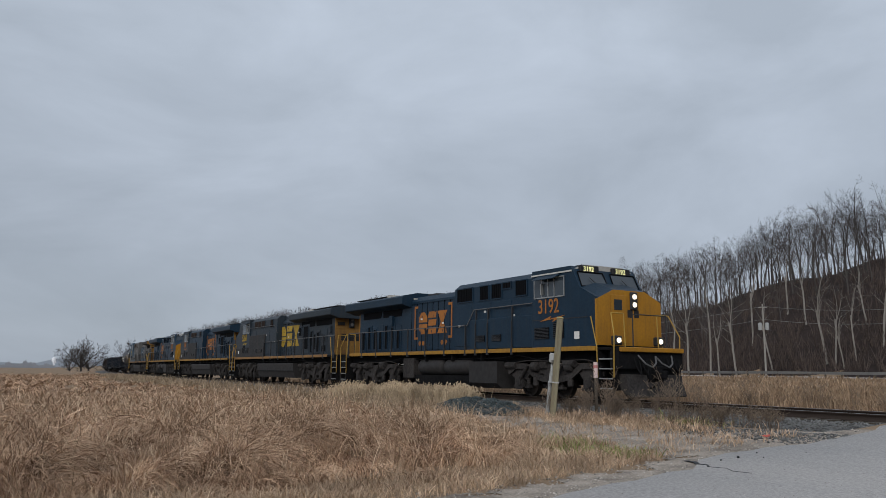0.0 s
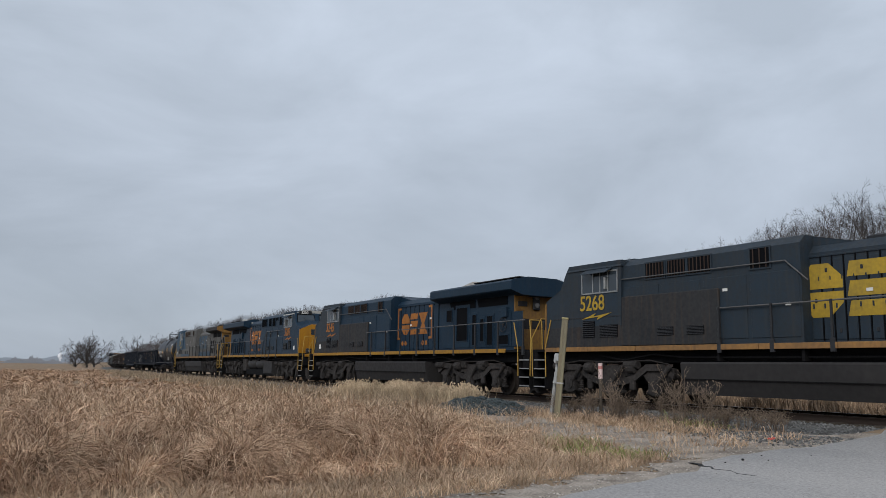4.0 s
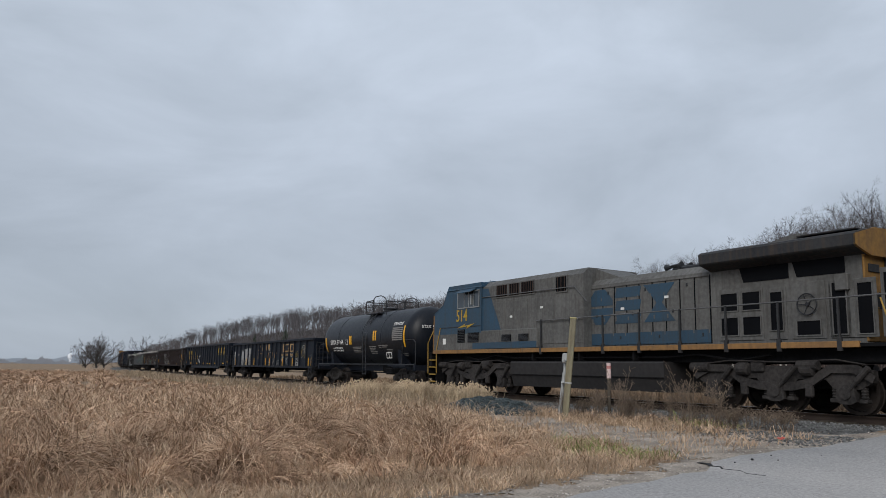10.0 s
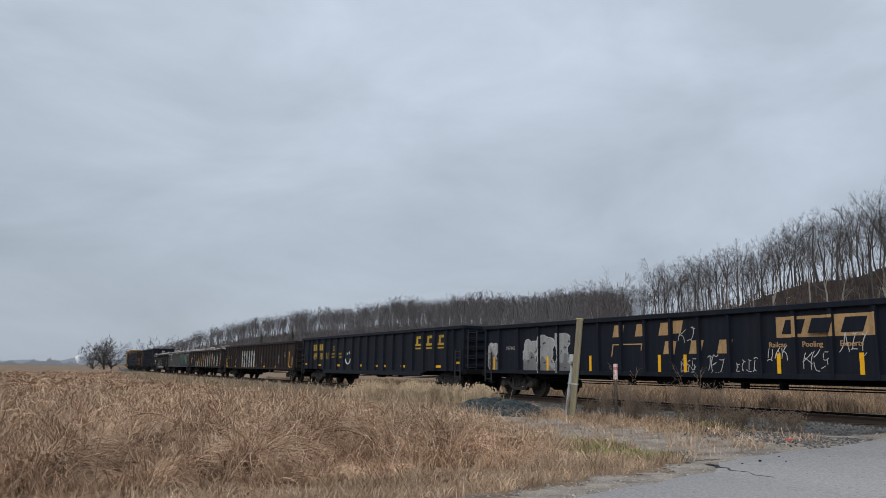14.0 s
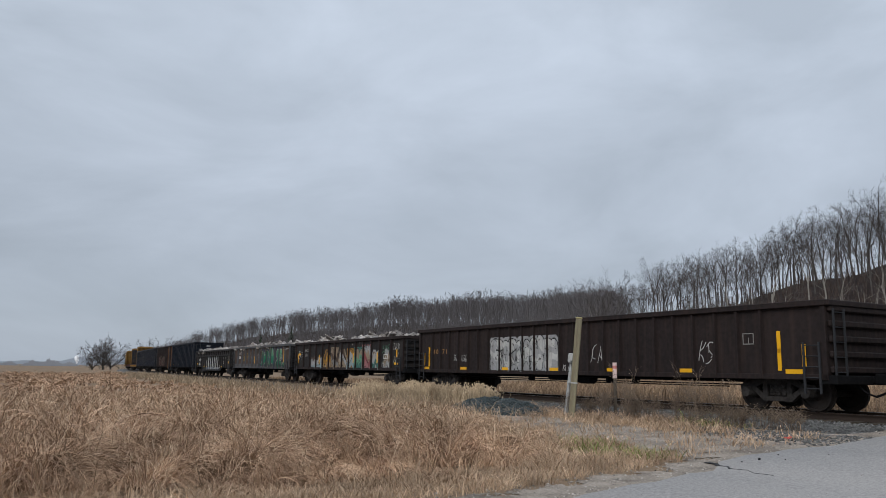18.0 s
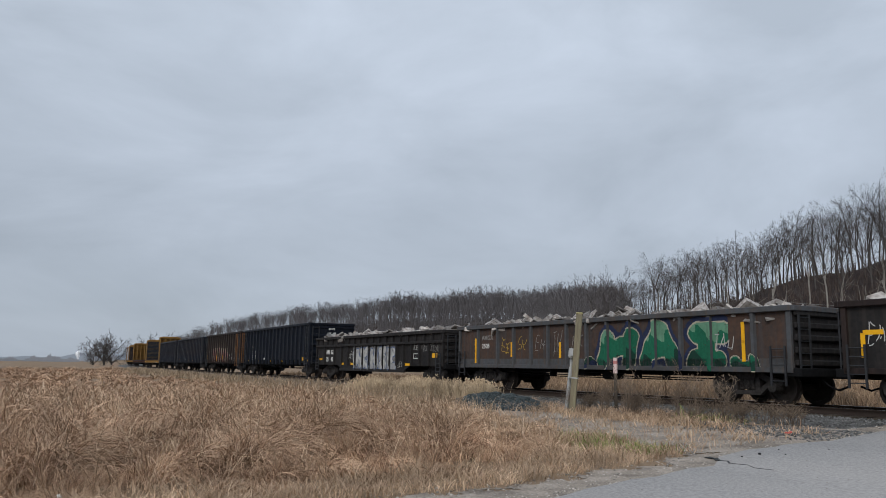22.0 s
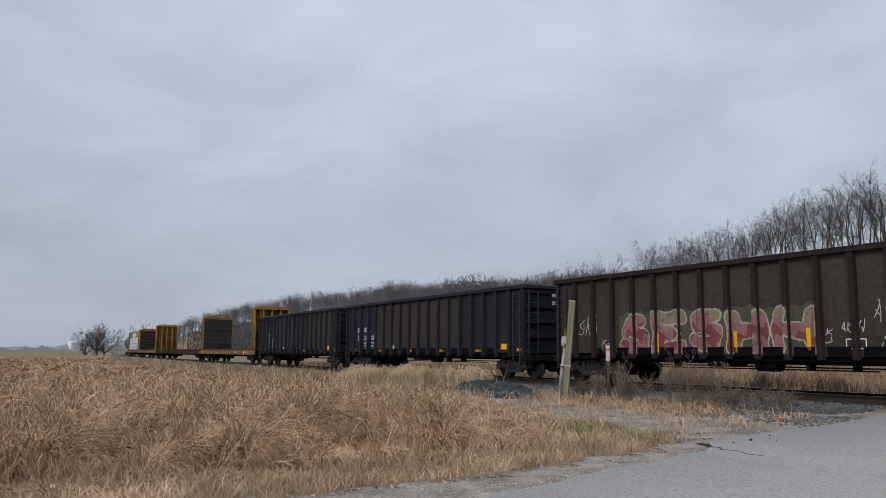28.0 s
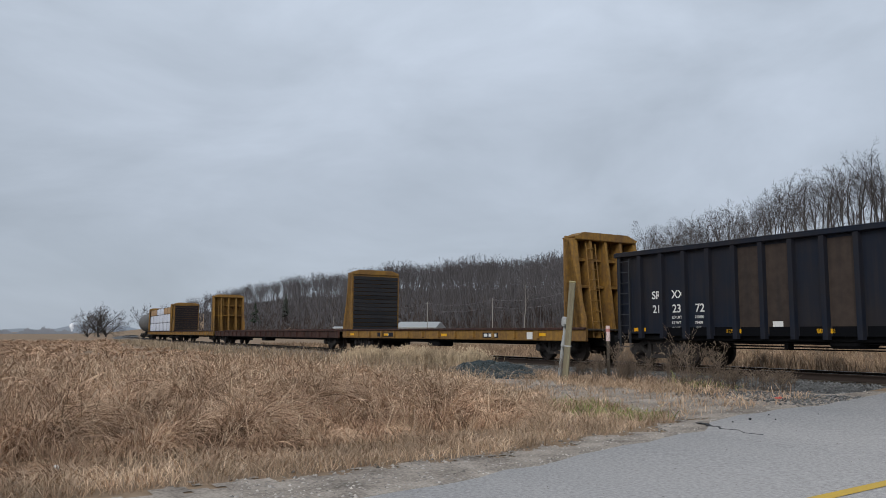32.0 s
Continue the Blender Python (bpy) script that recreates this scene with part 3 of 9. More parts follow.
M.update(
    straw=ramp_mat("dry_grass", ((0.079, 0.042, 0.026), (0.196, 0.114, 0.073), (0.355, 0.228, 0.151), (0.497, 0.334, 0.219), (0.630, 0.446, 0.302), (0.805, 0.617, 0.446))),
    wisp=ramp_mat("grass_wisp", ((0.35, 0.235, 0.155), (0.53, 0.385, 0.265), (0.70, 0.55, 0.40))),
    short=ramp_mat("short_grass", ((0.26, 0.170, 0.115), (0.48, 0.330, 0.225), (0.39, 0.280, 0.185), (0.64, 0.465, 0.325), (0.80, 0.615, 0.45))),
    pale=ramp_mat("pale_grass", ((0.24, 0.18, 0.12), (0.37, 0.285, 0.19), (0.47, 0.37, 0.255), (0.58, 0.47, 0.335))),
    grey_grass=ramp_mat("grey_grass", ((0.30, 0.235, 0.165), (0.40, 0.31, 0.21), (0.24, 0.18, 0.13), (0.46, 0.37, 0.25))),
    green=ramp_mat("green_grass", ((0.17, 0.21, 0.06), (0.24, 0.30, 0.09), (0.32, 0.29, 0.13), (0.15, 0.18, 0.055))),
    broom=ramp_mat("tan_field_grass", ((0.085, 0.056, 0.040), (0.20, 0.135, 0.090), (0.33, 0.236, 0.155), (0.46, 0.345, 0.24))),
    weed=ramp_mat("dead_weed", ((0.10, 0.076, 0.062), (0.16, 0.122, 0.094), (0.23, 0.178, 0.134), (0.36, 0.29, 0.215))),
)
RNG = np.random.default_rng(7)


def field_noise(x, y, s, seed=0.0):
    """Smooth pseudo-noise, about -1 to 1."""
    a = np.sin(x * s * 1.3 + seed) * np.cos(y * s * 1.7 - seed * 1.3) + 0.6 * np.sin(x * s * 2.9 - y * s * 2.1 + seed * 2.1) + 0.4 * np.cos(x * s * 5.3 + y * s * 4.7 + seed * 0.7)
    return a / 1.6


def blades(name, x, y, h, w, lean, bend, droop, material, label, category, levels=4, lift=0.0):
    """Arching strips of grass in one mesh. lean: heading of the arch, bend: its reach (parts of h), droop: how far the tip falls."""
    n = len(x)
    z = ground_z(x, y) - 0.03 + lift
    u = np.linspace(0, 1, levels)
    side = lean + np.pi / 2 + RNG.normal(0, 0.6, n)
    v = np.empty((n, levels, 2, 3), dtype=np.float32)
    kink = RNG.normal(0, 0.10, n) * h
    # droop 0: a straight blade, 1: its tip hangs half way down, 1.4: to the ground
    arc = 0.9 + 1.5 * np.clip(droop, 0, 1.45)
    top = np.where(arc < 1.57, 1 / np.sin(np.minimum(arc, 1.57)), 1.0)
    for k, t in enumerate(u):
        reach = bend * h * t ** 1.15
        cz = z + h * np.sin(t * arc) * top
        sx = kink * np.sin(t * 4.0)
        cx, cy = x + np.cos(lean) * reach - np.sin(lean) * sx, y + np.sin(lean) * reach + np.cos(lean) * sx
        ww = w * (1 - 0.8 * t ** 2) * 0.5
        for j, s in enumerate((-1, 1)):
            v[:, k, j, 0], v[:, k, j, 1], v[:, k, j, 2] = cx + s * np.cos(side) * ww, cy + s * np.sin(side) * ww, cz
    base = (np.arange(n) * levels * 2)[:, None]
    f = []
    for k in range(levels - 1):
        f.append(np.concatenate([base + 2 * k, base + 2 * k + 1, base + 2 * k + 3, base + 2 * k + 2], 1))
    f = np.stack(f, 1).reshape(-1, 4)
    return tagged(new(name, raw_mesh(name, v.reshape(-1, 3), f, material)), label, category, kind="stuff")


def scatter(n, r0, r1, a0, a1, power=1.0):
    """Points round the eye between two distances and two headings, thinning outwards."""
    u = RNG.random(n)
    e = 2 - power
    r = (r0 ** e + u * (r1 ** e - r0 ** e)) ** (1 / e)
    a = np.radians(a0 + (a1 - a0) * RNG.random(n))
    return r * np.sin(a), r * np.cos(a), r


TALL_X, TALL_Y = (-150, -90, -60, -44, -30, -24, -17, -13, -10.2, -8.4), (27, 17, 15.2, 14.6, 13.4, 12.6, 11.2, 9.9, 8.4, 5.5)


def tall_mask(x, y):
    nz = field_noise(x, y, 0.9, 2.0)
    return (x < west(y) - 1.7 - 0.45 * nz) & (y < np.interp(x, TALL_X, TALL_Y) + 0.5 * nz)


def dirt_mask(x, y):
    nz = field_noise(x, y, 1.4, 5.0) + 0.7 * field_noise(x, y, 5.0, 1.0)
    d = west(y) - x
    c = np.interp(x, (-22, -17, -14, -11, -8.5), (15.2, 14.0, 13.3, 12.9, 13.2))
    wd = np.interp(x, (-22, -17, -13, -10, -8.5), (0.2, 0.75, 1.1, 1.6, 2.2))
    return ((x > -11.2) & (x < west(y) + 0.4) & (y > 12) & (y < 16.6)) | ((d > -3.4) & (d < 0.30 + 0.28 * nz) & (y < 12)) | ((np.abs(y - c) < wd + 0.38 * nz) & (x < west(y) + 0.3) & (x > -24))


def mound(x, y):
    """How high the matted grass stands, about 0.3 to 1.3."""
    return 0.74 + 0.20 * field_noise(x, y, 0.45, 9.0) + 0.22 * field_noise(x, y, 1.2, 4.0) + 0.20 * field_noise(x, y, 2.9, 7.0)


def wind_of(x, y):
    """Heading in which the grass has been laid."""
    return -0.35 + 1.1 * field_noise(x, y, 0.33, 1.0) + 0.5 * field_noise(x, y, 1.1, 6.0)


def strands(name, x, y, z, length, e0, e1, heading, swirl, w, material, label, levels=7, power=1.0):
    """Long strands that rise, arch and hang. e0, e1: their slope at foot and tip (radians); swirl: how far they turn on the way."""
    n = len(x)
    v = np.empty((n, levels, 2, 3), dtype=np.float32)
    px, py, pz = x.copy(), y.copy(), z.copy()
    side = heading + np.pi / 2 + RNG.normal(0, 0.5, n)
    cs, sn = np.cos(side), np.sin(side)
    tilt = RNG.normal(0, 0.45, n)
    for k in range(levels):
        t = k / (levels - 1)
        if k:
            tm = (k - 0.5) / (levels - 1)
            e = e0 + (e1 - e0) * tm ** power
            a = heading + swirl * tm + RNG.normal(0, 0.10, n)
            st = length / (levels - 1)
            px, py, pz = px + np.cos(e) * np.cos(a) * st, py + np.cos(e) * np.sin(a) * st, pz + np.sin(e) * st
        ww = w * (1 - 0.75 * t ** 2) * 0.5
        for j, q in enumerate((-1, 1)):
            v[:, k, j, 0], v[:, k, j, 1], v[:, k, j, 2] = px + q * cs * ww, py + q * sn * ww, np.maximum(pz + q * tilt * ww, 0.0)
    base = (np.arange(n) * levels * 2)[:, None]
    f = np.stack([np.concatenate([base + 2 * k, base + 2 * k + 1, base + 2 * k + 3, base + 2 * k + 2], 1) for k in range(levels - 1)], 1).reshape(-1, 4)
    return tagged(new(name, raw_mesh(name, v.reshape(-1, 3), f, material)), label, "grass", kind="stuff")


def tall_grass(name, r0, r1, gap, locks, per, wid, h0, label, levels=7, stray=0.03):
    """Tussocks of long grass: locks of strands rise from each one, arch over and hang down its sides, laid by the wind."""
    g = np.arange(-r1, 1, gap)
    tx, ty = [q.ravel() for q in np.meshgrid(g, np.arange(-0.2 * r1, r1 * 0.9, gap))]
    tx, ty = tx + RNG.uniform(-0.62, 0.62, len(tx)) * gap, ty + RNG.uniform(-0.62, 0.62, len(ty)) * gap
    r, az = np.hypot(tx, ty), np.degrees(np.arctan2(tx, ty))
    k = (r > r0) & (r < r1) & (az > -99) & (az < -30) & tall_mask(tx, ty) & (RNG.random(len(tx)) < 0.9)
    tx, ty = tx[k], ty[k]
    m = len(tx)
    edge = 0.45 + 0.55 * smooth(1.5, 3.4, west(ty) - tx)
    th = h0 * np.clip(mound(tx, ty) * RNG.uniform(0.55, 1.4, m), 0.3, 1.35) * edge
    tw = wind_of(tx, ty) + RNG.normal(0, 0.3, m)
    calm = RNG.uniform(0.12, 0.72, m)
    # locks
    i = np.repeat(np.arange(m), locks)
    a = RNG.uniform(0, 6.283, len(i))
    q = np.sqrt(RNG.random(len(i)))
    lx, ly = tx[i] + np.cos(a) * gap * 0.5 * q, ty[i] + np.sin(a) * gap * 0.5 * q
    c = calm[i] * RNG.uniform(0.5, 1.3, len(i))
    lh = np.arctan2(np.sin(a) * (1 - c) + np.sin(tw[i]) * c, np.cos(a) * (1 - c) + np.cos(tw[i]) * c) + RNG.normal(0, 0.4, len(i))
    lt = th[i] * RNG.uniform(0.7, 1.1, len(i)) * (1 - 0.38 * q ** 2)
    le0, le1 = RNG.uniform(0.95, 1.5, len(i)), RNG.uniform(-1.6, -0.7, len(i))
    ls = RNG.normal(0, 0.5, len(i))
    # strands
    j = np.repeat(np.arange(len(i)), per)
    n = len(j)
    x, y = lx[j] + RNG.normal(0, 0.035 + 0.03 * gap, n), ly[j] + RNG.normal(0, 0.035 + 0.03 * gap, n)
    h = lt[j] * RNG.uniform(0.6, 1.08, n)
    up = RNG.random(n) < stray
    e0 = np.where(up, 1.5, le0[j] + RNG.normal(0, 0.12, n))
    e1 = np.where(up, RNG.uniform(0.4, 1.3, n), le1[j] + RNG.normal(0, 0.3, n))
    length = h * np.where(up, 1.25, 2.05)
    strands(name, x, y, ground_z(x, y) - 0.03, length, e0, e1, lh[j] + RNG.normal(0, 0.30, n), ls[j] + RNG.normal(0, 0.6, n), wid * RNG.uniform(0.5, 1.4, n), M["straw"], label, levels)


tall_grass("tall_grass", 6.5, 17, 0.86, 62, 14, 0.0076, 0.92, "tall tan dead grass, bent and matted, beside the road", 7)
tall_grass("tall_grass", 17, 42, 1.05, 20, 8, 0.0160, 0.90, "tall tan dead grass farther into the field", 6, 0.012)
tall_grass("tall_grass", 42, 150, 2.2, 8, 5, 0.055, 0.78, "tall tan dead grass far out in the field", 5, 0.01)


def thatch():
    """Loose strands lying across the tops of the tufts."""
    x, y, r = scatter(9000, 6.5, 34, -99, -33, 1.0)
    k = tall_mask(x, y)
    x, y, r = x[k], y[k], r[k]
    n = len(x)
    edge = 0.35 + 0.65 * smooth(1.5, 3.6, west(y) - x)
    top = 0.66 * np.clip(mound(x, y), 0.25, 1.3)
    blades("thatch", x, y, RNG.uniform(0.2, 0.5, n), np.clip(0.0006 * r, 0.005, 0.02) * RNG.uniform(0.6, 1.5, n), wind_of(x, y) + RNG.normal(0, 0.8, n), RNG.uniform(1.2, 2.4, n), RNG.uniform(1.0, 1.4, n), M["wisp"], "loose dead grass lying over the matted field", "grass", 4,
           lift=top * edge * RNG.uniform(0.3, 1.0, n))


thatch()


def low_grass():
    x, y, r = scatter(140000, 6.0, 30, -97, -25, 1.0)
    off = track_off(x, y)
    k = (x < west(y) - 0.35) & (off < -2.9) & ~(dirt_mask(x, y) & (RNG.random(len(x)) > 0.10 + 0.55 * (field_noise(x, y, 2.3, 8) > 0.25))) & ~(tall_mask(x, y) & (RNG.random(len(x)) > 0.25))
    k &= ~((x > -12.6) & (off > -4.6) & (RNG.random(len(x)) < 0.7)) & ~((x > -11.8) & (off > -3.8))
    x, y, r, off = x[k], y[k], r[k], off[k]
    m = len(x)
    near_track = smooth(-7.0, -4.0, off)
    h = (0.12 + 0.03 * near_track + 0.10 * field_noise(x, y, 1.1, 3.0).clip(0)) * RNG.uniform(0.5, 1.5, m)
    grn = np.hypot((x + 10.7) / 1.3, (y - 10.7) / 0.6) + 0.25 * field_noise(x, y, 2, 2) < 1
    grn |= np.hypot((x + 12.2) / 1.2, (y - 15.8) / 0.5) + 0.25 * field_noise(x, y, 2, 2) < 1
    pick = grn & (RNG.random(m) < 0.42)
    lean = RNG.uniform(0, 2 * np.pi, m)
    for sel, material, name, label in ((~pick, M["short"], "short_grass", "short brown grass along the road edge"), (pick, M["green"], "green_grass", "small patch of green grass by the dirt track")):
        blades(name, x[sel], y[sel], h[sel] * (1.0 if name == "short_grass" else 1.25), np.where(r[sel] < 14, 0.008, 0.013) * RNG.uniform(0.6, 1.4, sel.sum()), lean[sel], np.where(RNG.random(sel.sum()) < 0.65, RNG.uniform(1.0, 2.6, sel.sum()), RNG.uniform(0.2, 0.8, sel.sum())), RNG.uniform(0.3, 1.2, sel.sum()), material, label, "grass", 4)


low_grass()


def verge_grass():
    """Grey grass between the field and the rails, a pale stand before the ballast, tan grass beyond the track."""
    x, y, r = scatter(60000, 18, 130, -88, -52, 1.3)
    off = track_off(x, y)
    k = (off > -6.5 - 1.5 * field_noise(x, y, 0.2, 1)) & (off < -2.4) & ~dirt_mask(x, y) & ~tall_mask(x, y) & (np.hypot((x + 21.5) / 2.6, (y - 16.2) / 1.4) > 1)
    x, y, r = x[k], y[k], r[k]
    m = len(x)
    blades("verge_grass", x, y, RNG.uniform(0.2, 0.55, m), 0.0009 * r * RNG.uniform(0.5, 1.3, m), RNG.uniform(0, 6.3, m), RNG.uniform(0.2, 0.7, m), RNG.uniform(0, 0.4, m), M["grey_grass"], "thin grey dead grass beside the ballast", "grass", 3)
    n = 4200
    s = RNG.uniform(-36, -22.5, n)
    o = RNG.normal(-3.35, 0.35, n)
    th = np.interp(s, _S, _th)
    x, y = np.interp(s, _S, _X) - o * np.sin(th), np.interp(s, _S, _Y) + o * np.cos(th)
    hh = (0.52 + 0.2 * field_noise(x, y, 0.7, 2)) * smooth(-36.5, -32, s) * RNG.uniform(0.6, 1.15, n) + 0.1
    blades("pale_grass", x, y, hh, RNG.uniform(0.010, 0.026, n), RNG.uniform(0, 6.3, n), RNG.uniform(0.05, 0.4, n), RNG.uniform(0, 0.2, n), M["pale"], "pale feathery dead grass beside the ballast", "grass")
    # feathery heads of the pale grass
    p = np.where(RNG.random(n) < 0.35)[0]
    v = np.empty((len(p) * 4, 4, 3), dtype=np.float32)
    z = ground_z(x[p], y[p])
    for k in range(4):
        ax, ay = RNG.normal(0, 0.035, len(p)), RNG.normal(0, 0.035, len(p))
        az = z + hh[p] * 0.97 + RNG.uniform(-0.12, 0.05, len(p))
        q = 0.022
        for c, (dx, dz) in enumerate(((-q, 0), (0, -q * 1.6), (q, 0), (0, q * 1.6))):
            v[k::4, c, 0], v[k::4, c, 1], v[k::4, c, 2] = x[p] + ax + dx * 0.8, y[p] + ay + dx * 0.6, az + dz
    tagged(new("seed_heads", raw_mesh("seed_heads", v.reshape(-1, 3), np.arange(len(p) * 16).reshape(-1, 4), M["pale"])), "pale seed heads on the dead grass", "grass", kind="stuff")
    x, y, r = scatter(62000, 22, 112, -70, -20, 1.2)
    off = track_off(x, y)
    k = (off > 3.4) & (r < np.interp(np.degrees(np.arctan2(x, y)), HILL_AZ, HILL_BASE) * 0.82) & ~((x > west(y) - 0.5) & (x < -0.5))
    x, y, r = x[k], y[k], r[k]
    m = len(x)
    blades("field_grass", x, y, (0.75 + 0.35 * field_noise(x, y, 0.25, 6)) * np.interp(r, (25, 50, 90), (0.95, 0.72, 0.5)) * RNG.uniform(0.5, 1.2, m), 0.0010 * r * RNG.uniform(0.6, 1.5, m), RNG.uniform(0, 6.3, m), RNG.uniform(0.1, 0.6, m), RNG.uniform(0, 0.35, m), M["broom"], "tan field grass beyond the track", "grass", 3)


verge_grass()


# ---- stones ----
def stones(name, x, y, z, size, material, label):
    n = len(x)
    base = np.array([(1, 0, 0), (-0.3, 0.9, 0.1), (-0.6, -0.7, 0), (0.1, 0.1, 0.8), (0.0, -0.1, -0.7), (0.5, 0.6, 0.3)], dtype=np.float32)
    fc = np.array([(0, 5, 3), (5, 1, 3), (1, 2, 3), (2, 0, 3), (0, 4, 5), (5, 4, 1), (1, 4, 2), (2, 4, 0)])
    a = RNG.uniform(0, 6.3, n)
    c, s = np.cos(a), np.sin(a)
    p = base[None] * size[:, None, None] * RNG.uniform(0.6, 1.3, (n, 6, 1))
    q = np.empty((n, 6, 3), dtype=np.float32)
    q[..., 0] = p[..., 0] * c[:, None] - p[..., 1] * s[:, None] + x[:, None]
    q[..., 1] = p[..., 0] * s[:, None] + p[..., 1] * c[:, None] + y[:, None]
    q[..., 2] = p[..., 2] * 0.8 + z[:, None]
    f = (np.arange(n)[:, None, None] * 6 + fc[None]).reshape(-1, 3)
    tagged(new(name, raw_mesh(name, q.reshape(-1, 3), f, material)), label, "stones", kind="stuff")


def ballast_z(o):
    o = np.abs(o)
    top = RAIL_TOP - 0.2
    return np.interp(o, (0, 1.75, 3.1, 4.2), (top, top, 0.34, 0.15))


def build_stones():
    n = 15000
    s, o = RNG.uniform(-34, 3, n), -RNG.uniform(0.85, 4.1, n)
    th = np.interp(s, _S, _th)
    x, y = np.interp(s, _S, _X) - o * np.sin(th), np.interp(s, _S, _Y) + o * np.cos(th)
    n2 = 5200
    s2, o2 = RNG.uniform(-13.5, 3, n2), -RNG.uniform(3.6, 5.6, n2) ** 1.0
    k2 = o2 > -4.3 - 1.1 * smooth(-13, -9.5, s2) + 0.4 * RNG.normal(0, 1, n2)
    x2, y2 = s2[k2], TRACK_Y + o2[k2]
    k3 = x2 < west(y2) + 0.2
    stones("ballast_stones", x2[k3], y2[k3], ground_z(x2[k3], y2[k3]) + 0.02, RNG.uniform(0.018, 0.05, k3.sum()), M["stone"], "loose grey crushed stones by the crossing")
    stones("ballast_stones", x, y, ballast_z(o) + 0.005, RNG.uniform(0.02, 0.055, n), M["stone"], "loose grey crushed stones along the rail")
    n = 5200
    a, q = RNG.uniform(0, 6.3, n), np.sqrt(RNG.random(n))
    x, y = -21.4 + 2.9 * q * np.cos(a) + 0.5 * q * np.sin(a), 15.9 + 1.15 * q * np.sin(a) - 0.75 * q * np.cos(a)
    z = ground_z(x, y) + 0.36 * (1 - q ** 1.6) * (1 + 0.3 * field_noise(x, y, 1.5, 3)) + 0.01
    stones("stone_heap", x, y, z, RNG.uniform(0.03, 0.075, n), M["stone_blue"], "low heap of blue-grey crushed stone")
    n = 22000
    x, y, r = scatter(n * 3, 6, 26, -72, -24, 1.0)
    k = dirt_mask(x + RNG.normal(0, 0.2, len(x)), y + RNG.normal(0, 0.2, len(x)))
    x, y = x[k], y[k]
    stones("gravel_stones", x, y, ground_z(x, y) + 0.004, RNG.uniform(0.4, 1.0, len(x)) ** 4 * 0.034 + 0.004, M["gravel_stone"], "loose gravel on the road shoulder")


build_stones()


def build_dirt():
    """The bare gravel of the shoulder and the dirt track."""
    st = 0.09
    gx, gy = np.arange(-25, -4.6, st), np.arange(-4, 17.4, st)
    X, Y = np.meshgrid(gx, gy)
    Z = ground_z(X, Y) + 0.012
    k = dirt_mask(X + 0.06 * np.sin(Y * 9.1 + X * 3.7), Y + 0.06 * np.sin(X * 11.3))[:-1, :-1]
    nx = len(gx)
    i = (np.arange(len(gy) - 1)[:, None] * nx + np.arange(nx - 1)[None, :])[k]
    f = np.stack([i, i + 1, i + nx + 1, i + nx], -1)
    me = raw_mesh("gravel_shoulder", np.stack([X, Y, Z], -1).reshape(-1, 3), f, M["gravel"], True)
    tagged(new("gravel_shoulder", me), "pale gravel shoulder and dirt track beside the road", "gravel", kind="structure")
    # the heap's body
    v, f = [], []
    for i in range(9):
        for j in range(24):
            a, q = 2 * math.pi * j / 24, i / 8
            x, y = -21.4 + 2.9 * q * math.cos(a) + 0.5 * q * math.sin(a), 15.9 + 1.15 * q * math.sin(a) - 0.75 * q * math.cos(a)
            v.append((x, y, float(ground_z(x, y)) + 0.34 * (1 - q ** 1.6) - 0.01 - 0.04 * (i == 8)))
    for i in range(8):
        for j in range(24):
            f.append((i * 24 + j, i * 24 + (j + 1) % 24, (i + 1) * 24 + (j + 1) % 24, (i + 1) * 24 + j))
    tagged(new("heap_core", raw_mesh("heap_core", v, f, M["ballast"])), "core of the low crushed stone heap", "stone heap", kind="structure")


build_dirt()


# ---- weeds by the track ----
def weed_thing(seed, tall):
    rnd = random.Random(seed)
    st, hd = Form(), Form()
    for k in range(rnd.randint(8, 13)):
        a, lean = rnd.uniform(0, 6.3), rnd.uniform(0.05, 0.45)
        h = tall * rnd.uniform(0.55, 1.0)
        bx, by = rnd.uniform(-0.15, 0.15), rnd.uniform(-0.15, 0.15)
        tip = (bx + lean * h * math.cos(a), by + lean * h * math.sin(a), h)
        midp = (bx + lean * 0.35 * h * math.cos(a), by + lean * 0.35 * h * math.sin(a), h * 0.5)
        st.rod((bx, by, -0.05), midp, 0.007, 3, 0.005, False).rod(midp, tip, 0.005, 3, 0.003, False)
        for j in range(rnd.randint(6, 10)):
            u = rnd.uniform(0.45, 1.0)
            p = Vector(midp).lerp(Vector(tip), (u - 0.45) / 0.55)
            b, L = rnd.uniform(0, 6.3), rnd.uniform(0.08, 0.24) * (1.25 - 0.5 * u)
            q = p + Vector((math.cos(b) * L, math.sin(b) * L, L * rnd.uniform(0.4, 1.1)))
            st.rod(p, q, 0.004, 3, 0.002, False)
            for c in range(2):
                w = p.lerp(q, rnd.uniform(0.5, 1.0))
                s = rnd.uniform(0.005, 0.011)
                hd.box(w.x - s, w.x + s, w.y - s * 0.6, w.y + s * 0.6, w.z - s * 0.7, w.z + s * 1.2, 0, None)
    ob = new("dead_weed")
    tagged(ob, "tall brown dead weed with dry seed heads", "weed", "dead weeds beside the track")
    part("stalk", st, M["weed"], ob)
    part("seed_head", hd, M["weed"], ob)["kind"] = "stuff"
    return ob


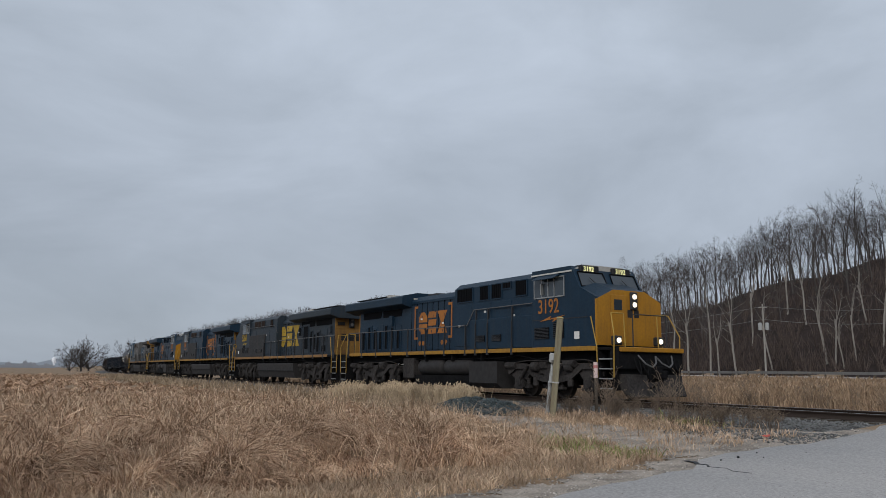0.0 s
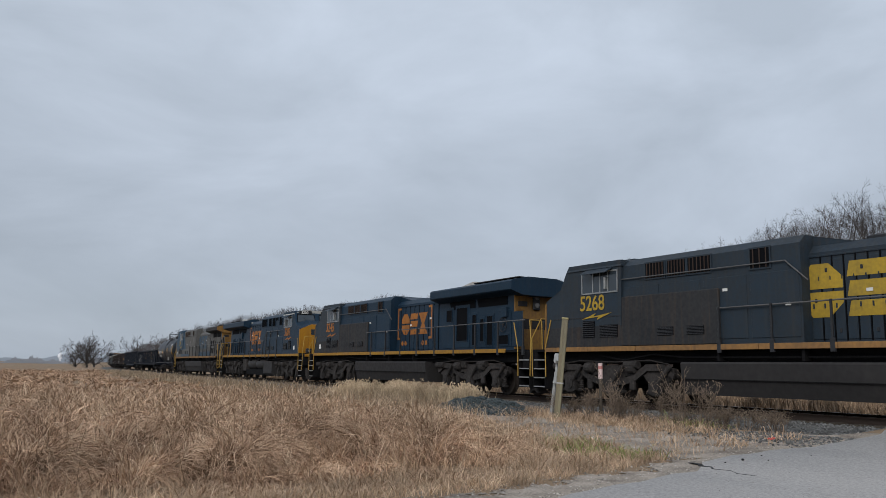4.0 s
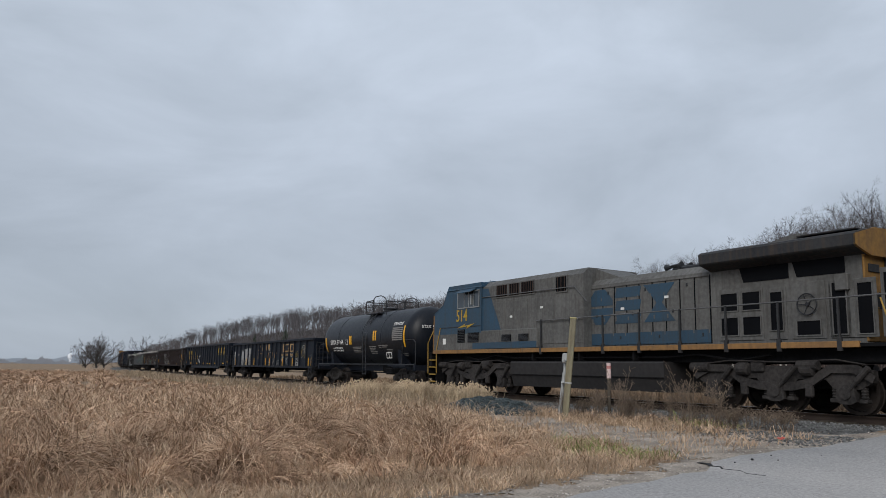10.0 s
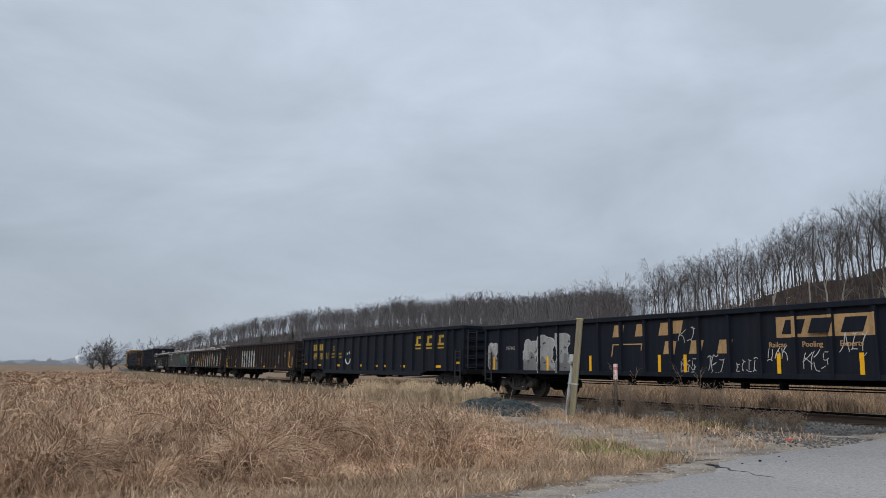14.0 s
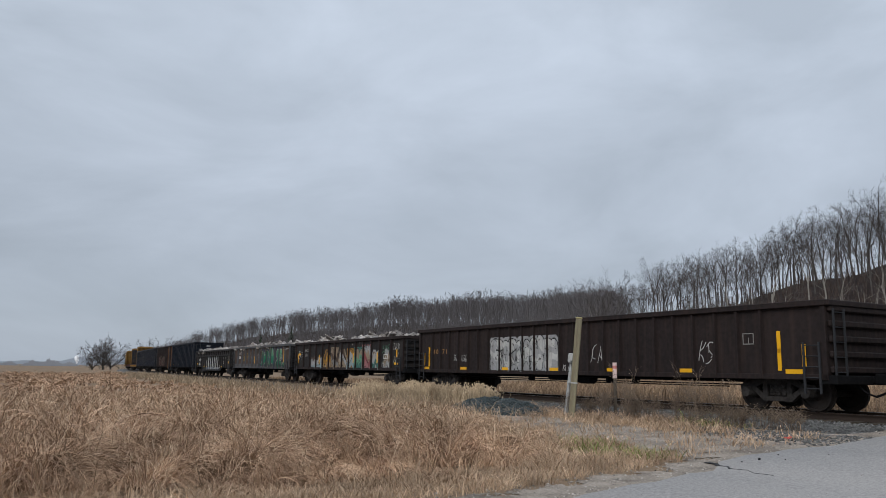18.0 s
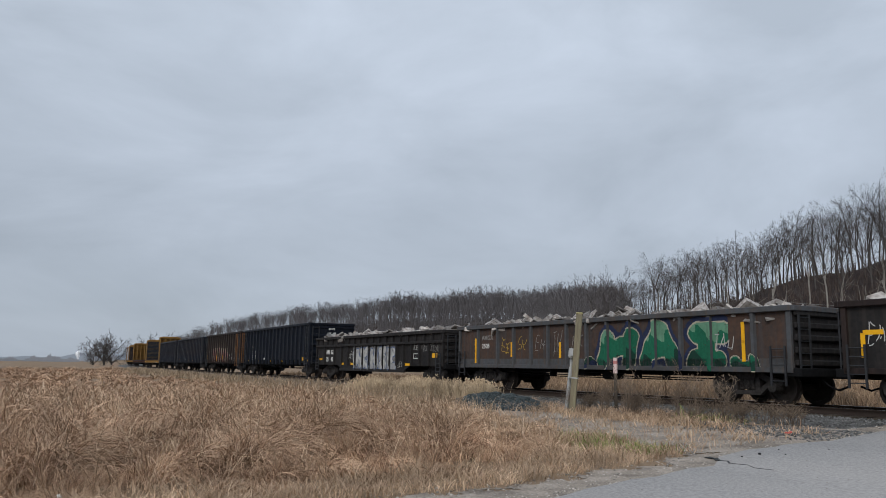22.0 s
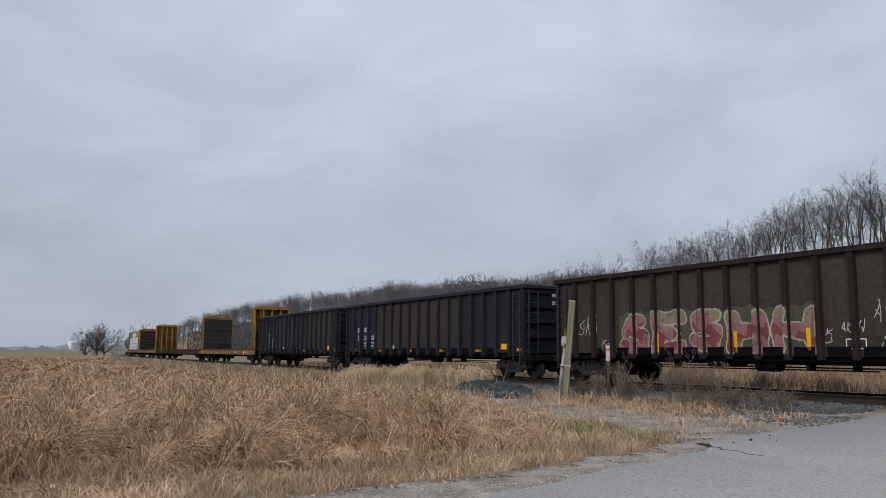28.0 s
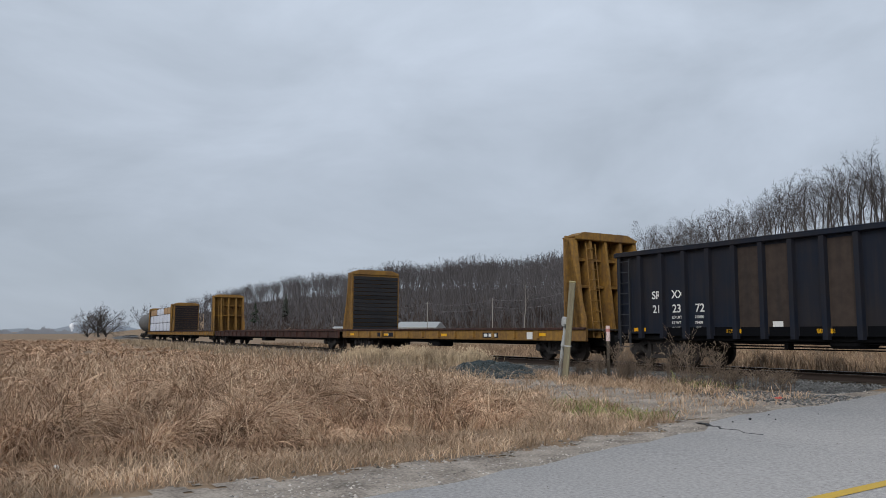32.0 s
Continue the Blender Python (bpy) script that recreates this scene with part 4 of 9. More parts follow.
def build_weeds():
    rnd = random.Random(5)
    kinds = [weed_thing(11, 1.15), weed_thing(12, 0.8), weed_thing(13, 0.5), weed_thing(14, 1.6)]
    spots = [(-14.9, 15.4, 3), (-12.9, 15.7, 3), (-15.3, 15.8, 0), (-12.5, 15.9, 0)]
    used = set()
    for i in range(26):
        x = rnd.uniform(-17.4, -11.6)
        y = 16.1 - 0.05 * (x + 14) + rnd.gauss(0, 0.45)
        spots.append((x, y, rnd.choice((1, 2, 2, 1, 0)) if x < -12 else 2))
    for i in range(30):
        spots.append((rnd.uniform(-19, -6), rnd.uniform(23.6, 30), rnd.choice((0, 1, 1, 0, 3))))
    for i in range(5):
        spots.append((rnd.uniform(-11.4, -10.4), rnd.uniform(15.4, 16.2), 2))
    for x, y, k in spots:
        m = pose(x, y, float(ground_z(x, y)), 0, 0, rnd.uniform(0, 360))
        if k not in used:
            kinds[k].matrix_basis = m
            used.add(k)
        else:
            copy_thing(kinds[k], m)


build_weeds()


# ---- trees ----
def tree_segments(seed, height, fork=0.42, leaders=4, limbs=6, subs=4, twigs=5, spread=0.42, trunk_r=0.20, crook=0.07, thin=0.012, reach=0.22, low=2):
    """Pieces of a bare hardwood: (start, end, radius, radius, order). A trunk that parts into rising leaders, each with limbs, sprays and twigs."""
    rnd = random.Random(seed)
    segs = []

    def run(p, d, length, r0, r1, n, order, up):
        pts, q, dd = [Vector(p)], Vector(p), Vector(d).normalized()
        for i in range(n):
            dd = (dd + Vector((rnd.gauss(0, crook), rnd.gauss(0, crook), rnd.gauss(up, crook * 0.5)))).normalized()
            q = q + dd * (length / n)
            pts.append(q.copy())
        for i in range(n):
            a, b = r0 + (r1 - r0) * i / n, r0 + (r1 - r0) * (i + 1) / n
            segs.append((pts[i], pts[i + 1], max(a, thin * 0.6), max(b, thin * 0.5), order))
        return pts

    def along(pts, u):
        u = min(u, 0.999) * (len(pts) - 1)
        j = int(u)
        return pts[j].lerp(pts[j + 1], u - j), (pts[j + 1] - pts[j]).normalized()

    def off_axis(d, ang):
        a = rnd.uniform(0, 6.3)
        w = d.cross(Vector((math.cos(a), math.sin(a), 0.3)))
        return (d * math.cos(ang) + w.normalized() * math.sin(ang)).normalized()

    def spray_out(o, dd, ang, L, r, n):
        limb = run(o, off_axis(dd, ang), L, r, thin, n, 1, 0.03)
        for k in range(subs):
            o2, d2 = along(limb, 0.2 + 0.8 * (k + rnd.random()) / subs)
            sub = run(o2, off_axis(d2, rnd.uniform(0.35, 0.95)), L * rnd.uniform(0.34, 0.66), thin * 1.2, thin * 0.8, 2 if twigs > 4 else 1, 2, 0.03)
            for j in range(twigs):
                o3, d3 = along(sub, rnd.uniform(0.15, 1.0))
                run(o3, off_axis(d3, rnd.uniform(0.3, 1.05)), L * rnd.uniform(0.16, 0.38), thin * 0.75, thin * 0.45, 1, 3, 0.02)
    trunk = run(Vector((0, 0, -0.4)), Vector((0, 0, 1)), height * fork + 0.4, trunk_r, trunk_r * 0.82, 4, 0, 0.12)
    for k in range(low):
        o, dd = along(trunk, rnd.uniform(0.55, 1.0))
        spray_out(o, dd, rnd.uniform(0.6, 1.0), height * reach * rnd.uniform(0.4, 0.8), trunk_r * 0.22, 3)
    for k in range(leaders):
        a = 6.283 * (k + rnd.uniform(0, 0.7)) / leaders
        ang = spread * (rnd.uniform(0.5, 1.0) if k else 0.15)
        o, dd = along(trunk, rnd.uniform(0.78, 1.0))
        d = Vector((math.cos(a) * math.sin(ang), math.sin(a) * math.sin(ang), math.cos(ang)))
        L = height * (1 - fork) * rnd.uniform(0.74, 1.0)
        r = trunk_r * (0.62 if leaders > 1 else 0.8) * rnd.uniform(0.75, 1.0)
        lead = run(o, d, L, r, thin, 6, 0, 0.015)
        for i in range(limbs):
            u = 0.12 + 0.87 * (i + rnd.random()) / limbs
            o2, d2 = along(lead, u)
            spray_out(o2, d2, rnd.uniform(0.55, 1.2), height * reach * (0.5 + 0.75 * (1 - u)) * rnd.uniform(0.7, 1.2), r * 0.42 * (1 - 0.75 * u), 3)
    return segs


def tree_meshes(seed, height, **kw):
    """Trunk with limbs, and the bare twigs of the crown, as two forms."""
    rnd = random.Random(seed + 1000)
    tr, cr = Form(), Form()
    for p, q, r0, r1, order in tree_segments(seed, height, **kw):
        if order < 3:
            (tr if order < 2 else cr).rod(p, q, r0, 5 if order == 0 else 3, r1, False)
        else:
            w = (q - p).cross(Vector((rnd.gauss(0, 1), rnd.gauss(0, 1), rnd.gauss(0, 1))))
            w = w.normalized() if w.length > 1e-6 else Vector((1, 0, 0))
            cr.add([tuple(p - w * r0), tuple(p + w * r0), tuple(q + w * r1), tuple(q - w * r1)], [(0, 1, 2, 3)])
    return tr, cr


def tree_thing(name, label, seed, height, bark, group, **kw):
    tr, cr = tree_meshes(seed, height, **kw)
    ob = new(name)
    tagged(ob, label, "tree", group)
    part("trunk", tr, bark, ob)
    part("crown", cr, M["twig"], ob)
    return ob


def polar(az, r):
    return r * math.sin(radians(az)), r * math.cos(radians(az))


def build_trees():
    rnd = random.Random(21)
    kinds = [tree_thing("bare_tree", "tall bare grey hardwood on the hillside", 31 + i, 14.0 + 0.85 * i, M["bark"], "bare trees on the near hill", spread=0.36 + 0.07 * (i % 3), fork=0.28 + 0.09 * (i % 3), trunk_r=0.15 + 0.012 * i, reach=0.215 + 0.02 * (i % 2), leaders=2 + i % 3, limbs=7, subs=5, twigs=7, low=1 + i % 3, thin=0.0105, crook=0.045) for i in range(7)]
    first = set()

    def place(k, az, r, s=1.0):
        x, y = polar(az, r)
        m = pose(x, y, float(ground_z(x, y)) - 0.2, rnd.gauss(0, 1.2), rnd.gauss(0, 1.2), rnd.uniform(0, 360))
        if k not in first:
            first.add(k)
            kinds[k].matrix_basis = m
        else:
            o = copy_thing(kinds[k], m)
            o.scale = (s, s, s)
    # along the ridge, then down the slope
    for i in range(140):
        az = -21 - 23.5 * (i + rnd.random()) / 140
        r = np.interp(az, HILL_AZ, HILL_TOP) * rnd.uniform(0.90, 1.10)
        place(rnd.randrange(7), az, r, rnd.uniform(0.72, 1.1))
    for i in range(42):
        az = -21 - 24 * rnd.random()
        u = rnd.random() ** 0.8
        r = np.interp(az, HILL_AZ, HILL_BASE) * (1 - u) + np.interp(az, HILL_AZ, HILL_TOP) * u
        place(rnd.randrange(7), az, r * rnd.uniform(0.99, 1.02), rnd.uniform(0.45, 0.9))
    # pale trunks at the foot of the hill
    pale = [tree_thing("birch_tree", "slender pale-barked bare tree at the foot of the hill", 61 + i, 14 + 1.5 * i, M["birch"], "pale trees below the hill", spread=0.30, fork=0.5, trunk_r=0.15, leaders=2, limbs=5, subs=3, twigs=4, crook=0.06, thin=0.011, reach=0.2, low=3) for i in range(3)]
    spots = [(-31.0, 140, 1), (-32.1, 150, 0), (-34.4, 135, 2), (-39.6, 140, 0), (-40.8, 150, 1), (-42.0, 150, 2), (-43.5, 160, 0), (-27.4, 130, 1), (-26.6, 121, 2), (-28.9, 116, 0), (-29.4, 117, 1), (-28.2, 118, 2), (-29.9, 119, 0), (-35.5, 120, 1), (-37.2, 123, 2), (-36.6, 122, 0), (-38.6, 128, 1), (-33.2, 119, 2), (-51.0, 205, 2), (-45.2, 150, 2), (-46.4, 158, 1), (-47.8, 170, 1), (-65, 300, 2)]
    seen = set()
    for az, r, k in spots:
        x, y = polar(az, r)
        m = pose(x, y, float(ground_z(x, y)) - 0.2, rnd.gauss(0, 3.5), rnd.gauss(0, 3.5), rnd.uniform(0, 360))
        if k not in seen:
            seen.add(k)
            pale[k].matrix_basis = m
        else:
            o = copy_thing(pale[k], m)
            s = rnd.uniform(0.65, 1.1)
            o.scale = (s, s, s)
    # a tall bare tree between the hills, spreading trees out in the field
    for name, label, az, r, seed, h, kw in (
            ("bare_tree", "tall bare tree with a wide fan of twigs between the hills", -45.7, 148, 71, 20.5, dict(spread=0.6, fork=0.22, trunk_r=0.2, leaders=6, limbs=8, subs=6, twigs=8, reach=0.24)),
            ("field_tree", "dark spreading bare tree out in the field", -80.75, 292, 72, 12, dict(spread=1.05, fork=0.14, trunk_r=0.42, leaders=7, limbs=7, subs=6, twigs=8, thin=0.022, reach=0.30, crook=0.12)),
            ("field_tree", "dark spreading bare tree out in the field", -80.3, 296, 73, 10.5, dict(spread=1.15, fork=0.10, trunk_r=0.36, leaders=7, limbs=7, subs=6, twigs=8, thin=0.022, reach=0.34, crook=0.12)),
            ("field_tree", "dark spreading bare tree out in the field", -81.4, 300, 74, 8.5, dict(spread=1.1, fork=0.08, trunk_r=0.30, leaders=6, limbs=7, subs=6, twigs=8, thin=0.022, reach=0.34, crook=0.12)),
            ("field_tree", "bare round-crowned tree behind the track", -76.1, 285, 75, 12, dict(spread=0.8, fork=0.22, trunk_r=0.32, leaders=6, limbs=7, subs=5, twigs=7, thin=0.018, reach=0.28, crook=0.1)),
            ("field_tree", "bare round-crowned tree behind the track", -77.8, 290, 76, 11.5, dict(spread=0.85, fork=0.2, trunk_r=0.32, leaders=6, limbs=7, subs=5, twigs=7, thin=0.018, reach=0.28, crook=0.1))):
        t = tree_thing(name, label, seed, h, M["bark"], "", **kw)
        x, y = polar(az, r)
        t.matrix_basis = pose(x, y, float(ground_z(x, y)) - 0.2)
    for seed, az, r in ((81, -68.4, 395, ), (82, -70.5, 410)):
        ev = Form()
        rn = random.Random(seed)
        for k in range(70):
            z = 3 + 11 * k / 70
            a, L = rn.uniform(0, 6.3), (1 - k / 75) * 3.0
            ev.add([(0, 0, z + 0.8), (L * math.cos(a - 0.25), L * math.sin(a - 0.25), z - 0.4), (L * 1.15 * math.cos(a), L * 1.15 * math.sin(a), z - 0.2), (L * math.cos(a + 0.25), L * math.sin(a + 0.25), z - 0.4)], [(0, 1, 2), (0, 2, 3)])
        t = new("pine_tree")
        tagged(t, "dark green pine among the bare hillside trees", "tree")
        part("trunk", Form().rod((0, 0, -0.5), (0, 0, 14), 0.2, 5, 0.04), M["bark"], t)
        part("crown", ev, M["pine"], t)
        x, y = polar(az, r)
        t.matrix_basis = pose(x, y, float(ground_z(x, y)))


M["pine"] = mat("pine_needles", (0.020, 0.035, 0.018), (0.012, 0.02, 0.012), rough=0.9, fine=5, bump=0)
build_trees()


def far_woods():
    """Bare woods on the far hill, in one mesh: a trunk and a fan of thin limbs a tree."""
    rg = np.random.default_rng(17)
    n = 1500
    az = -44.5 - 33.5 * rg.random(n)
    b, t = np.interp(az, HILL_AZ, HILL_BASE), np.interp(az, HILL_AZ, HILL_TOP)
    u = np.where(rg.random(n) < 0.42, rg.uniform(0.8, 1.08, n), rg.uniform(0.0, 0.8, n))
    r = b + (t - b) * u
    x, y = r * np.sin(np.radians(az)), r * np.cos(np.radians(az))
    z = ground_z(x, y) - 0.3
    h = rg.uniform(11.0, 18.0, n) * np.interp(az, (-78, -74, -60), (0.75, 0.9, 1.0))
    quads = []

    def strip_(x0, y0, z0, x1, y1, z1, w0, w1):
        dx, dy = np.cos(np.radians(az)), -np.sin(np.radians(az))
        q = np.empty((len(x0), 4, 3), dtype=np.float32)
        q[:, 0] = np.stack([x0 - dx * w0, y0 - dy * w0, z0], -1)
        q[:, 1] = np.stack([x0 + dx * w0, y0 + dy * w0, z0], -1)
        q[:, 2] = np.stack([x1 + dx * w1, y1 + dy * w1, z1], -1)
        q[:, 3] = np.stack([x1 - dx * w1, y1 - dy * w1, z1], -1)
        quads.append(q)
    # six kinds of tree, turned and sized
    kind = rg.integers(0, 6, n)
    turn, wide = rg.uniform(0, 6.283, n), rg.uniform(0.85, 1.2, n)
    dx, dy = np.cos(np.radians(az)), -np.sin(np.radians(az))
    for k in range(6):
        g = tree_segments(300 + k, 1.0, fork=0.34 + 0.05 * (k % 3), leaders=3 + k % 2, limbs=5, subs=4, twigs=3, spread=0.55, trunk_r=0.009, thin=0.0016, reach=0.25, low=1)
        p = np.array([tuple(q[0]) for q in g])
        q = np.array([tuple(q[1]) for q in g])
        w = np.array([(c[2], c[3]) for c in g]) * 1.1
        order = np.array([c[4] for c in g])
        # trees below the ridge keep fewer of their twigs
        few = np.nonzero((order < 2) | (rg.random(len(g)) < 0.22))[0]
        full = np.arange(len(g))
        for i in np.nonzero(kind == k)[0]:
            c, sn, hh = math.cos(turn[i]) * h[i] * wide[i], math.sin(turn[i]) * h[i] * wide[i], h[i]
            keep = full if u[i] > 0.8 else few
            o = np.empty((len(keep), 4, 3), dtype=np.float32)
            for e, (pt, ww) in enumerate(((p[keep], w[keep, 0] * hh), (q[keep], w[keep, 1] * hh))):
                X, Y, Z = x[i] + pt[:, 0] * c - pt[:, 1] * sn, y[i] + pt[:, 0] * sn + pt[:, 1] * c, z[i] + pt[:, 2] * hh
                l_, r_ = (0, 1) if e == 0 else (3, 2)
                o[:, l_] = np.stack([X - dx[i] * ww, Y - dy[i] * ww, Z], -1)
                o[:, r_] = np.stack([X + dx[i] * ww, Y + dy[i] * ww, Z], -1)
            quads.append(o)
    v = np.concatenate(quads).reshape(-1, 3)
    f = np.arange(len(v)).reshape(-1, 4)
    tagged(new("far_woods", raw_mesh("far_woods", v, f, M["far_tree"])), "bare brown winter woods covering the far hill, colour lifted for haze", "woods", kind="stuff")
    # brush low on both slopes
    n = 7000
    az = np.where(rg.random(n) < 0.22, -21 - 23 * rg.random(n), -44 - 31 * rg.random(n))
    b, t = np.interp(az, HILL_AZ, HILL_BASE), np.interp(az, HILL_AZ, HILL_TOP)
    r = b * rg.uniform(0.99, 1.02, n) + (t - b) * rg.random(n) ** 1.5 * 0.95
    x, y = r * np.sin(np.radians(az)), r * np.cos(np.radians(az))
    z = ground_z(x, y) - 0.1
    quads.clear()
    h = rg.uniform(0.6, 4.0, n)
    for k in range(5):
        a, o = rg.uniform(0, 6.3, n), rg.uniform(0.05, 0.5, n)
        strip_(x, y, z, x + h * o * np.cos(a), y + h * o * np.sin(a), z + h * rg.uniform(0.6, 1, n), 0.035 + 0.00012 * r, 0.015)
    v = np.concatenate(quads).reshape(-1, 3)
    tagged(new("brush", raw_mesh("brush", v, np.arange(len(v)).reshape(-1, 4), M["brush"])), "bare brown brush on the hillside", "brush", kind="stuff")
    # a low line of trees along the far edge of the field, haze in their colour
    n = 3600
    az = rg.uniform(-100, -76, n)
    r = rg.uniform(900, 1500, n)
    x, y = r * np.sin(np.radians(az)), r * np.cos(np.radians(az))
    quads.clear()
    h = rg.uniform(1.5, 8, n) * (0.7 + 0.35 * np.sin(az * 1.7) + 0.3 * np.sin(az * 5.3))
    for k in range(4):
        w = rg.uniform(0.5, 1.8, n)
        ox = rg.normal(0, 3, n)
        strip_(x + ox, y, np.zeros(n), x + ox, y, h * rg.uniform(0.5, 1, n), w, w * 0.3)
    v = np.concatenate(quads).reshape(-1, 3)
    tagged(new("far_treeline", raw_mesh("far_treeline", v, np.arange(len(v)).reshape(-1, 4), M["haze_tree"])), "low line of trees beyond the field, tinted grey-blue for haze", "woods", kind="stuff")
    # steam over the far works
    fm = Form()
    rs = random.Random(8)
    for i in range(16):
        u = i / 15
        r = 0.5 + 1.3 * u * rs.uniform(0.6, 1.2)
        fm.lathe([(-r, 0.05), (-r * 0.7, r * 0.7), (0, r), (r * 0.7, r * 0.7), (r, 0.05)], (-2.5 * u * u + rs.gauss(0, 0.4), rs.gauss(0, 0.5), 3.0 + 6.5 * u), "z", 9)
    x, y = polar(-82.4, 880)
    tagged(part("steam_plume", fm, M["steam"], m=pose(x, y, 0.0), flat=False), "small white steam plume beyond the field", "steam", kind="stuff")
    # hills on the horizon; the air's haze is in their base colour
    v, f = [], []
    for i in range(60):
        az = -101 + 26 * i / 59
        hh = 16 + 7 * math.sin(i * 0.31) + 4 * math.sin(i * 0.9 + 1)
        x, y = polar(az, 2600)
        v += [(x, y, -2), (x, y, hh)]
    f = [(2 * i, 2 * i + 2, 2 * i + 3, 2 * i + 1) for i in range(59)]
    tagged(new("backdrop", raw_mesh("backdrop", v, f, M["haze_hill"])), "hills on the horizon, coloured blue-grey for haze", "hills", kind="structure")


M["brush"] = mat("brush_stems", (0.080, 0.062, 0.055), (0.045, 0.037, 0.035), rough=1, scale=0.05, fine=0.8, per_island=0.4, bump=0, spec=0.05)
# distance haze is painted into this pale grey-blue
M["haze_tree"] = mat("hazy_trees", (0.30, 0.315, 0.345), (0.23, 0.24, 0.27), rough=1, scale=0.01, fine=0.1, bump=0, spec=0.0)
M["steam"] = mat("steam", (0.82, 0.84, 0.88), (0.70, 0.73, 0.78), rough=1, scale=0.3, fine=2, bump=0, spec=0.0)
# blue-grey of the haze put straight into the hill colour
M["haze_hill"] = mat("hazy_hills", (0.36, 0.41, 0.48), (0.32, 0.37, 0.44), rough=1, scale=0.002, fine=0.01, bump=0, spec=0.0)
far_woods()


# ---- along the road and beyond the track ----
def build_posts():
    x, y = -17.18, 15.42
    z = float(ground_z(x, y))
    t = new("utility_post")
    tagged(t, "weathered square wooden post with grey box and conduit", "post")
    t.matrix_basis = pose(x, y, z, -5.0, 0, -45)
    part("post", Form().box(-0.105, 0.105, -0.09, 0.09, -0.3, 2.86, 0.02), M["post"], t)
    part("post_top", Form().box(-0.115, 0.115, -0.10, 0.10, 2.84, 2.90, 0.02), M["post_cap"], t)
    b = part("junction_box", Form().box(-0.28, 0.02, -0.22, -0.09, 1.56, 1.84, 0.015).box(-0.06, 0.10, -0.17, -0.09, 1.62, 1.74, 0.01), M["galv"], t, "grey metal junction box")
    part("box_lid", Form().box(-0.27, -0.03, -0.235, -0.22, 1.60, 1.80, 0.006), M["galv"], b)
    part("conduit", Form().rod((-0.16, -0.14, 1.56), (-0.14, -0.13, 1.3), 0.045, 10).rod((-0.14, -0.13, 1.3), (-0.20, -0.18, -0.1), 0.062, 10), M["galv"], t, "grey conduit pipe")
    part("strap", Form().box(-0.22, 0.115, -0.2, 0.1, 0.98, 1.02), M["galv"], t)
    # marker stake
    x, y = -16.9, 16.9
    t = new("marker_stake")
    tagged(t, "dark marker stake with a faded pink and white top", "marker")
    t.matrix_basis = pose(x, y, float(ground_z(x, y)), 0, -1, -40)
    part("stake", Form().rod((0, 0, -0.2), (0, 0, 1.12), 0.05, 8), M["tie"], t)
    part("sleeve", Form().rod((0, 0, 1.10), (0, 0, 1.56), 0.065, 12), M["marker"], t)
    part("band", Form().rod((0, 0, 1.38), (0, 0, 1.47), 0.067, 12), M["marker_red"], t)
    # litter
    t = new("litter")
    tagged(t, "scrap of red plastic litter on the gravel", "litter")
    part("scrap", Form().box(-0.06, 0.05, -0.03, 0.03, 0.0, 0.035, 0.008).box(0.02, 0.08, -0.02, 0.03, 0.015, 0.05, 0.008), M["red"], t)
    t.matrix_basis = pose(-9.7, 14.45, float(ground_z(-9.7, 14.45)) + 0.015, 0, 0, 25)
    t = new("litter")
    tagged(t, "crumpled white scrap of litter in the short grass", "litter")
    part("scrap", Form().box(-0.04, 0.04, -0.03, 0.03, 0.01, 0.05, 0.015), M["white"], t)
    t.matrix_basis = pose(-9.9, 1.25, float(ground_z(-9.9, 1.25)) + 0.03, 10, 12, 25)
    # dark lumps of asphalt at the road's edge
    for x, y, s in ((-8.34, 11.62, 0.026), (-8.37, 11.2, 0.016), (-8.05, 11.9, 0.014), (-8.45, 12.3, 0.015), (-7.9, 12.9, 0.012)):
        t = new("asphalt_lump")
        tagged(t, "small dark lump of broken asphalt", "rubble", "asphalt lumps")
        part("lump", Form().box(-s, s, -s * 0.8, s * 0.8, 0, s * 1.3, s * 0.4), M["black"], t)
        t.matrix_basis = pose(x, y, float(ground_z(-4.4, y)) + 0.022, 0, 0, 30 * x)
    cr = Form()
    pts = [(-8.72, 10.75), (-8.5, 10.72), (-8.33, 10.55), (-8.2, 10.62), (-8.02, 10.42), (-7.75, 10.5), (-7.5, 10.3), (-7.2, 10.34)]
    wide = (0.05, 0.04, 0.03, 0.016, 0.007, 0.004, 0.003)
    for (a, b), (c, d), w in zip(pts[:-1], pts[1:], wide):
        z = float(ground_z(-4.4, (b + d) / 2)) + 0.027
        L = math.hypot(c - a, d - b)
        cr.box(0, L, -w, w, -0.004, 0.004, 0, pose(a, b, z, 0, 0, math.degrees(math.atan2(d - b, c - a))))
    tagged(part("pavement_crack", cr, M["black"]), "dark crack in the road's broken edge", "crack", kind="structure")


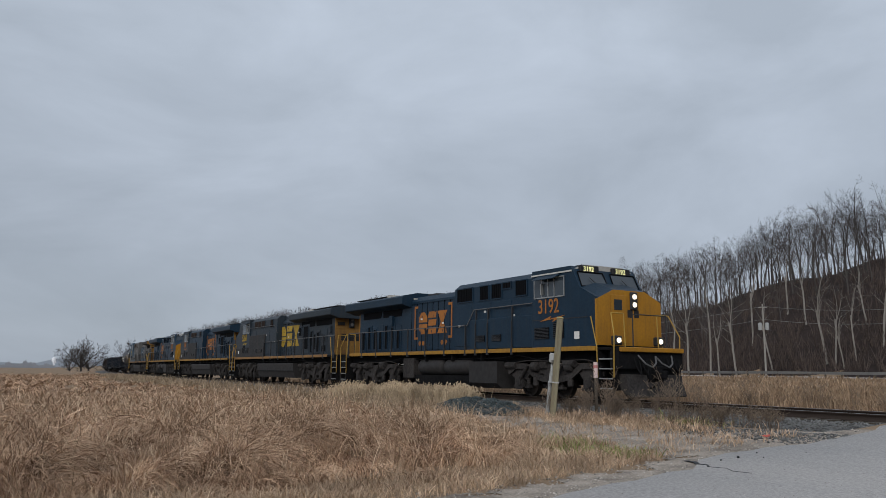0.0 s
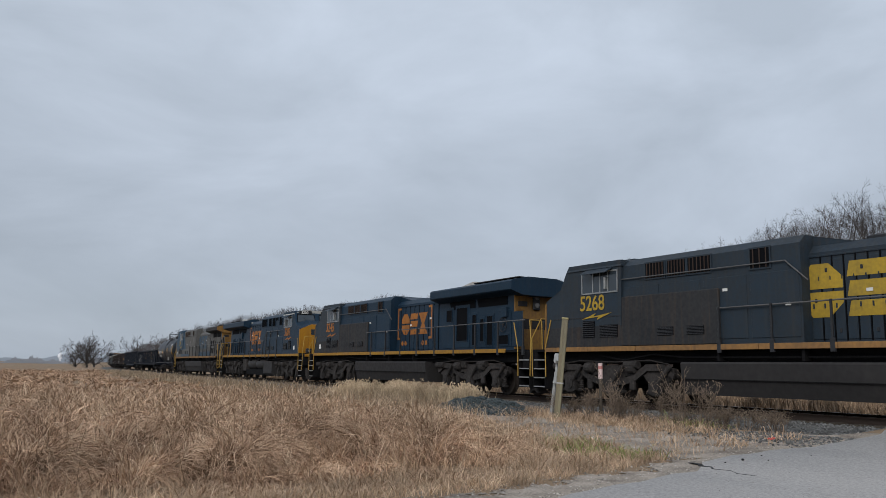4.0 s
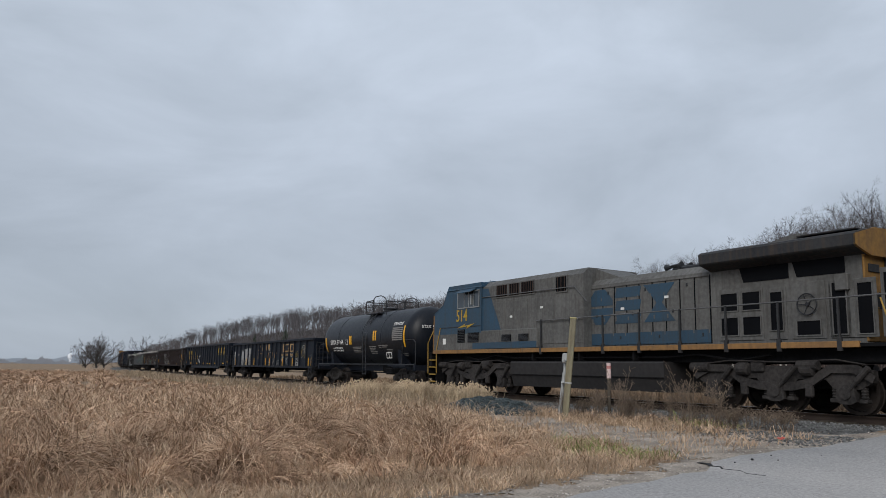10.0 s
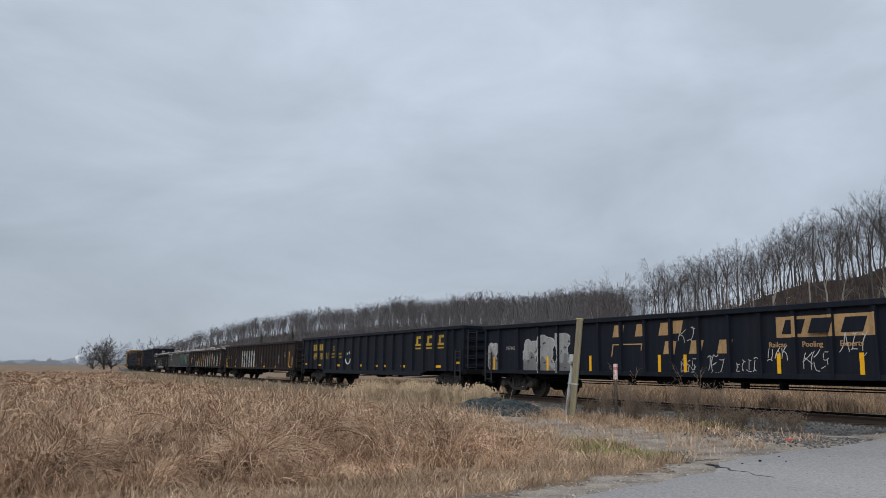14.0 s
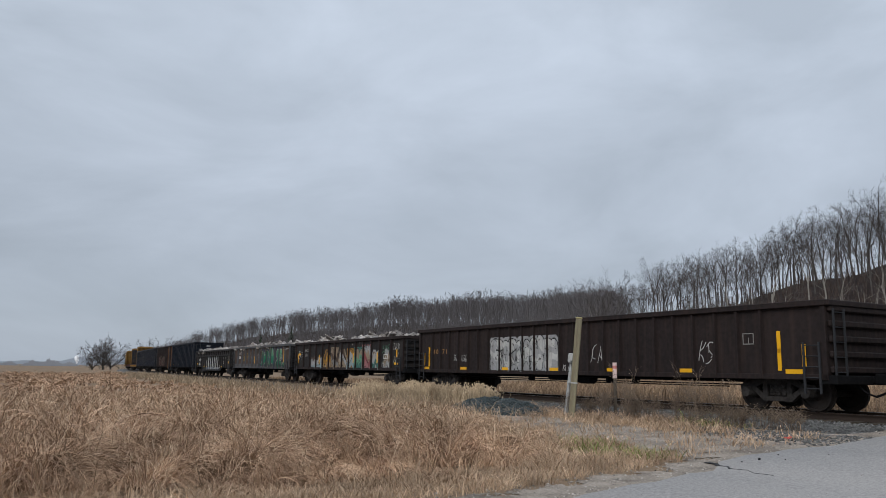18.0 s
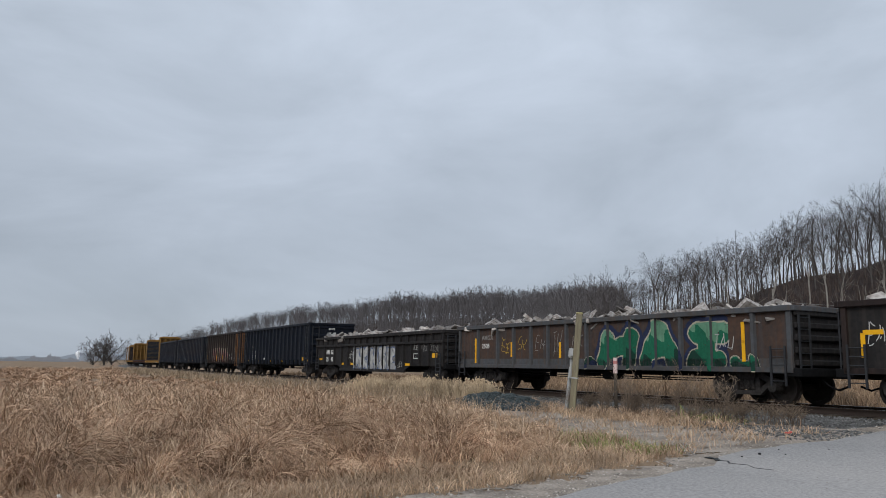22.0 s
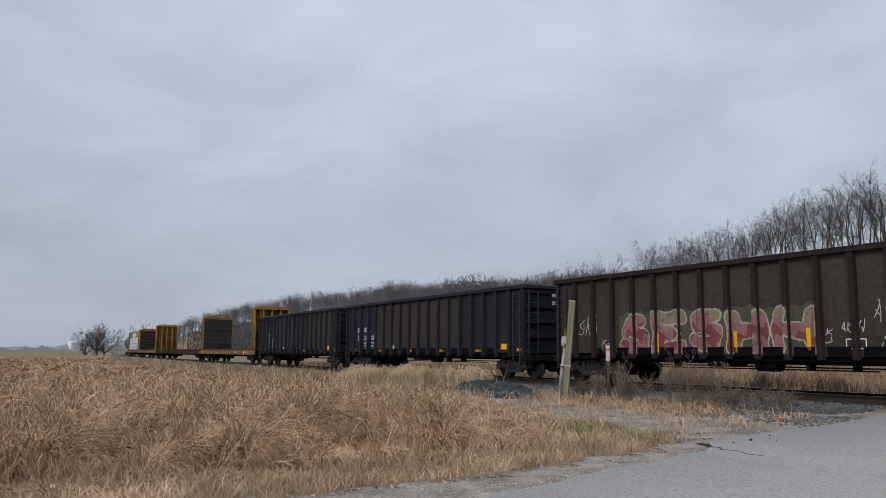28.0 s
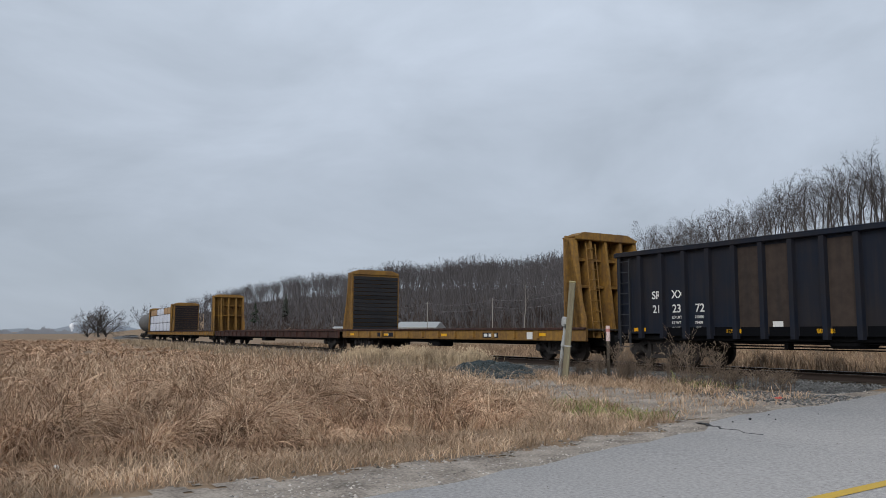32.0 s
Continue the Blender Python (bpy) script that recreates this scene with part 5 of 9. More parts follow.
M.update(
    post=mat("weathered_post", (0.26, 0.235, 0.155), (0.15, 0.135, 0.10), rough=0.9, scale=2, fine=18, amount=0.9, streak=0.4, bump=0.3, stretch=(3, 3, 0.5)),
    post_cap=mat("post_cap", (0.34, 0.30, 0.15), (0.22, 0.20, 0.12), rough=0.9, fine=18),
    galv=mat("grey_metal", (0.40, 0.41, 0.41), (0.27, 0.275, 0.28), rough=0.55, metal=0.3, scale=3, fine=18, bump=0.05),
    marker=mat("faded_pink_sleeve", (0.68, 0.53, 0.51), (0.55, 0.42, 0.41), rough=0.6, fine=18, bump=0),
    marker_red=mat("faded_red_band", (0.50, 0.20, 0.19), (0.4, 0.18, 0.17), rough=0.6, fine=18, bump=0),
    red=mat("red_plastic", (0.60, 0.09, 0.08), (0.45, 0.08, 0.07), rough=0.4, fine=18, bump=0),
)
build_posts()


def build_highway():
    """The highway below the hill, its guard rail, the pole line and the low building."""
    v, f = [], []
    azs = np.arange(-64, -8, 1.0)
    for az in azs:
        b = float(np.interp(az, HILL_AZ, HILL_BASE))
        for k, rr in enumerate((0.90, 0.91, 0.975, 0.985)):
            x, y = polar(az, b * rr)
            v.append((x, y, float(ground_z(x, y)) + (0.10 if 0 < k < 3 else -0.05)))
    n = len(azs)
    for i in range(n - 1):
        for k in range(3):
            f.append((i * 4 + k, i * 4 + k + 1, (i + 1) * 4 + k + 1, (i + 1) * 4 + k))
    tagged(new("highway", raw_mesh("highway", v, f, M["asphalt"])), "grey highway along the foot of the hill", "road", kind="structure")
    g = new("guard_rail")
    tagged(g, "long grey steel guard rail along the highway", "guard rail")
    pts = []
    for az in np.arange(-50, -18, 1.9):
        b = float(np.interp(az, HILL_AZ, HILL_BASE)) * 0.895
        x, y = polar(az, b)
        pts.append((x, y, float(ground_z(x, y)), az))
    pm = Form().box(-0.08, 0.08, -0.08, 0.08, -0.2, 0.72).mesh("guard_post", M["tie"])
    for (x0, y0, z0, a0), (x1, y1, z1, a1) in zip(pts[:-1], pts[1:]):
        fm = Form()
        d = Vector((x1 - x0, y1 - y0, z1 - z0))
        for za, zb, o in ((0.40, 0.52, 0.0), (0.52, 0.58, 0.04), (0.58, 0.72, 0.0)):
            nx, ny = math.sin(radians(a0)) * -(0.1 + o), math.cos(radians(a0)) * -(0.1 + o)
            fm.add([(x0 + nx, y0 + ny, z0 + za), (x1 + nx, y1 + ny, z1 + za), (x1 + nx, y1 + ny, z1 + zb), (x0 + nx, y0 + ny, z0 + zb), (x0 + nx * 0.8, y0 + ny * 0.8, z0 + za), (x1 + nx * 0.8, y1 + ny * 0.8, z1 + za), (x1 + nx * 0.8, y1 + ny * 0.8, z1 + zb), (x0 + nx * 0.8, y0 + ny * 0.8, z0 + zb)],
                   [(0, 1, 2, 3), (7, 6, 5, 4), (3, 2, 6, 7), (0, 4, 5, 1)])
        part("rail_beam", fm, M["guard"], g)
        for u in (0.0, 0.5):
            x, y = x0 + d.x * u, y0 + d.y * u
            part("guard_post", pm, None, g, m=pose(x, y, z0 + d.z * u))
    # pole line
    poles = [(-20.0, 104), (-33.65, 110), (-47.5, 150), (-53.3, 190), (-58.1, 214), (-62.5, 260)]
    tops = []
    for i, (az, r) in enumerate(poles):
        x, y = polar(az, r)
        z = float(ground_z(x, y))
        t = new("utility_pole")
        tagged(t, "grey wooden utility pole with cross arm and wires" if i != 1 else "pale utility pole with two grey transformers", "utility pole", "utility poles along the highway")
        t.matrix_basis = pose(x, y, z, 0, 0.6 * (i % 3 - 1), -az)
        h = 9.4
        part("pole", Form().rod((0, 0, -0.3), (0, 0, h), 0.13, 8, 0.085), M["pole"], t)
        part("cross_arm", Form().box(-0.55, 0.55, -0.05, 0.05, h - 0.5, h - 0.39, 0.01), M["pole"], t)
        if i == 1:
            for dx in (-0.42, 0.42):
                part("transformer", Form().lathe([(h - 3.4, 0.15), (h - 3.35, 0.24), (h - 2.5, 0.24), (h - 2.42, 0.15)], (dx, 0, 0), "z", 12), M["galv"], t)
        tops.append((x, y, z + h))
    for k, (dz, nm) in enumerate(((-0.3, "upper"), (-2.0, "lower"))):
        for a, b in zip(tops[:-1], tops[1:]):
            fm, prev = Form(), None
            for i in range(11):
                u = i / 10
                p = (a[0] + (b[0] - a[0]) * u, a[1] + (b[1] - a[1]) * u, a[2] + dz + (b[2] - a[2]) * u - 1.0 * 4 * u * (1 - u))
                if prev:
                    fm.rod(prev, p, 0.022, 3, None, False)
                prev = p
            tagged(part("wire", fm, M["wire"]), "thin grey wire hung between utility poles", "wire", "wires of the pole line")
    # low building
    x, y = polar(-58.6, 222)
    hs = new("low_building")
    tagged(hs, "low white building with a wide grey metal roof", "building")
    hs.matrix_basis = pose(x, y, float(ground_z(x, y)), 0, 0, 40)
    part("wall", Form().box(-5.6, 5.6, -4, 4, -0.3, 2.6), M["siding"], hs)
    part("roof", Form().prism([(-4.6, 2.5), (0, 4.1), (4.6, 2.5), (4.6, 2.35), (-4.6, 2.35)], -6.1, 6.1, "x"), M["galv"], hs)
    for i in range(4):
        part("window", Form().box(-5.0 + i * 2.4, -3.9 + i * 2.4, -4.03, -3.97, 1.0, 2.0), M["window"], hs)
    part("door", Form().box(4.5, 5.4, -4.03, -3.97, 0.0, 2.1), M["tie"], hs)
    x, y = polar(-63.2, 236)
    hs = new("storage_building")
    tagged(hs, "long low white metal storage building with a flat roof", "building")
    hs.matrix_basis = pose(x, y, float(ground_z(x, y)), 0, 0, 55)
    part("wall", Form().box(-6.8, 6.8, -2.5, 2.5, -0.3, 2.5), M["siding"], hs)
    part("roof", Form().prism([(-2.8, 2.45), (0, 2.85), (2.8, 2.45), (2.8, 2.35), (-2.8, 2.35)], -7.1, 7.1, "x"), M["galv"], hs)
    for i in range(5):
        part("roller_door", Form().box(-6.2 + i * 2.6, -4.4 + i * 2.6, -2.53, -2.47, 0.0, 2.0), M["galv"], hs)


M.update(
    pole=mat("pole_wood", (0.30, 0.285, 0.26), (0.19, 0.18, 0.165), rough=0.9, fine=12, bump=0.2),
    guard=mat("dull_guard_rail", (0.17, 0.17, 0.168), (0.10, 0.10, 0.10), rough=0.6, metal=0.2, fine=8, bump=0.05),
    wire=mat("wire", (0.20, 0.20, 0.20), rough=0.5, bump=0),
    siding=mat("white_siding", (0.66, 0.66, 0.64), (0.55, 0.55, 0.54), rough=0.7, fine=6, bump=0.05),
)
build_highway()

# ---- the train: shared parts ----
CARS = []      # thing, place of its middle along the track at 0 s, distance between trucks, turn in degrees


def thing(name, label, category, group=""):
    ob = new(name)
    ob.empty_display_size = 0.5
    return tagged(ob, label, category, group)


_text_cache = {}


def text_mesh(body, size, material, wide=1.0, spacing=1.0):
    key = (body, size, material.name, wide, spacing)
    if key not in _text_cache:
        cu = bpy.data.curves.new("text", "FONT")
        cu.body, cu.size, cu.extrude = body, size, 0.003
        cu.space_character = spacing
        cu.offset = 0.012 * size
        ob = bpy.data.objects.new("text", cu)
        scene.collection.objects.link(ob)
        me = bpy.data.meshes.new_from_object(ob.evaluated_get(bpy.context.evaluated_depsgraph_get()))
        bpy.data.objects.remove(ob)
        me.transform(Matrix.Diagonal((wide, 1, 1, 1)))
        me.materials.clear()
        me.materials.append(material)
        _text_cache[key] = me
    return _text_cache[key]


def lettering(name, body, x, z, y, size, material, parent, side=-1, wide=1.0, spacing=1.0, label=""):
    """Writing on a car's side. side -1 faces -y, +1 faces +y; x is where the line begins."""
    m = pose(x, y, z, 90, 0, 0) if side < 0 else pose(x, y, z, 90, 0, 180)
    return part(name, text_mesh(body, size, material, wide, spacing), None, parent, label, m=m)


def wheelset_mesh(r, n=22):
    f = Form()
    for s in (-1, 1):
        y0, y1 = s * 0.68, s * 0.815
        f.lathe([(y0, 0.10), (y0 - s * 0.02, r * 0.4), (y0, r * 0.8), (y0 - s * 0.03, r * 0.83), (y0 - s * 0.035, r + 0.028), (y0, r + 0.028), (y0 + s * 0.01, r), (y1, r - 0.008), (y1 + s * 0.005, r * 0.82), (y1 - s * 0.05, r * 0.78), (y1 - s * 0.06, r * 0.4),
                 (y1 + s * 0.02, 0.13), (y1 + s * 0.1, 0.11)], axis="y", n=n)
    f.rod((0, -0.75, 0), (0, 0.75, 0), 0.085, 10)
    return f.mesh("wheelset", M["wheel"])


WHEEL_BIG, WHEEL_SMALL = wheelset_mesh(0.53), wheelset_mesh(0.46)
WHEELS = []


def side_frame_mesh():
    """Cast side frame of a two-axle freight truck."""
    f = Form()
    top = [(-1.12, 0.50), (-1.12, 0.66), (-0.80, 0.70), (-0.45, 0.86), (0.45, 0.86), (0.80, 0.70), (1.12, 0.66), (1.12, 0.50), (0.78, 0.52), (0.40, 0.70), (-0.40, 0.70), (-0.78, 0.52)]
    f.prism(top, -0.08, 0.08)
    f.prism([(-0.80, 0.56), (-0.42, 0.24), (0.42, 0.24), (0.80, 0.56), (0.70, 0.62), (0.34, 0.36), (-0.34, 0.36), (-0.70, 0.62)], -0.07, 0.07)
    for x in (-0.36, 0.36):
        f.box(x - 0.07, x + 0.07, -0.08, 0.08, 0.3, 0.8)
    for x in (-0.18, 0, 0.18):
        for k in range(5):
            f.lathe([(0.38 + k * 0.06, 0.07), (0.41 + k * 0.06, 0.085), (0.44 + k * 0.06, 0.07)], (x, 0, 0), "z", 8)
    f.box(-0.3, 0.3, -0.11, 0.11, 0.66, 0.84, 0.02)
    for x in (-0.89, 0.89):
        f.lathe([(-0.20, 0.09), (-0.20, 0.13), (-0.05, 0.15), (0.1, 0.15)], (x, 0, 0.46), "y", 12)
    return f.mesh("side_frame", M["truck"])


SIDE_FRAME = side_frame_mesh()
BOLSTER = Form().box(-0.2, 0.2, -1.05, 1.05, 0.45, 0.78, 0.03).box(-0.12, 0.12, -0.4, 0.4, 0.78, 0.86).box(-0.95, 0.95, -0.06, 0.06, 0.35, 0.42).mesh("truck", M["truck"])


def freight_truck(car, x):
    t = part("truck", BOLSTER, None, car, "dusty two-axle freight truck", m=pose(x, 0, 0))
    for y in (-1.02, 1.02):
        part("side_frame", SIDE_FRAME, None, t, m=pose(0, y, 0, 0, 0, 0 if y < 0 else 180))
    for dx in (-0.89, 0.89):
        WHEELS.append((part("wheelset", WHEEL_SMALL, None, t, m=pose(dx, 0, 0.46)), 0.46, dx, 1))


def coupler_mesh():
    f = Form()
    f.box(-0.55, 0.25, -0.09, 0.09, 0.74, 0.92, 0.02)
    f.box(0.2, 0.5, -0.16, 0.12, 0.70, 0.98, 0.04).box(0.4, 0.62, 0.0, 0.16, 0.70, 0.98, 0.04)
    f.pipe([(-0.2, -0.3, 0.72), (0.1, -0.34, 0.5), (0.35, -0.36, 0.42), (0.6, -0.34, 0.52)], 0.028)
    return f.mesh("coupler", M["under"])


COUPLER = coupler_mesh()


def couplers(car, half, back=None):
    part("coupler", COUPLER, None, car, m=pose(half - 0.62, 0, 0))
    part("coupler", COUPLER, None, car, m=pose(-(back or half) + 0.62, 0, 0, 0, 0, 180))


# letter-like forms of a sprayed piece, as strokes in a unit box
BLOCKS = (((0.1, 0, 0.1, 1), (0.1, 0.5, 0.85, 1), (0.1, 0.5, 0.9, 0)), ((0.15, 0, 0.15, 1), (0.15, 1, 0.85, 1), (0.15, 0.5, 0.7, 0.5), (0.15, 0, 0.85, 0)),
          ((0.5, 0, 0.5, 1), (0.2, 1, 0.8, 1), (0.2, 0, 0.8, 0)), ((0.12, 0, 0.12, 1), (0.88, 0, 0.88, 1), (0.12, 0.5, 0.88, 0.5)), ((0.1, 0, 0.45, 1), (0.45, 1, 0.9, 0), (0.3, 0.35, 0.7, 0.35)),
          ((0.8, 1, 0.2, 0.9), (0.2, 0.9, 0.25, 0.55), (0.25, 0.55, 0.8, 0.45), (0.8, 0.45, 0.75, 0.05), (0.75, 0.05, 0.15, 0)), ((0.15, 1, 0.15, 0.1), (0.15, 0.1, 0.85, 0.0), (0.85, 0.0, 0.85, 1)))


def piece(x0, x1, z0, z1, face, fills, edge, parent, seed, letters=4, fat=0.17, line=0.045, back=None, worn=0.25, lean=0.0, step=0.026, label=""):
    """Sprayed letter-like forms laid on panels and ribs: fills from the foot upwards, an edge line, and a backing colour between the forms."""
    rg = np.random.default_rng(seed)
    xs, zs = np.arange(x0, x1, step), np.arange(z0, z1, step)
    X, Z = np.meshgrid(xs + step / 2, zs + step / 2)
    w, hgt = (x1 - x0) / letters, z1 - z0
    r = fat * min(w * 1.2, hgt)
    wob = 0.05 * np.sin(X * 7.1 + seed) * np.sin(Z * 5.3 + 1.3 * seed)
    D = np.full(X.shape, 9.0)
    for k in range(letters):
        lo, hi = z0 + r * rg.uniform(0.9, 1.4), z1 - r * rg.uniform(0.9, 1.9)
        for ax, az, bx, bz in BLOCKS[int(rg.integers(len(BLOCKS)))]:
            j = rg.normal(0, 0.05, 4)
            ax, bx = x0 + r + (k * w) + (w - 1.5 * r) * (ax + j[0]), x0 + r + (k * w) + (w - 1.5 * r) * (bx + j[1])
            az, bz = lo + (hi - lo) * (az + j[2]), lo + (hi - lo) * (bz + j[3])
            ax, bx = ax + lean * (az - z0), bx + lean * (bz - z0)
            dx, dz = bx - ax, bz - az
            t = np.clip(((X - ax) * dx + (Z - az) * dz) / (dx * dx + dz * dz + 1e-9), 0, 1)
            D = np.minimum(D, np.hypot(X - ax - t * dx, Z - az - t * dz))
    D = D + wob
    level = (Z - z0) / hgt + 0.14 * np.sin(X * 2.9 + seed) + 0.10 * np.sin(X * 9.7 + Z * 6.1)
    idx = np.clip((level * len(fills)).astype(int), 0, len(fills) - 1)
    mi = np.full(X.shape, -1)
    if back is not None:
        mi[D < r + line + 0.13] = len(fills) + 1
    mi[D < r + line] = len(fills)
    mi = np.where(D < r, idx, mi)
    wear = np.sin(X * 13.3 + seed) * np.sin(Z * 17.9 - seed) + 0.8 * np.sin(X * 4.3 - Z * 7.7 + seed) + rg.normal(0, 0.5, X.shape)
    mi[wear > 2.2 - 1.6 * worn] = -1
    k = mi >= 0
    xa, za, m = X[k] - step / 2, Z[k] - step / 2, mi[k]
    y = np.array([face(x) for x in xs + step / 2])
    ya = np.broadcast_to(y[None, :], X.shape)[k] - 0.007
    n = len(xa)
    v = np.empty((n, 4, 3), dtype=np.float32)
    for c, (a, b) in enumerate(((0, 0), (1, 0), (1, 1), (0, 1))):
        v[:, c, 0], v[:, c, 1], v[:, c, 2] = xa + a * step, ya, za + b * step
    me = raw_mesh("spray_piece", v.reshape(-1, 3), np.arange(4 * n).reshape(-1, 4), fills[0])
    for q in list(fills[1:]) + [edge] + ([back] if back is not None else []):
        me.materials.append(q)
    me.polygons.foreach_set("material_index", m.astype(np.int32))
    return part("spray_piece", me, None, parent, label)


def sprayed_field(x0, x1, z0, z1, face, step=0.05, wavy=True):
    """Corners and faces of a flat sprayed field over panels and ribs, its top edge uneven."""
    v, f = [], []
    for x in np.arange(x0, x1, step):
        y, b = face(x + step / 2) - 0.006, len(v)
        top = z1 + (0.06 * math.sin(x * 3.1) + 0.04 * math.sin(x * 11) if wavy else 0.0)
        v += [(x, y, z0), (x + step, y, z0), (x + step, y, top), (x, y, top)]
        f.append((b, b + 1, b + 2, b + 3))
    return v, f


def scribble(x0, x1, z0, z1, y, material, parent, seed, width=0.03, strokes=3, name="spray_tag", label=""):
    """A hand-sprayed tag: a row of quick letter-like strokes."""
    rnd = random.Random(seed)
    v, f = [], []
    if material is M["white"]:
        material = P["white"]
    hgt = z1 - z0
    n = max(2, int(round((x1 - x0) / (hgt * 0.55))))
    w = (x1 - x0) / n
    width = min(width, 0.024)
    for k in range(n):
        up, low = rnd.uniform(0.75, 1.0), rnd.uniform(0.0, 0.15)
        for ax, az, bx, bz in rnd.choice(BLOCKS):
            ax, bx, az, bz = [q + rnd.gauss(0, 0.10) for q in (ax, bx, az, bz)]
            bow = rnd.gauss(0, 0.12)
            pts = []
            for i in range(7):
                t = i / 6
                u, q = ax + (bx - ax) * t, az + (bz - az) * t
                e = bow * math.sin(math.pi * t)
                u, q = u - (bz - az) * e, q + (bx - ax) * e
                pts.append((x0 + (k + 0.5 + (u - 0.5) * 0.95 + 0.25 * (q - 0.5)) * w, z0 + hgt * (low + (up - low) * q)))
            base = len(v)
            for i, (x, z) in enumerate(pts):
                (xa, za), (xb, zb) = pts[max(i - 1, 0)], pts[min(i + 1, 6)]
                d = math.hypot(xb - xa, zb - za) or 1
                nx, nz = -(zb - za) / d * width / 2, (xb - xa) / d * width / 2
                v += [(x + nx, y, z + nz), (x - nx, y, z - nz)]
            f += [(base + 2 * i, base + 2 * i + 2, base + 2 * i + 3, base + 2 * i + 1) for i in range(6)]
    return part(name, raw_mesh(name, v, f, material), None, parent, label)


# ---- locomotives ----
def ring_mark(x0, x1, z0, z1, y, t):
    """Plain emblem: an octagon with a slot, two stacked slanted bars and an hourglass block side by side."""
    f = Form()
    w = (x1 - x0) / 3
    e = 0.003
    zm = (z0 + z1) / 2

    def poly(pts):
        f.prism(pts, y - e, y + e)
    c = w * 0.28
    poly([(x0 + c, z0), (x0 + w * 0.92 - c, z0), (x0 + w * 0.92, z0 + c), (x0 + w * 0.92, zm - 0.04), (x0, zm - 0.04), (x0, z0 + c)])
    poly([(x0, zm + 0.04), (x0 + w * 0.92, zm + 0.04), (x0 + w * 0.92, z1 - c), (x0 + w * 0.92 - c, z1), (x0 + c, z1), (x0, z1 - c)])
    xa, xb = x0 + w * 1.0, x0 + w * 1.92
    for k in range(3):
        z = z0 + k * (z1 - z0) * 0.36
        poly([(xa, z), (xb - 0.08, z), (xb, z + (z1 - z0) * 0.28), (xa + 0.08, z + (z1 - z0) * 0.28)])
    xa, xb = x0 + w * 2.0, x1
    xm = (xa + xb) / 2
    poly([(xa, z0), (xb, z0), (xm + t * 0.45, zm), (xb, z1), (xa, z1), (xm - t * 0.45, zm)])
    return f


def loco_truck(car, x, reverse=False):
    f = Form()
    f.box(-1.9, 1.9, -0.9, 0.9, 0.62, 0.85, 0.03)
    t = part("truck", f, M["under"], car, "dusty three-axle locomotive truck", m=pose(x, 0, 0))
    g = Form()
    g.prism([(-2.55, 0.80), (-2.55, 1.06), (-2.1, 1.14), (-1.2, 1.08), (-0.9, 1.16), (0.9, 1.16), (1.2, 1.08), (2.1, 1.14), (2.55, 1.06), (2.55, 0.80), (2.2, 0.62), (1.55, 0.62), (1.35, 0.84), (0.6, 0.84), (0.4, 0.62), (-0.4, 0.62), (-0.6, 0.84), (-1.35, 0.84), (-1.55, 0.62), (-2.2, 0.62)], -0.09, 0.09)
    for a in (-1.9, 0, 1.9):
        g.box(a - 0.2, a + 0.2, -0.13, 0.13, 0.36, 0.72, 0.04)
        g.lathe([(-0.24, 0.05), (-0.24, 0.15), (-0.13, 0.17), (0.0, 0.17)], (a, 0, 0.53), "y", 14)
        for sx in (-0.36, 0.36):
            for k in range(4):
                g.lathe([(0.40 + k * 0.07, 0.07), (0.435 + k * 0.07, 0.09), (0.47 + k * 0.07, 0.07)], (a + sx, 0, 0), "z", 8)
            g.box(a + sx - 0.11, a + sx + 0.11, -0.1, 0.1, 0.30, 0.40, 0.02)
    g.prism([(-2.62, 0.92), (-2.2, 1.20), (-1.5, 1.20), (-0.95, 0.86), (-0.5, 0.76), (0.5, 0.76), (0.95, 0.86), (1.5, 1.20), (2.2, 1.20), (2.62, 0.92), (2.55, 0.78), (2.1, 1.0), (1.55, 1.0), (1.0, 0.66), (0.5, 0.55), (-0.5, 0.55), (-1.0, 0.66), (-1.55, 1.0), (-2.1, 1.0), (-2.55, 0.78)], -0.17, -0.08)
    for a in (-1.9, 0.0, 1.9):
        g.prism([(a - 0.26, 0.34), (a - 0.20, 0.74), (a + 0.20, 0.74), (a + 0.26, 0.34), (a + 0.12, 0.27), (a - 0.12, 0.27)], -0.20, -0.10)
        g.rod((a + 0.12, -0.2, 0.62), (a + 0.62, -0.24, 1.14), 0.045, 8).rod((a + 0.3, -0.22, 0.82), (a + 0.62, -0.24, 1.14), 0.07, 8)
    for a in (-0.95, 0.95):
        g.lathe([(-0.16, 0.06), (-0.16, 0.17), (0.14, 0.17), (0.18, 0.10)], (a, -0.16, 1.08), "x", 12)
        g.box(a - 0.10, a + 0.10, -0.22, -0.08, 0.40, 0.72, 0.03)
    g.lathe([(-0.35, 0.05), (-0.35, 0.13), (0.28, 0.13), (0.28, 0.05)], (-2.35, -0.16, 1.12), "x", 12)
    g.lathe([(-0.3, 0.05), (-0.3, 0.12), (0.25, 0.12), (0.25, 0.05)], (1.0, -0.2, 1.18), "x", 12)
    g.box(-0.75, -0.35, -0.16, 0.0, 1.0, 1.3, 0.03)
    g.pipe([(-2.4, -0.14, 1.2), (-1.4, -0.18, 1.30), (0.2, -0.16, 1.26), (1.7, -0.18, 1.32), (2.4, -0.14, 1.2)], 0.022, 5)
    me = g.mesh("truck_side", M["truck"])
    for y in (-1.16, 1.16):
        part("side_frame", me, None, t, m=pose(0, y, 0, 0, 0, 0 if y < 0 else 180))
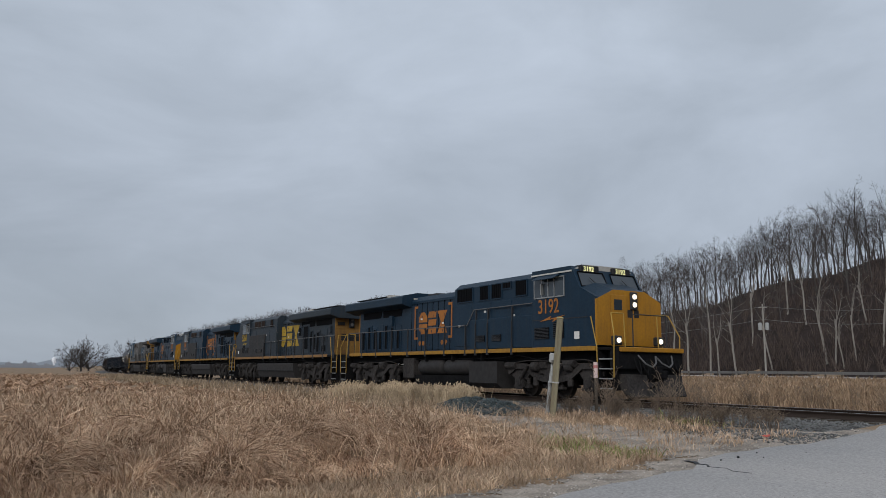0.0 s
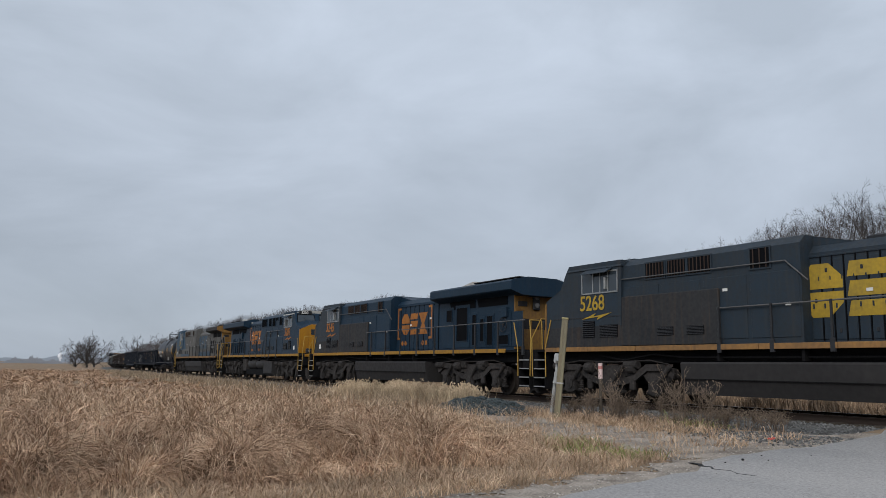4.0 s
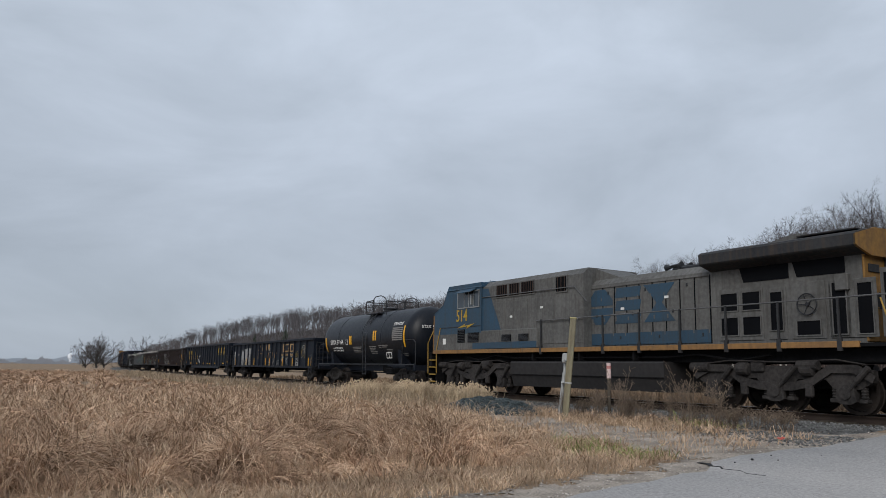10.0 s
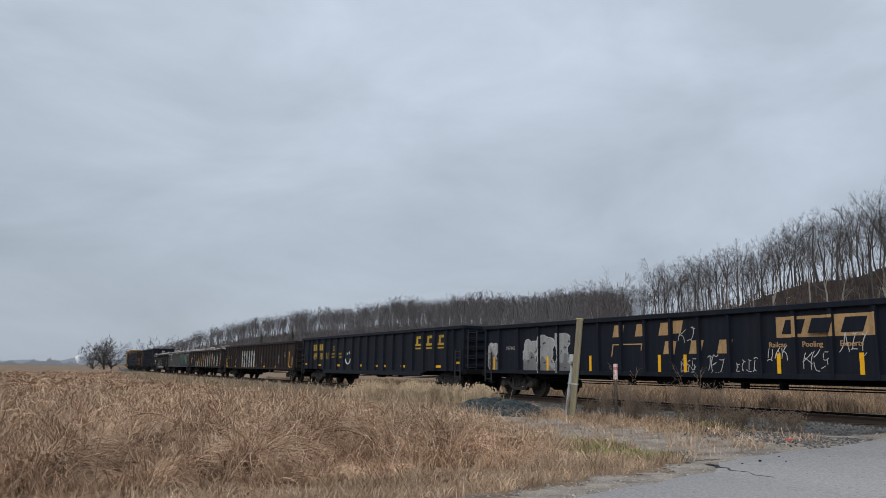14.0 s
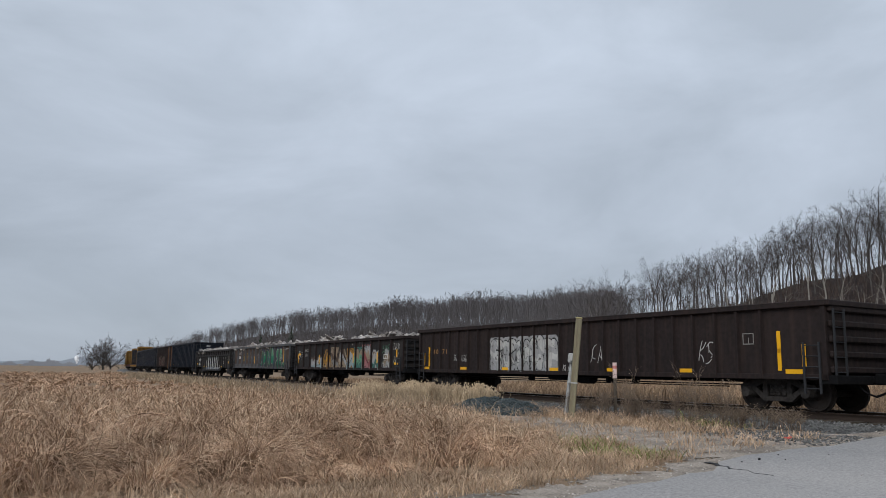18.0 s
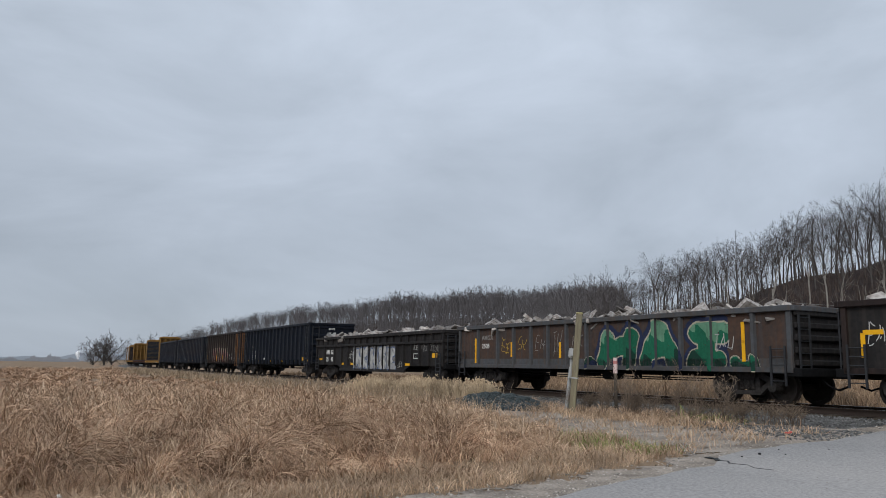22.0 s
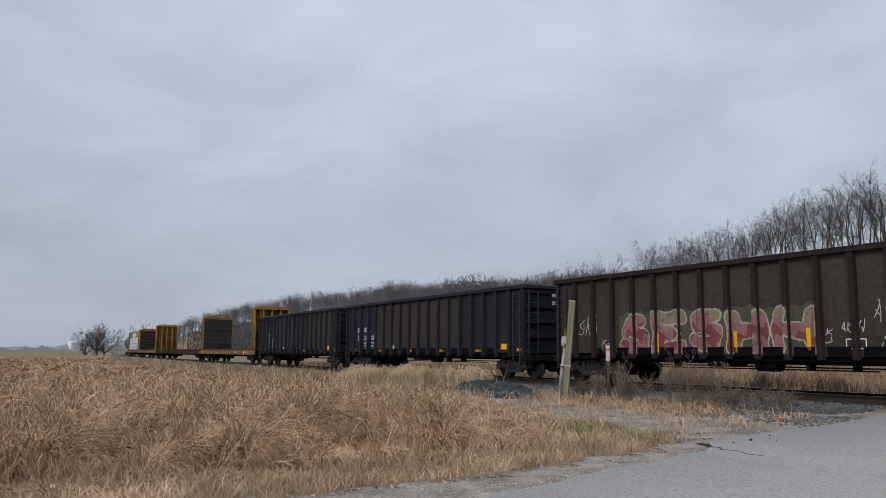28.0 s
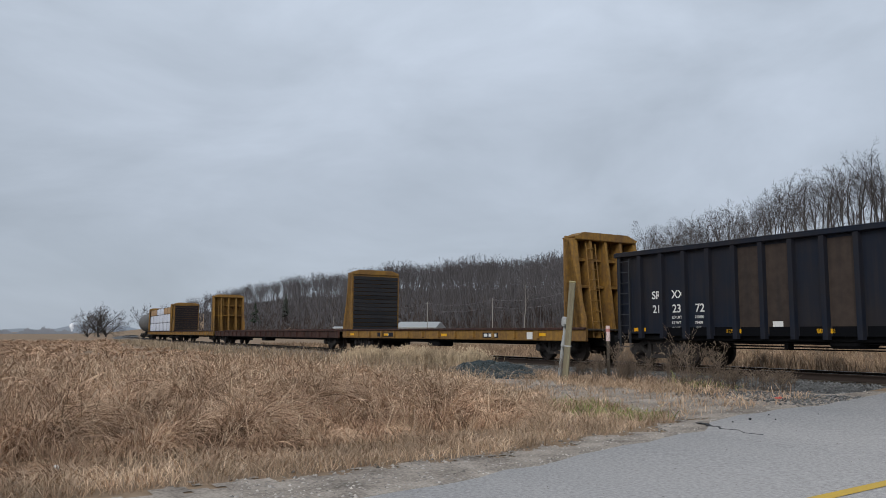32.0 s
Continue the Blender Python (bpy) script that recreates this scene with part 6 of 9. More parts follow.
    for a in (-1.9, 0, 1.9):
        WHEELS.append((part("wheelset", WHEEL_BIG, None, t, m=pose(a, 0, 0.53)), 0.53, a, -1 if reverse else 1))


def slats(car, x0, x1, z0, z1, y, sgn, n, upright=True, frame=None, name="grille"):
    """A dark opening with thin slats."""
    g = part(name, Form().box(x0, x1, y - 0.012, y + 0.012, z0, z1), M["grille"], car)
    sw = (x1 - x0) / n if upright else (z1 - z0) / n
    if upright:
        me = Form().box(-0.012, 0.012, min(0, sgn * 0.018), max(0, sgn * 0.018), z0, z1).mesh("slat", frame or M["steelrail"])
    else:
        me = Form().box(x0, x1, min(0, sgn * 0.018), max(0, sgn * 0.018), -0.012, 0.012).mesh("slat", frame or M["steelrail"])
    if len(car.name) and car.parent is None:
        for i in range(n):
            part("slat", me, None, g, m=pose(x0 + (i + 0.5) * sw, y + sgn * 0.012, 0) if upright else pose(0, y + sgn * 0.012, z0 + (i + 0.5) * sw))
    return g


def loco(label, mid, forward, number, body, cabpaint, nosepaint, sillpaint, markpaint, numpaint, lowpaint, K, lit=False, old=False, mark="brackets", group="locomotives at the head of the train"):
    """One six-axle road locomotive. K: places along it; near: the side that faces the road."""
    car = thing("locomotive", label, "locomotive", group)
    near = -1 if forward else 1
    nose, cabf, cabr, inv0, eng0, hoodr, wingr = K["nose"], K["nose"] - 1.1, K["cabr"], K["inv0"], K["eng0"], K["hoodr"], K["wingr"]
    F, R = K["front"], K.get("rear", -10.75)
    # frame and deck
    part("frame", Form().box(R + 0.25, F - 0.25, -1.1, 1.1, 1.25, 1.62, 0.03).box(R + 0.1, R + 0.5, -1.45, 1.45, 1.0, 1.7, 0.03).box(F - 0.5, F - 0.1, -1.45, 1.45, 1.0, 1.7, 0.03), M["under"], car)
    part("deck", Form().box(R + 0.2, F - 0.2, -1.47, 1.47, 1.62, 1.70), M["under"], car)
    for s in (-1, 1):
        f = Form()
        xs = np.linspace(hoodr - 0.1, nose + 0.02, 10)
        for a, b in zip(xs[:-1], xs[1:]):
            f.box(a, b - 0.02, s * 1.44, s * 1.515, 1.60, 1.75, 0.008)
        part("sill_stripe", f, sillpaint, car, "yellow stripe along the sill")
    # engine hood with its doors
    ew, top = 0.98, K["hoodtop"]
    sec = [(-ew, 1.7), (-ew, top - 0.22), (-ew + 0.2, top), (ew - 0.2, top), (ew, top - 0.22), (ew, 1.7)]
    part("engine_hood", Form().prism(sec, hoodr, inv0, "x"), body, car)
    for s in (-1, 1):
        n = 9
        dx = (inv0 - eng0) / n
        dm = Form().box(0.025, dx - 0.025, -0.012, 0.012, 1.84, top - 0.42, 0.006).box(dx - 0.10, dx - 0.06, -0.03, 0.03, 2.6, 2.72).box(0.04, 0.07, -0.025, 0.025, 2.1, 2.2).box(0.04, 0.07, -0.025, 0.025, 3.3, 3.4).mesh("hood_door", body)
        seam = Form().box(-0.014, 0.014, -0.014, 0.014, 1.80, top - 0.30).mesh("door_seam", M["grille"])
        latch = Form().box(-0.03, 0.03, -0.02, 0.02, -0.05, 0.05, 0.008).mesh("door_latch", M["steelrail"])
        for i in range(n):
            part("hood_door", dm, None, car, m=pose(eng0 + i * dx, s * (ew + 0.012), 0))
            part("door_seam", seam, None, car, m=pose(eng0 + i * dx, s * (ew + 0.012), 0))
            part("door_latch", latch, None, car, m=pose(eng0 + (i + 0.5) * dx, s * (ew + 0.03), (2.05, 3.55, 2.8)[i % 3]))
        part("hood_rail", Form().box(eng0, inv0, s * ew, s * (ew + 0.03), top - 0.34, top - 0.29, 0.006), body, car)
        # radiator part: doors with dark screens; places in metres back from the engine doors
        yr = s * (ew + 0.03)

        def door(u0, u1, z0, z1):
            return part("radiator_door", Form().box(eng0 - u1, eng0 - u0, s * ew, yr, z0, z1, 0.012), body, car)

        def screen(d, u0, u1, z0, z1, n):
            g = part("screen", Form().box(eng0 - u1, eng0 - u0, yr, s * (ew + 0.042), z0, z1), M["grille"], d)
            e = Form().box(eng0 - u1 - 0.03, eng0 - u1, yr, s * (ew + 0.06), z0 - 0.03, z1 + 0.03).box(eng0 - u0, eng0 - u0 + 0.03, yr, s * (ew + 0.06), z0 - 0.03, z1 + 0.03).box(eng0 - u1, eng0 - u0, yr, s * (ew + 0.06), z1, z1 + 0.03).box(eng0 - u1, eng0 - u0, yr, s * (ew + 0.06), z0 - 0.03, z0)
            part("screen_frame", e, body, d)
            return g
        if forward:
            rx0, rx1 = 1.0, eng0 - hoodr - 0.3
            dx = (rx1 - rx0) / 7
            for i in range(7):
                a = rx0 + i * dx
                d = door(a + 0.03, a + dx - 0.03, 1.84, 3.08 + 0.10 * (i % 2))
                screen(d, a + 0.30 * dx, a + 0.68 * dx, 1.95, 2.80 + 0.14 * (i % 3), 6)
        elif old:
            d = door(0.3, 1.75, 1.85, 3.3)
            for u in (0.4, 1.12):
                for z in (2.0, 2.68):
                    screen(d, u, u + 0.55, z, z + 0.48, 4)
            for u0, u1, z0, z1 in ((2.0, 2.35, 2.1, 3.1), (3.75, 4.1, 1.95, 3.2), (4.4, 4.75, 1.95, 3.15), (5.05, 5.5, 1.95, 3.35)):
                screen(door(u0 - 0.1, u1 + 0.1, 1.85, z1 + 0.12), u0, u1, z0, z1, 4)
        else:
            screen(door(0.55, 1.3, 1.85, 3.62), 0.75, 1.2, 3.0, 3.5, 4)
            screen(door(1.45, 2.6, 1.85, 3.68), 1.6, 2.45, 2.15, 3.55, 8)
            for u0, u1, z0, z1 in ((2.85, 3.15, 1.95, 3.2), (3.45, 3.72, 2.1, 3.0), (3.95, 4.35, 1.95, 3.1)):
                screen(door(u0 - 0.09, u1 + 0.09, 1.85, z1 + 0.12), u0, u1, z0, z1, 4)
        if not forward:
            w0 = 2.6 if old else 4.65
            d = door(w0, w0 + 0.95, 1.85, 3.30)
            screen(d, w0 + 0.16, w0 + 0.80, 1.95, 2.30, 4)
            hub = Form()
            hub.lathe([(0.0, 0.05), (s * 0.06, 0.05)], (eng0 - w0 - 0.48, yr, 2.72), "y", 10)
            for k in range(18):
                a0, a1 = 6.2832 * k / 18, 6.2832 * (k + 1) / 18
                hub.rod((eng0 - w0 - 0.48 + 0.27 * math.cos(a0), s * (ew + 0.09), 2.72 + 0.27 * math.sin(a0)), (eng0 - w0 - 0.48 + 0.27 * math.cos(a1), s * (ew + 0.09), 2.72 + 0.27 * math.sin(a1)), 0.018, 5)
            for k in range(5):
                a0 = 6.2832 * k / 5
                hub.rod((eng0 - w0 - 0.48, s * (ew + 0.06), 2.72), (eng0 - w0 - 0.48 + 0.27 * math.cos(a0), s * (ew + 0.09), 2.72 + 0.27 * math.sin(a0)), 0.012, 5)
            part("brake_wheel", hub, M["steelrail"], d)
            door(w0 + 1.05, w0 + 1.7, 1.85, 3.2)
        # dark intake screens below the overhang
        span = eng0 - hoodr
        for a, b in (((0.22, 0.56), (0.58, 0.90)) if old else ((0.16, 0.52), (0.54, 0.92))):
            x0, x1 = eng0 - b * span, eng0 - a * span
            part("intake_screen", Form().prism([(x0, 3.44 if old else 3.50), (x1 - 0.15, 3.44 if old else 3.50), (x1, 3.95), (x0, 3.95)], s * (ew - 0.01), s * (ew + 0.02)), M["grille"], car)
        part("inspection_box", Form().box(eng0 - 0.95 * span + 0.1, eng0 - 0.95 * span + 0.45, s * ew, s * (ew + 0.14), 3.0, 3.4, 0.02) if not forward else Form().box(eng0 - 2.1, eng0 - 1.8, s * ew, s * (ew + 0.14), 3.05, 3.55, 0.02), body, car)
    # radiator wings
    wt = K["wingtop"]
    wing = [(-ew + 0.05, 3.82), (-1.46, 3.98), (-1.50, 4.02), (-1.50, wt - 0.08), (-1.44, wt - 0.02), (-0.7, wt + 0.14), (0.7, wt + 0.14), (1.44, wt - 0.02), (1.50, wt - 0.08), (1.50, 4.02), (1.46, 3.98), (ew - 0.05, 3.82)]
    part("radiator_wing", Form().prism(wing, wingr, eng0 - 0.05, "x"), body if not old else M["grimy"], car, "overhanging radiator housing")
    part("radiator_screen", Form().box(wingr + 0.3, eng0 - 2.8, -0.95, 0.95, wt + 0.13, wt + 0.17, 0.01), M["grimy"], car)
    part("roof_wedge", Form().prism([(eng0 + 0.3, top - 0.06), (eng0 - 2.6, wt + 0.24), (eng0 - 2.9, wt + 0.22), (eng0 - 2.9, wt), (eng0 + 0.3, top - 0.12)], -0.88, 0.88), M["roof"] if not old else M["old_grey"], car, "pale sloping roof sheet")
    # rear wall in the nose colour
    part("rear_wall", Form().box(hoodr - 0.04, hoodr + 0.02, -ew - 0.02, ew + 0.02, 1.75, 3.9 if not old else 4.25, 0.02), nosepaint, car)
    if old:
        part("rear_cap", Form().prism([(-1.46, 3.98), (-1.50, 4.02), (-1.50, wt - 0.08), (-0.7, wt + 0.145), (0.7, wt + 0.145), (1.50, wt - 0.08), (1.50, 4.02), (1.46, 3.98), (0.9, 3.8), (-0.9, 3.8)], wingr - 0.03, wingr + 0.04, "x"), nosepaint, car)
    lp = part("rear_lamp_box", Form().box(hoodr - 0.14, hoodr - 0.03, -0.16, 0.16, 3.30, 3.98, 0.03), M["steelrail"], car)
    for z in (3.48, 3.78):
        part("rear_lamp", Form().lathe([(0, 0.10), (-0.03, 0.10), (-0.05, 0.05)], (hoodr - 0.14, 0.0, z), "x", 14), M["lens"], lp)
    part("rear_number_board", Form().box(hoodr - 0.075, hoodr - 0.04, 0.42 * near, 0.86 * near, 3.42, 3.62, 0.01), M["black"], car)
    part("end_emblem", Form().box(hoodr - 0.052, hoodr - 0.045, -0.62, -0.24, 2.55, 2.95, 0.002).box(hoodr - 0.052, hoodr - 0.045, -0.18, 0.18, 2.55, 2.95, 0.002).box(hoodr - 0.052, hoodr - 0.045, 0.24, 0.62, 2.55, 2.95, 0.002), M["black"], car)
    for k in range(4):
        part("grab_iron", Form().pipe([(hoodr - 0.04, 0.62 * near, 2.2 + 0.36 * k), (hoodr - 0.12, 0.62 * near, 2.2 + 0.36 * k), (hoodr - 0.12, 0.88 * near, 2.2 + 0.36 * k), (hoodr - 0.04, 0.88 * near, 2.2 + 0.36 * k)], 0.014, 5), nosepaint, car)
    # equipment cabinets behind the cab
    cw = 1.36
    part("cabinet", Form().prism([(-cw, 1.7), (-cw, 4.28), (-cw + 0.25, 4.50), (cw - 0.25, 4.50), (cw, 4.28), (cw, 1.7)], inv0, cabr, "x"), body, car)
    slope = [(inv0 - 1.3, top - 0.05), (inv0, 4.48), (inv0, top - 0.3), (inv0 - 1.3, top - 0.3)]
    if K.get("hump"):
        part("blower_duct", Form().prism(slope, -0.8, 0.8), body, car)
    part("side_box", Form().box(K["box0"], cabr, -1.47, 1.47, 1.75, K["boxtop"], 0.03), lowpaint, car)
    for s in (-1, 1):
        span = cabr - inv0
        gs = ((0.04, 0.25, 9, 3.74), (0.353, 0.46, 5, 3.72), (0.505, 0.623, 5, 3.72), (0.64, 0.737, 3, 4.06), (0.796, 0.917, 5, 3.72)) if forward else ((0.14, 0.235, 3, 3.74), (0.445, 0.575, 6, 3.80), (0.59, 0.70, 6, 3.80), (0.72, 0.84, 6, 3.80))
        for a, b, n, z in gs:
            slats(car, inv0 + a * span, inv0 + b * span, z, 4.26, s * (cw + 0.014), s, n, frame=M["grille"] if forward else M["brown_slat"])
            part("grille_frame", Form().box(inv0 + a * span - 0.04, inv0 + a * span, s * cw, s * (cw + 0.035), z - 0.04, 4.30).box(inv0 + b * span, inv0 + b * span + 0.04, s * cw, s * (cw + 0.035), z - 0.04, 4.30).box(inv0 + a * span, inv0 + b * span, s * cw, s * (cw + 0.035), z - 0.04, z).box(inv0 + a * span, inv0 + b * span, s * cw, s * (cw + 0.035), 4.26, 4.30), body, car)
        for i in range(4):
            part("cabinet_door", Form().box(inv0 + span * (0.01 + 0.25 * i), inv0 + span * (0.24 + 0.25 * i), s * cw, s * (cw + 0.02), 1.9, 3.6, 0.008), body, car)
        for i in range(2):
            slats(car, K["box0"] + 0.5 + i * 1.1, K["box0"] + 1.1 + i * 1.1, 2.05, 2.3, s * 1.48, s, 6, False)
    # cab and nose
    if not forward:
        for s in (-1, 1):
            part("lower_panel", Form().box(cabr - 0.02, nose - 0.02, s * 1.455, s * 1.472, 1.76, 2.42, 0.004), lowpaint, car, "road-grimed lower cab side")
    side = [(cabr, 1.75), (nose, 1.75), (nose, 3.36), (cabf + 0.32, 3.74), (cabf, 4.34), (cabf - 0.12, 4.50), (cabr, 4.50)]
    part("cab", Form().prism([p for p in side], -1.46, 1.46), cabpaint, car, "wide cab")
    part("cab_roof", Form().prism([(-1.5, 4.30), (-1.46, 4.36), (-0.9, 4.58), (0.9, 4.58), (1.46, 4.36), (1.5, 4.30)], cabr - 0.05, cabf - 0.05, "x"), M["roof"] if forward else cabpaint, car)
    nz = [(-1.47, 1.78), (-1.47, 3.28), (-0.72, 3.62), (0.72, 3.62), (1.47, 3.28), (1.47, 1.78)]
    part("nose", Form().prism(nz, nose - (0.02 if forward else 0.02), nose + 0.05, "x"), nosepaint, car, "yellow nose")
    part("nose_top", Form().add([(nose + 0.04, -1.47, 3.28), (nose + 0.04, -0.72, 3.62), (nose + 0.04, 0.72, 3.62), (nose + 0.04, 1.47, 3.28), (cabf + 0.3, 1.47, 3.72), (cabf + 0.3, 0.72, 3.92), (cabf + 0.3, -0.72, 3.92), (cabf + 0.3, -1.47, 3.72)],
                                 [(0, 1, 6, 7), (1, 2, 5, 6), (2, 3, 4, 5), (0, 7, 4, 3), (0, 3, 2, 1), (7, 6, 5, 4)]), cabpaint, car)
    nd = part("nose_door", Form().box(nose + 0.05, nose + 0.075, -0.85, -0.15, 1.85, 3.45, 0.02), nosepaint, car)
    part("nose_window", Form().box(nose + 0.075, nose + 0.085, -0.72, -0.36, 2.95, 3.3, 0.03), M["window"], nd)
    part("nose_emblem", Form().box(nose + 0.052, nose + 0.058, -0.1, 0.14, 2.72, 2.98, 0.003).box(nose + 0.052, nose + 0.058, 0.2, 0.42, 2.72, 2.98, 0.003).box(nose + 0.052, nose + 0.058, -0.4, -0.16, 2.72, 2.98, 0.003), M["black"], car)
    hl = part("headlight_housing", Form().box(nose + 0.04, nose + 0.12, 0.0, 0.34, 2.98, 3.58, 0.03), M["steelrail"], car)
    for z in (3.15, 3.42):
        part("headlight", Form().lathe([(0, 0.085), (0.03, 0.08), (0.045, 0.045)], (nose + 0.12, 0.17, z), "x", 16), M["lamp"] if lit else M["lens"], hl)
    for y in (-0.95, 0.95):
        d = part("ditch_light_box", Form().box(nose + 0.3, nose + 0.5, y - 0.17, y + 0.17, 1.78, 2.08, 0.03), M["steelrail"], car)
        part("ditch_light", Form().lathe([(0, 0.085), (0.03, 0.08), (0.045, 0.045)], (nose + 0.5, y, 1.93), "x", 16), M["lamp"] if lit else M["lens"], d)
    for y in (-0.74, 0.74):
        w = part("windshield", Form().add([(cabf + 0.29, y - 0.58, 3.80), (cabf + 0.29, y + 0.58, 3.80 + (0.05 if y < 0 else 0.0)), (cabf + 0.05, y + 0.55, 4.28), (cabf + 0.05, y - 0.55, 4.28), (cabf + 0.25, y - 0.58, 3.80), (cabf + 0.25, y + 0.58, 3.80), (cabf + 0.01, y + 0.55, 4.28), (cabf + 0.01, y - 0.55, 4.28)],
                                     [(0, 1, 2, 3), (7, 6, 5, 4), (0, 4, 5, 1), (3, 2, 6, 7), (0, 3, 7, 4), (1, 5, 6, 2)]), M["window"], car)
        e4 = [(cabf + 0.31, y - 0.60, 3.78), (cabf + 0.31, y + 0.60, 3.78), (cabf + 0.06, y + 0.57, 4.30), (cabf + 0.06, y - 0.57, 4.30)]
        part("gasket", Form().pipe(e4 + e4[:1], 0.022, 5), M["grille"], w)
        part("wiper", Form().rod((cabf + 0.32, y + 0.1, 3.86), (cabf + 0.2, y - 0.15, 4.1), 0.012, 5), M["steelrail"], w)
        nb = part("number_board", Form().box(cabf - 0.25, cabf + 0.06, y - 0.42, y + 0.42, 4.30, 4.54, 0.02), M["black"], car)
        if len(number) == 4:
            part("number_glyphs", text_mesh(number, 0.24, M["numberboard"] if lit else M["white"]), None, nb, m=pose(cabf + 0.064, y - 0.30, 4.335, 90, 0, 90))
    for s in (-1, 1):
        y = s * 1.465
        x0 = cabr + 0.12
        part("cab_window", Form().box(x0, x0 + 1.65, y - 0.012, y + 0.012, 3.52, 4.16, 0.01), M["window"], car)
        f = Form()
        for a in (0, 0.42, 0.78, 1.12, 1.64):
            f.box(x0 + a, x0 + a + 0.045, y - 0.022, y + 0.022, 3.50, 4.18)
        for z in (3.48, 4.16):
            f.box(x0, x0 + 1.685, y - 0.022, y + 0.022, z, z + 0.045)
        part("window_frame", f, M["frame_al"], car)
        part("sun_visor", Form().prism([(y, 4.30), (y + s * 0.32, 4.12), (y + s * 0.32, 4.10), (y, 4.26)], x0 + 0.25, x0 + 1.45, "x"), cabpaint, car)
        part("mirror", Form().box(x0 + 0.48, x0 + 0.54, y, y + s * 0.12, 3.6, 4.0, 0.01), M["frame_al"], car)
        slats(car, cabr + 0.15, cabr + 0.95, 2.05, 2.45, s * 1.475, s, 8, False)
        slats(car, cabr + 1.2, cabr + 1.75, 2.05, 2.6, s * 1.475, s, 8, False)
        part("panel_seam", Form().box(cabr + 0.02, nose - 0.4, s * 1.462, s * 1.472, 2.70, 2.73), M["steelrail"], car)
    part("roof_aerial", Form().box(cabf - 1.4, cabf - 1.0, -0.2, 0.2, 4.58, 4.62, 0.02).rod((cabf - 1.2, 0, 4.6), (cabf - 1.2, 0, 4.8), 0.012, 5), M["steelrail"], car)
    horn = Form()
    for k, (dy, d) in enumerate(((-0.3, 1), (-0.1, -1), (0.1, 1), (0.3, -1))):
        horn.lathe([(0.0, 0.03), (d * 0.25, 0.05), (d * 0.42, 0.11)], (K["horn"], dy, top + 0.22), "x", 10)
    horn.rod((K["horn"], -0.4, top + 0.2), (K["horn"], 0.4, top + 0.2), 0.025, 6).rod((K["horn"], 0, top), (K["horn"], 0, top + 0.2), 0.03, 6)
    part("air_horn", horn, M["steelrail"], car)
    part("exhaust_stack", Form().box(eng0 + 0.6, eng0 + 1.5, -0.5, 0.5, top - 0.02, top + 0.14, 0.03), M["steelrail"], car)
    # handrails
    for s in (-1, 1):
        y = s * 1.46
        hi0 = K["rail_x"]
        f = Form()
        if forward:
            f.pipe([(R + 0.95, y, 2.80), (hi0 - 0.5, y, 2.74), (hi0, y, 3.34), (cabr, y, 3.36)], 0.022, 6)
            posts = list(np.arange(R + 1.0, hi0 - 0.4, 1.63)) + [hi0 + 0.15, hi0 + 1.0, hi0 + 2.6]
        else:
            f.pipe([(R + 0.35, y, 2.80), (hi0, y, 2.74)], 0.022, 6)
            f.pipe([(inv0 - 0.2, s * 1.40, 3.3), (inv0 + 0.4, s * 1.42, 3.85), (cabr, s * 1.42, 3.86)], 0.02, 6)
            posts = list(np.arange(R + 0.4, hi0 + 0.1, 1.63))
        part("handrail", f, M["rail_grey"], car)
        pm = Form().box(-0.025, 0.025, -0.03, 0.03, 1.6, 2.78, 0.005).box(-0.06, 0.06, -0.035, 0.035, 1.52, 1.85, 0.005).mesh("stanchion", M["steelrail"] if not old else M["grimy"])
        for x in posts:
            part("stanchion", pm, None, car, m=pose(x, y + s * 0.03, 0.0 if x < hi0 else 0.0))
        if forward:
            for x in (hi0 + 0.15, hi0 + 1.0, hi0 + 2.6):
                part("strut", Form().box(x - 0.03, x + 0.03, y - 0.03, y + 0.03, 2.4, 3.35, 0.005), M["steelrail"], car)
    # end platforms, steps, grab irons, pilot
    for e, xp in ((1, F), (-1, R)):
        xe = xp + (0.3 * e if e < 0 else 0.0)
        for s in (-1, 1):
            part("step_well", Form().box(xe - e * 0.98, xe - e * 0.95, s * 1.0, s * 1.47, 0.34, 1.6).box(xe - e * 0.35, xe - e * 0.32, s * 1.0, s * 1.47, 0.34, 1.6).box(xe - e * 0.95, xe - e * 0.35, s * 1.0, s * 1.02, 0.34, 1.6), M["under"], car)
            for k in range(4):
                tread = part("step", Form().box(xe - e * 0.95, xe - e * 0.35, s * 1.02, s * 1.465, 0.38 + k * 0.31, 0.41 + k * 0.31), M["under"], car)
                part("step_edge", Form().box(xe - e * 0.95, xe - e * 0.35, s * 1.465, s * 1.48, 0.38 + k * 0.31, 0.42 + k * 0.31), M["frame_al"] if not old else M["rail_gold"], tread)
            part("grab_iron", Form().pipe([(xe - e * 1.02, s * 1.48, 0.75), (xe - e * 1.02, s * 1.50, 1.75), (xe - e * 1.3, s * 1.48, 2.72)], 0.02, 6), M["rail_gold"], car)
            part("grab_iron", Form().pipe([(xe - e * 0.28, s * 1.48, 0.75), (xe - e * 0.24, s * 1.48, 2.1), (xe - e * 0.55, s * 1.30, 2.8), (xe - e * 0.55, s * 0.75, 2.8), (xe - e * 0.5, s * 0.75, 1.7)], 0.02, 6), M["rail_gold"], car)
        xe = xp
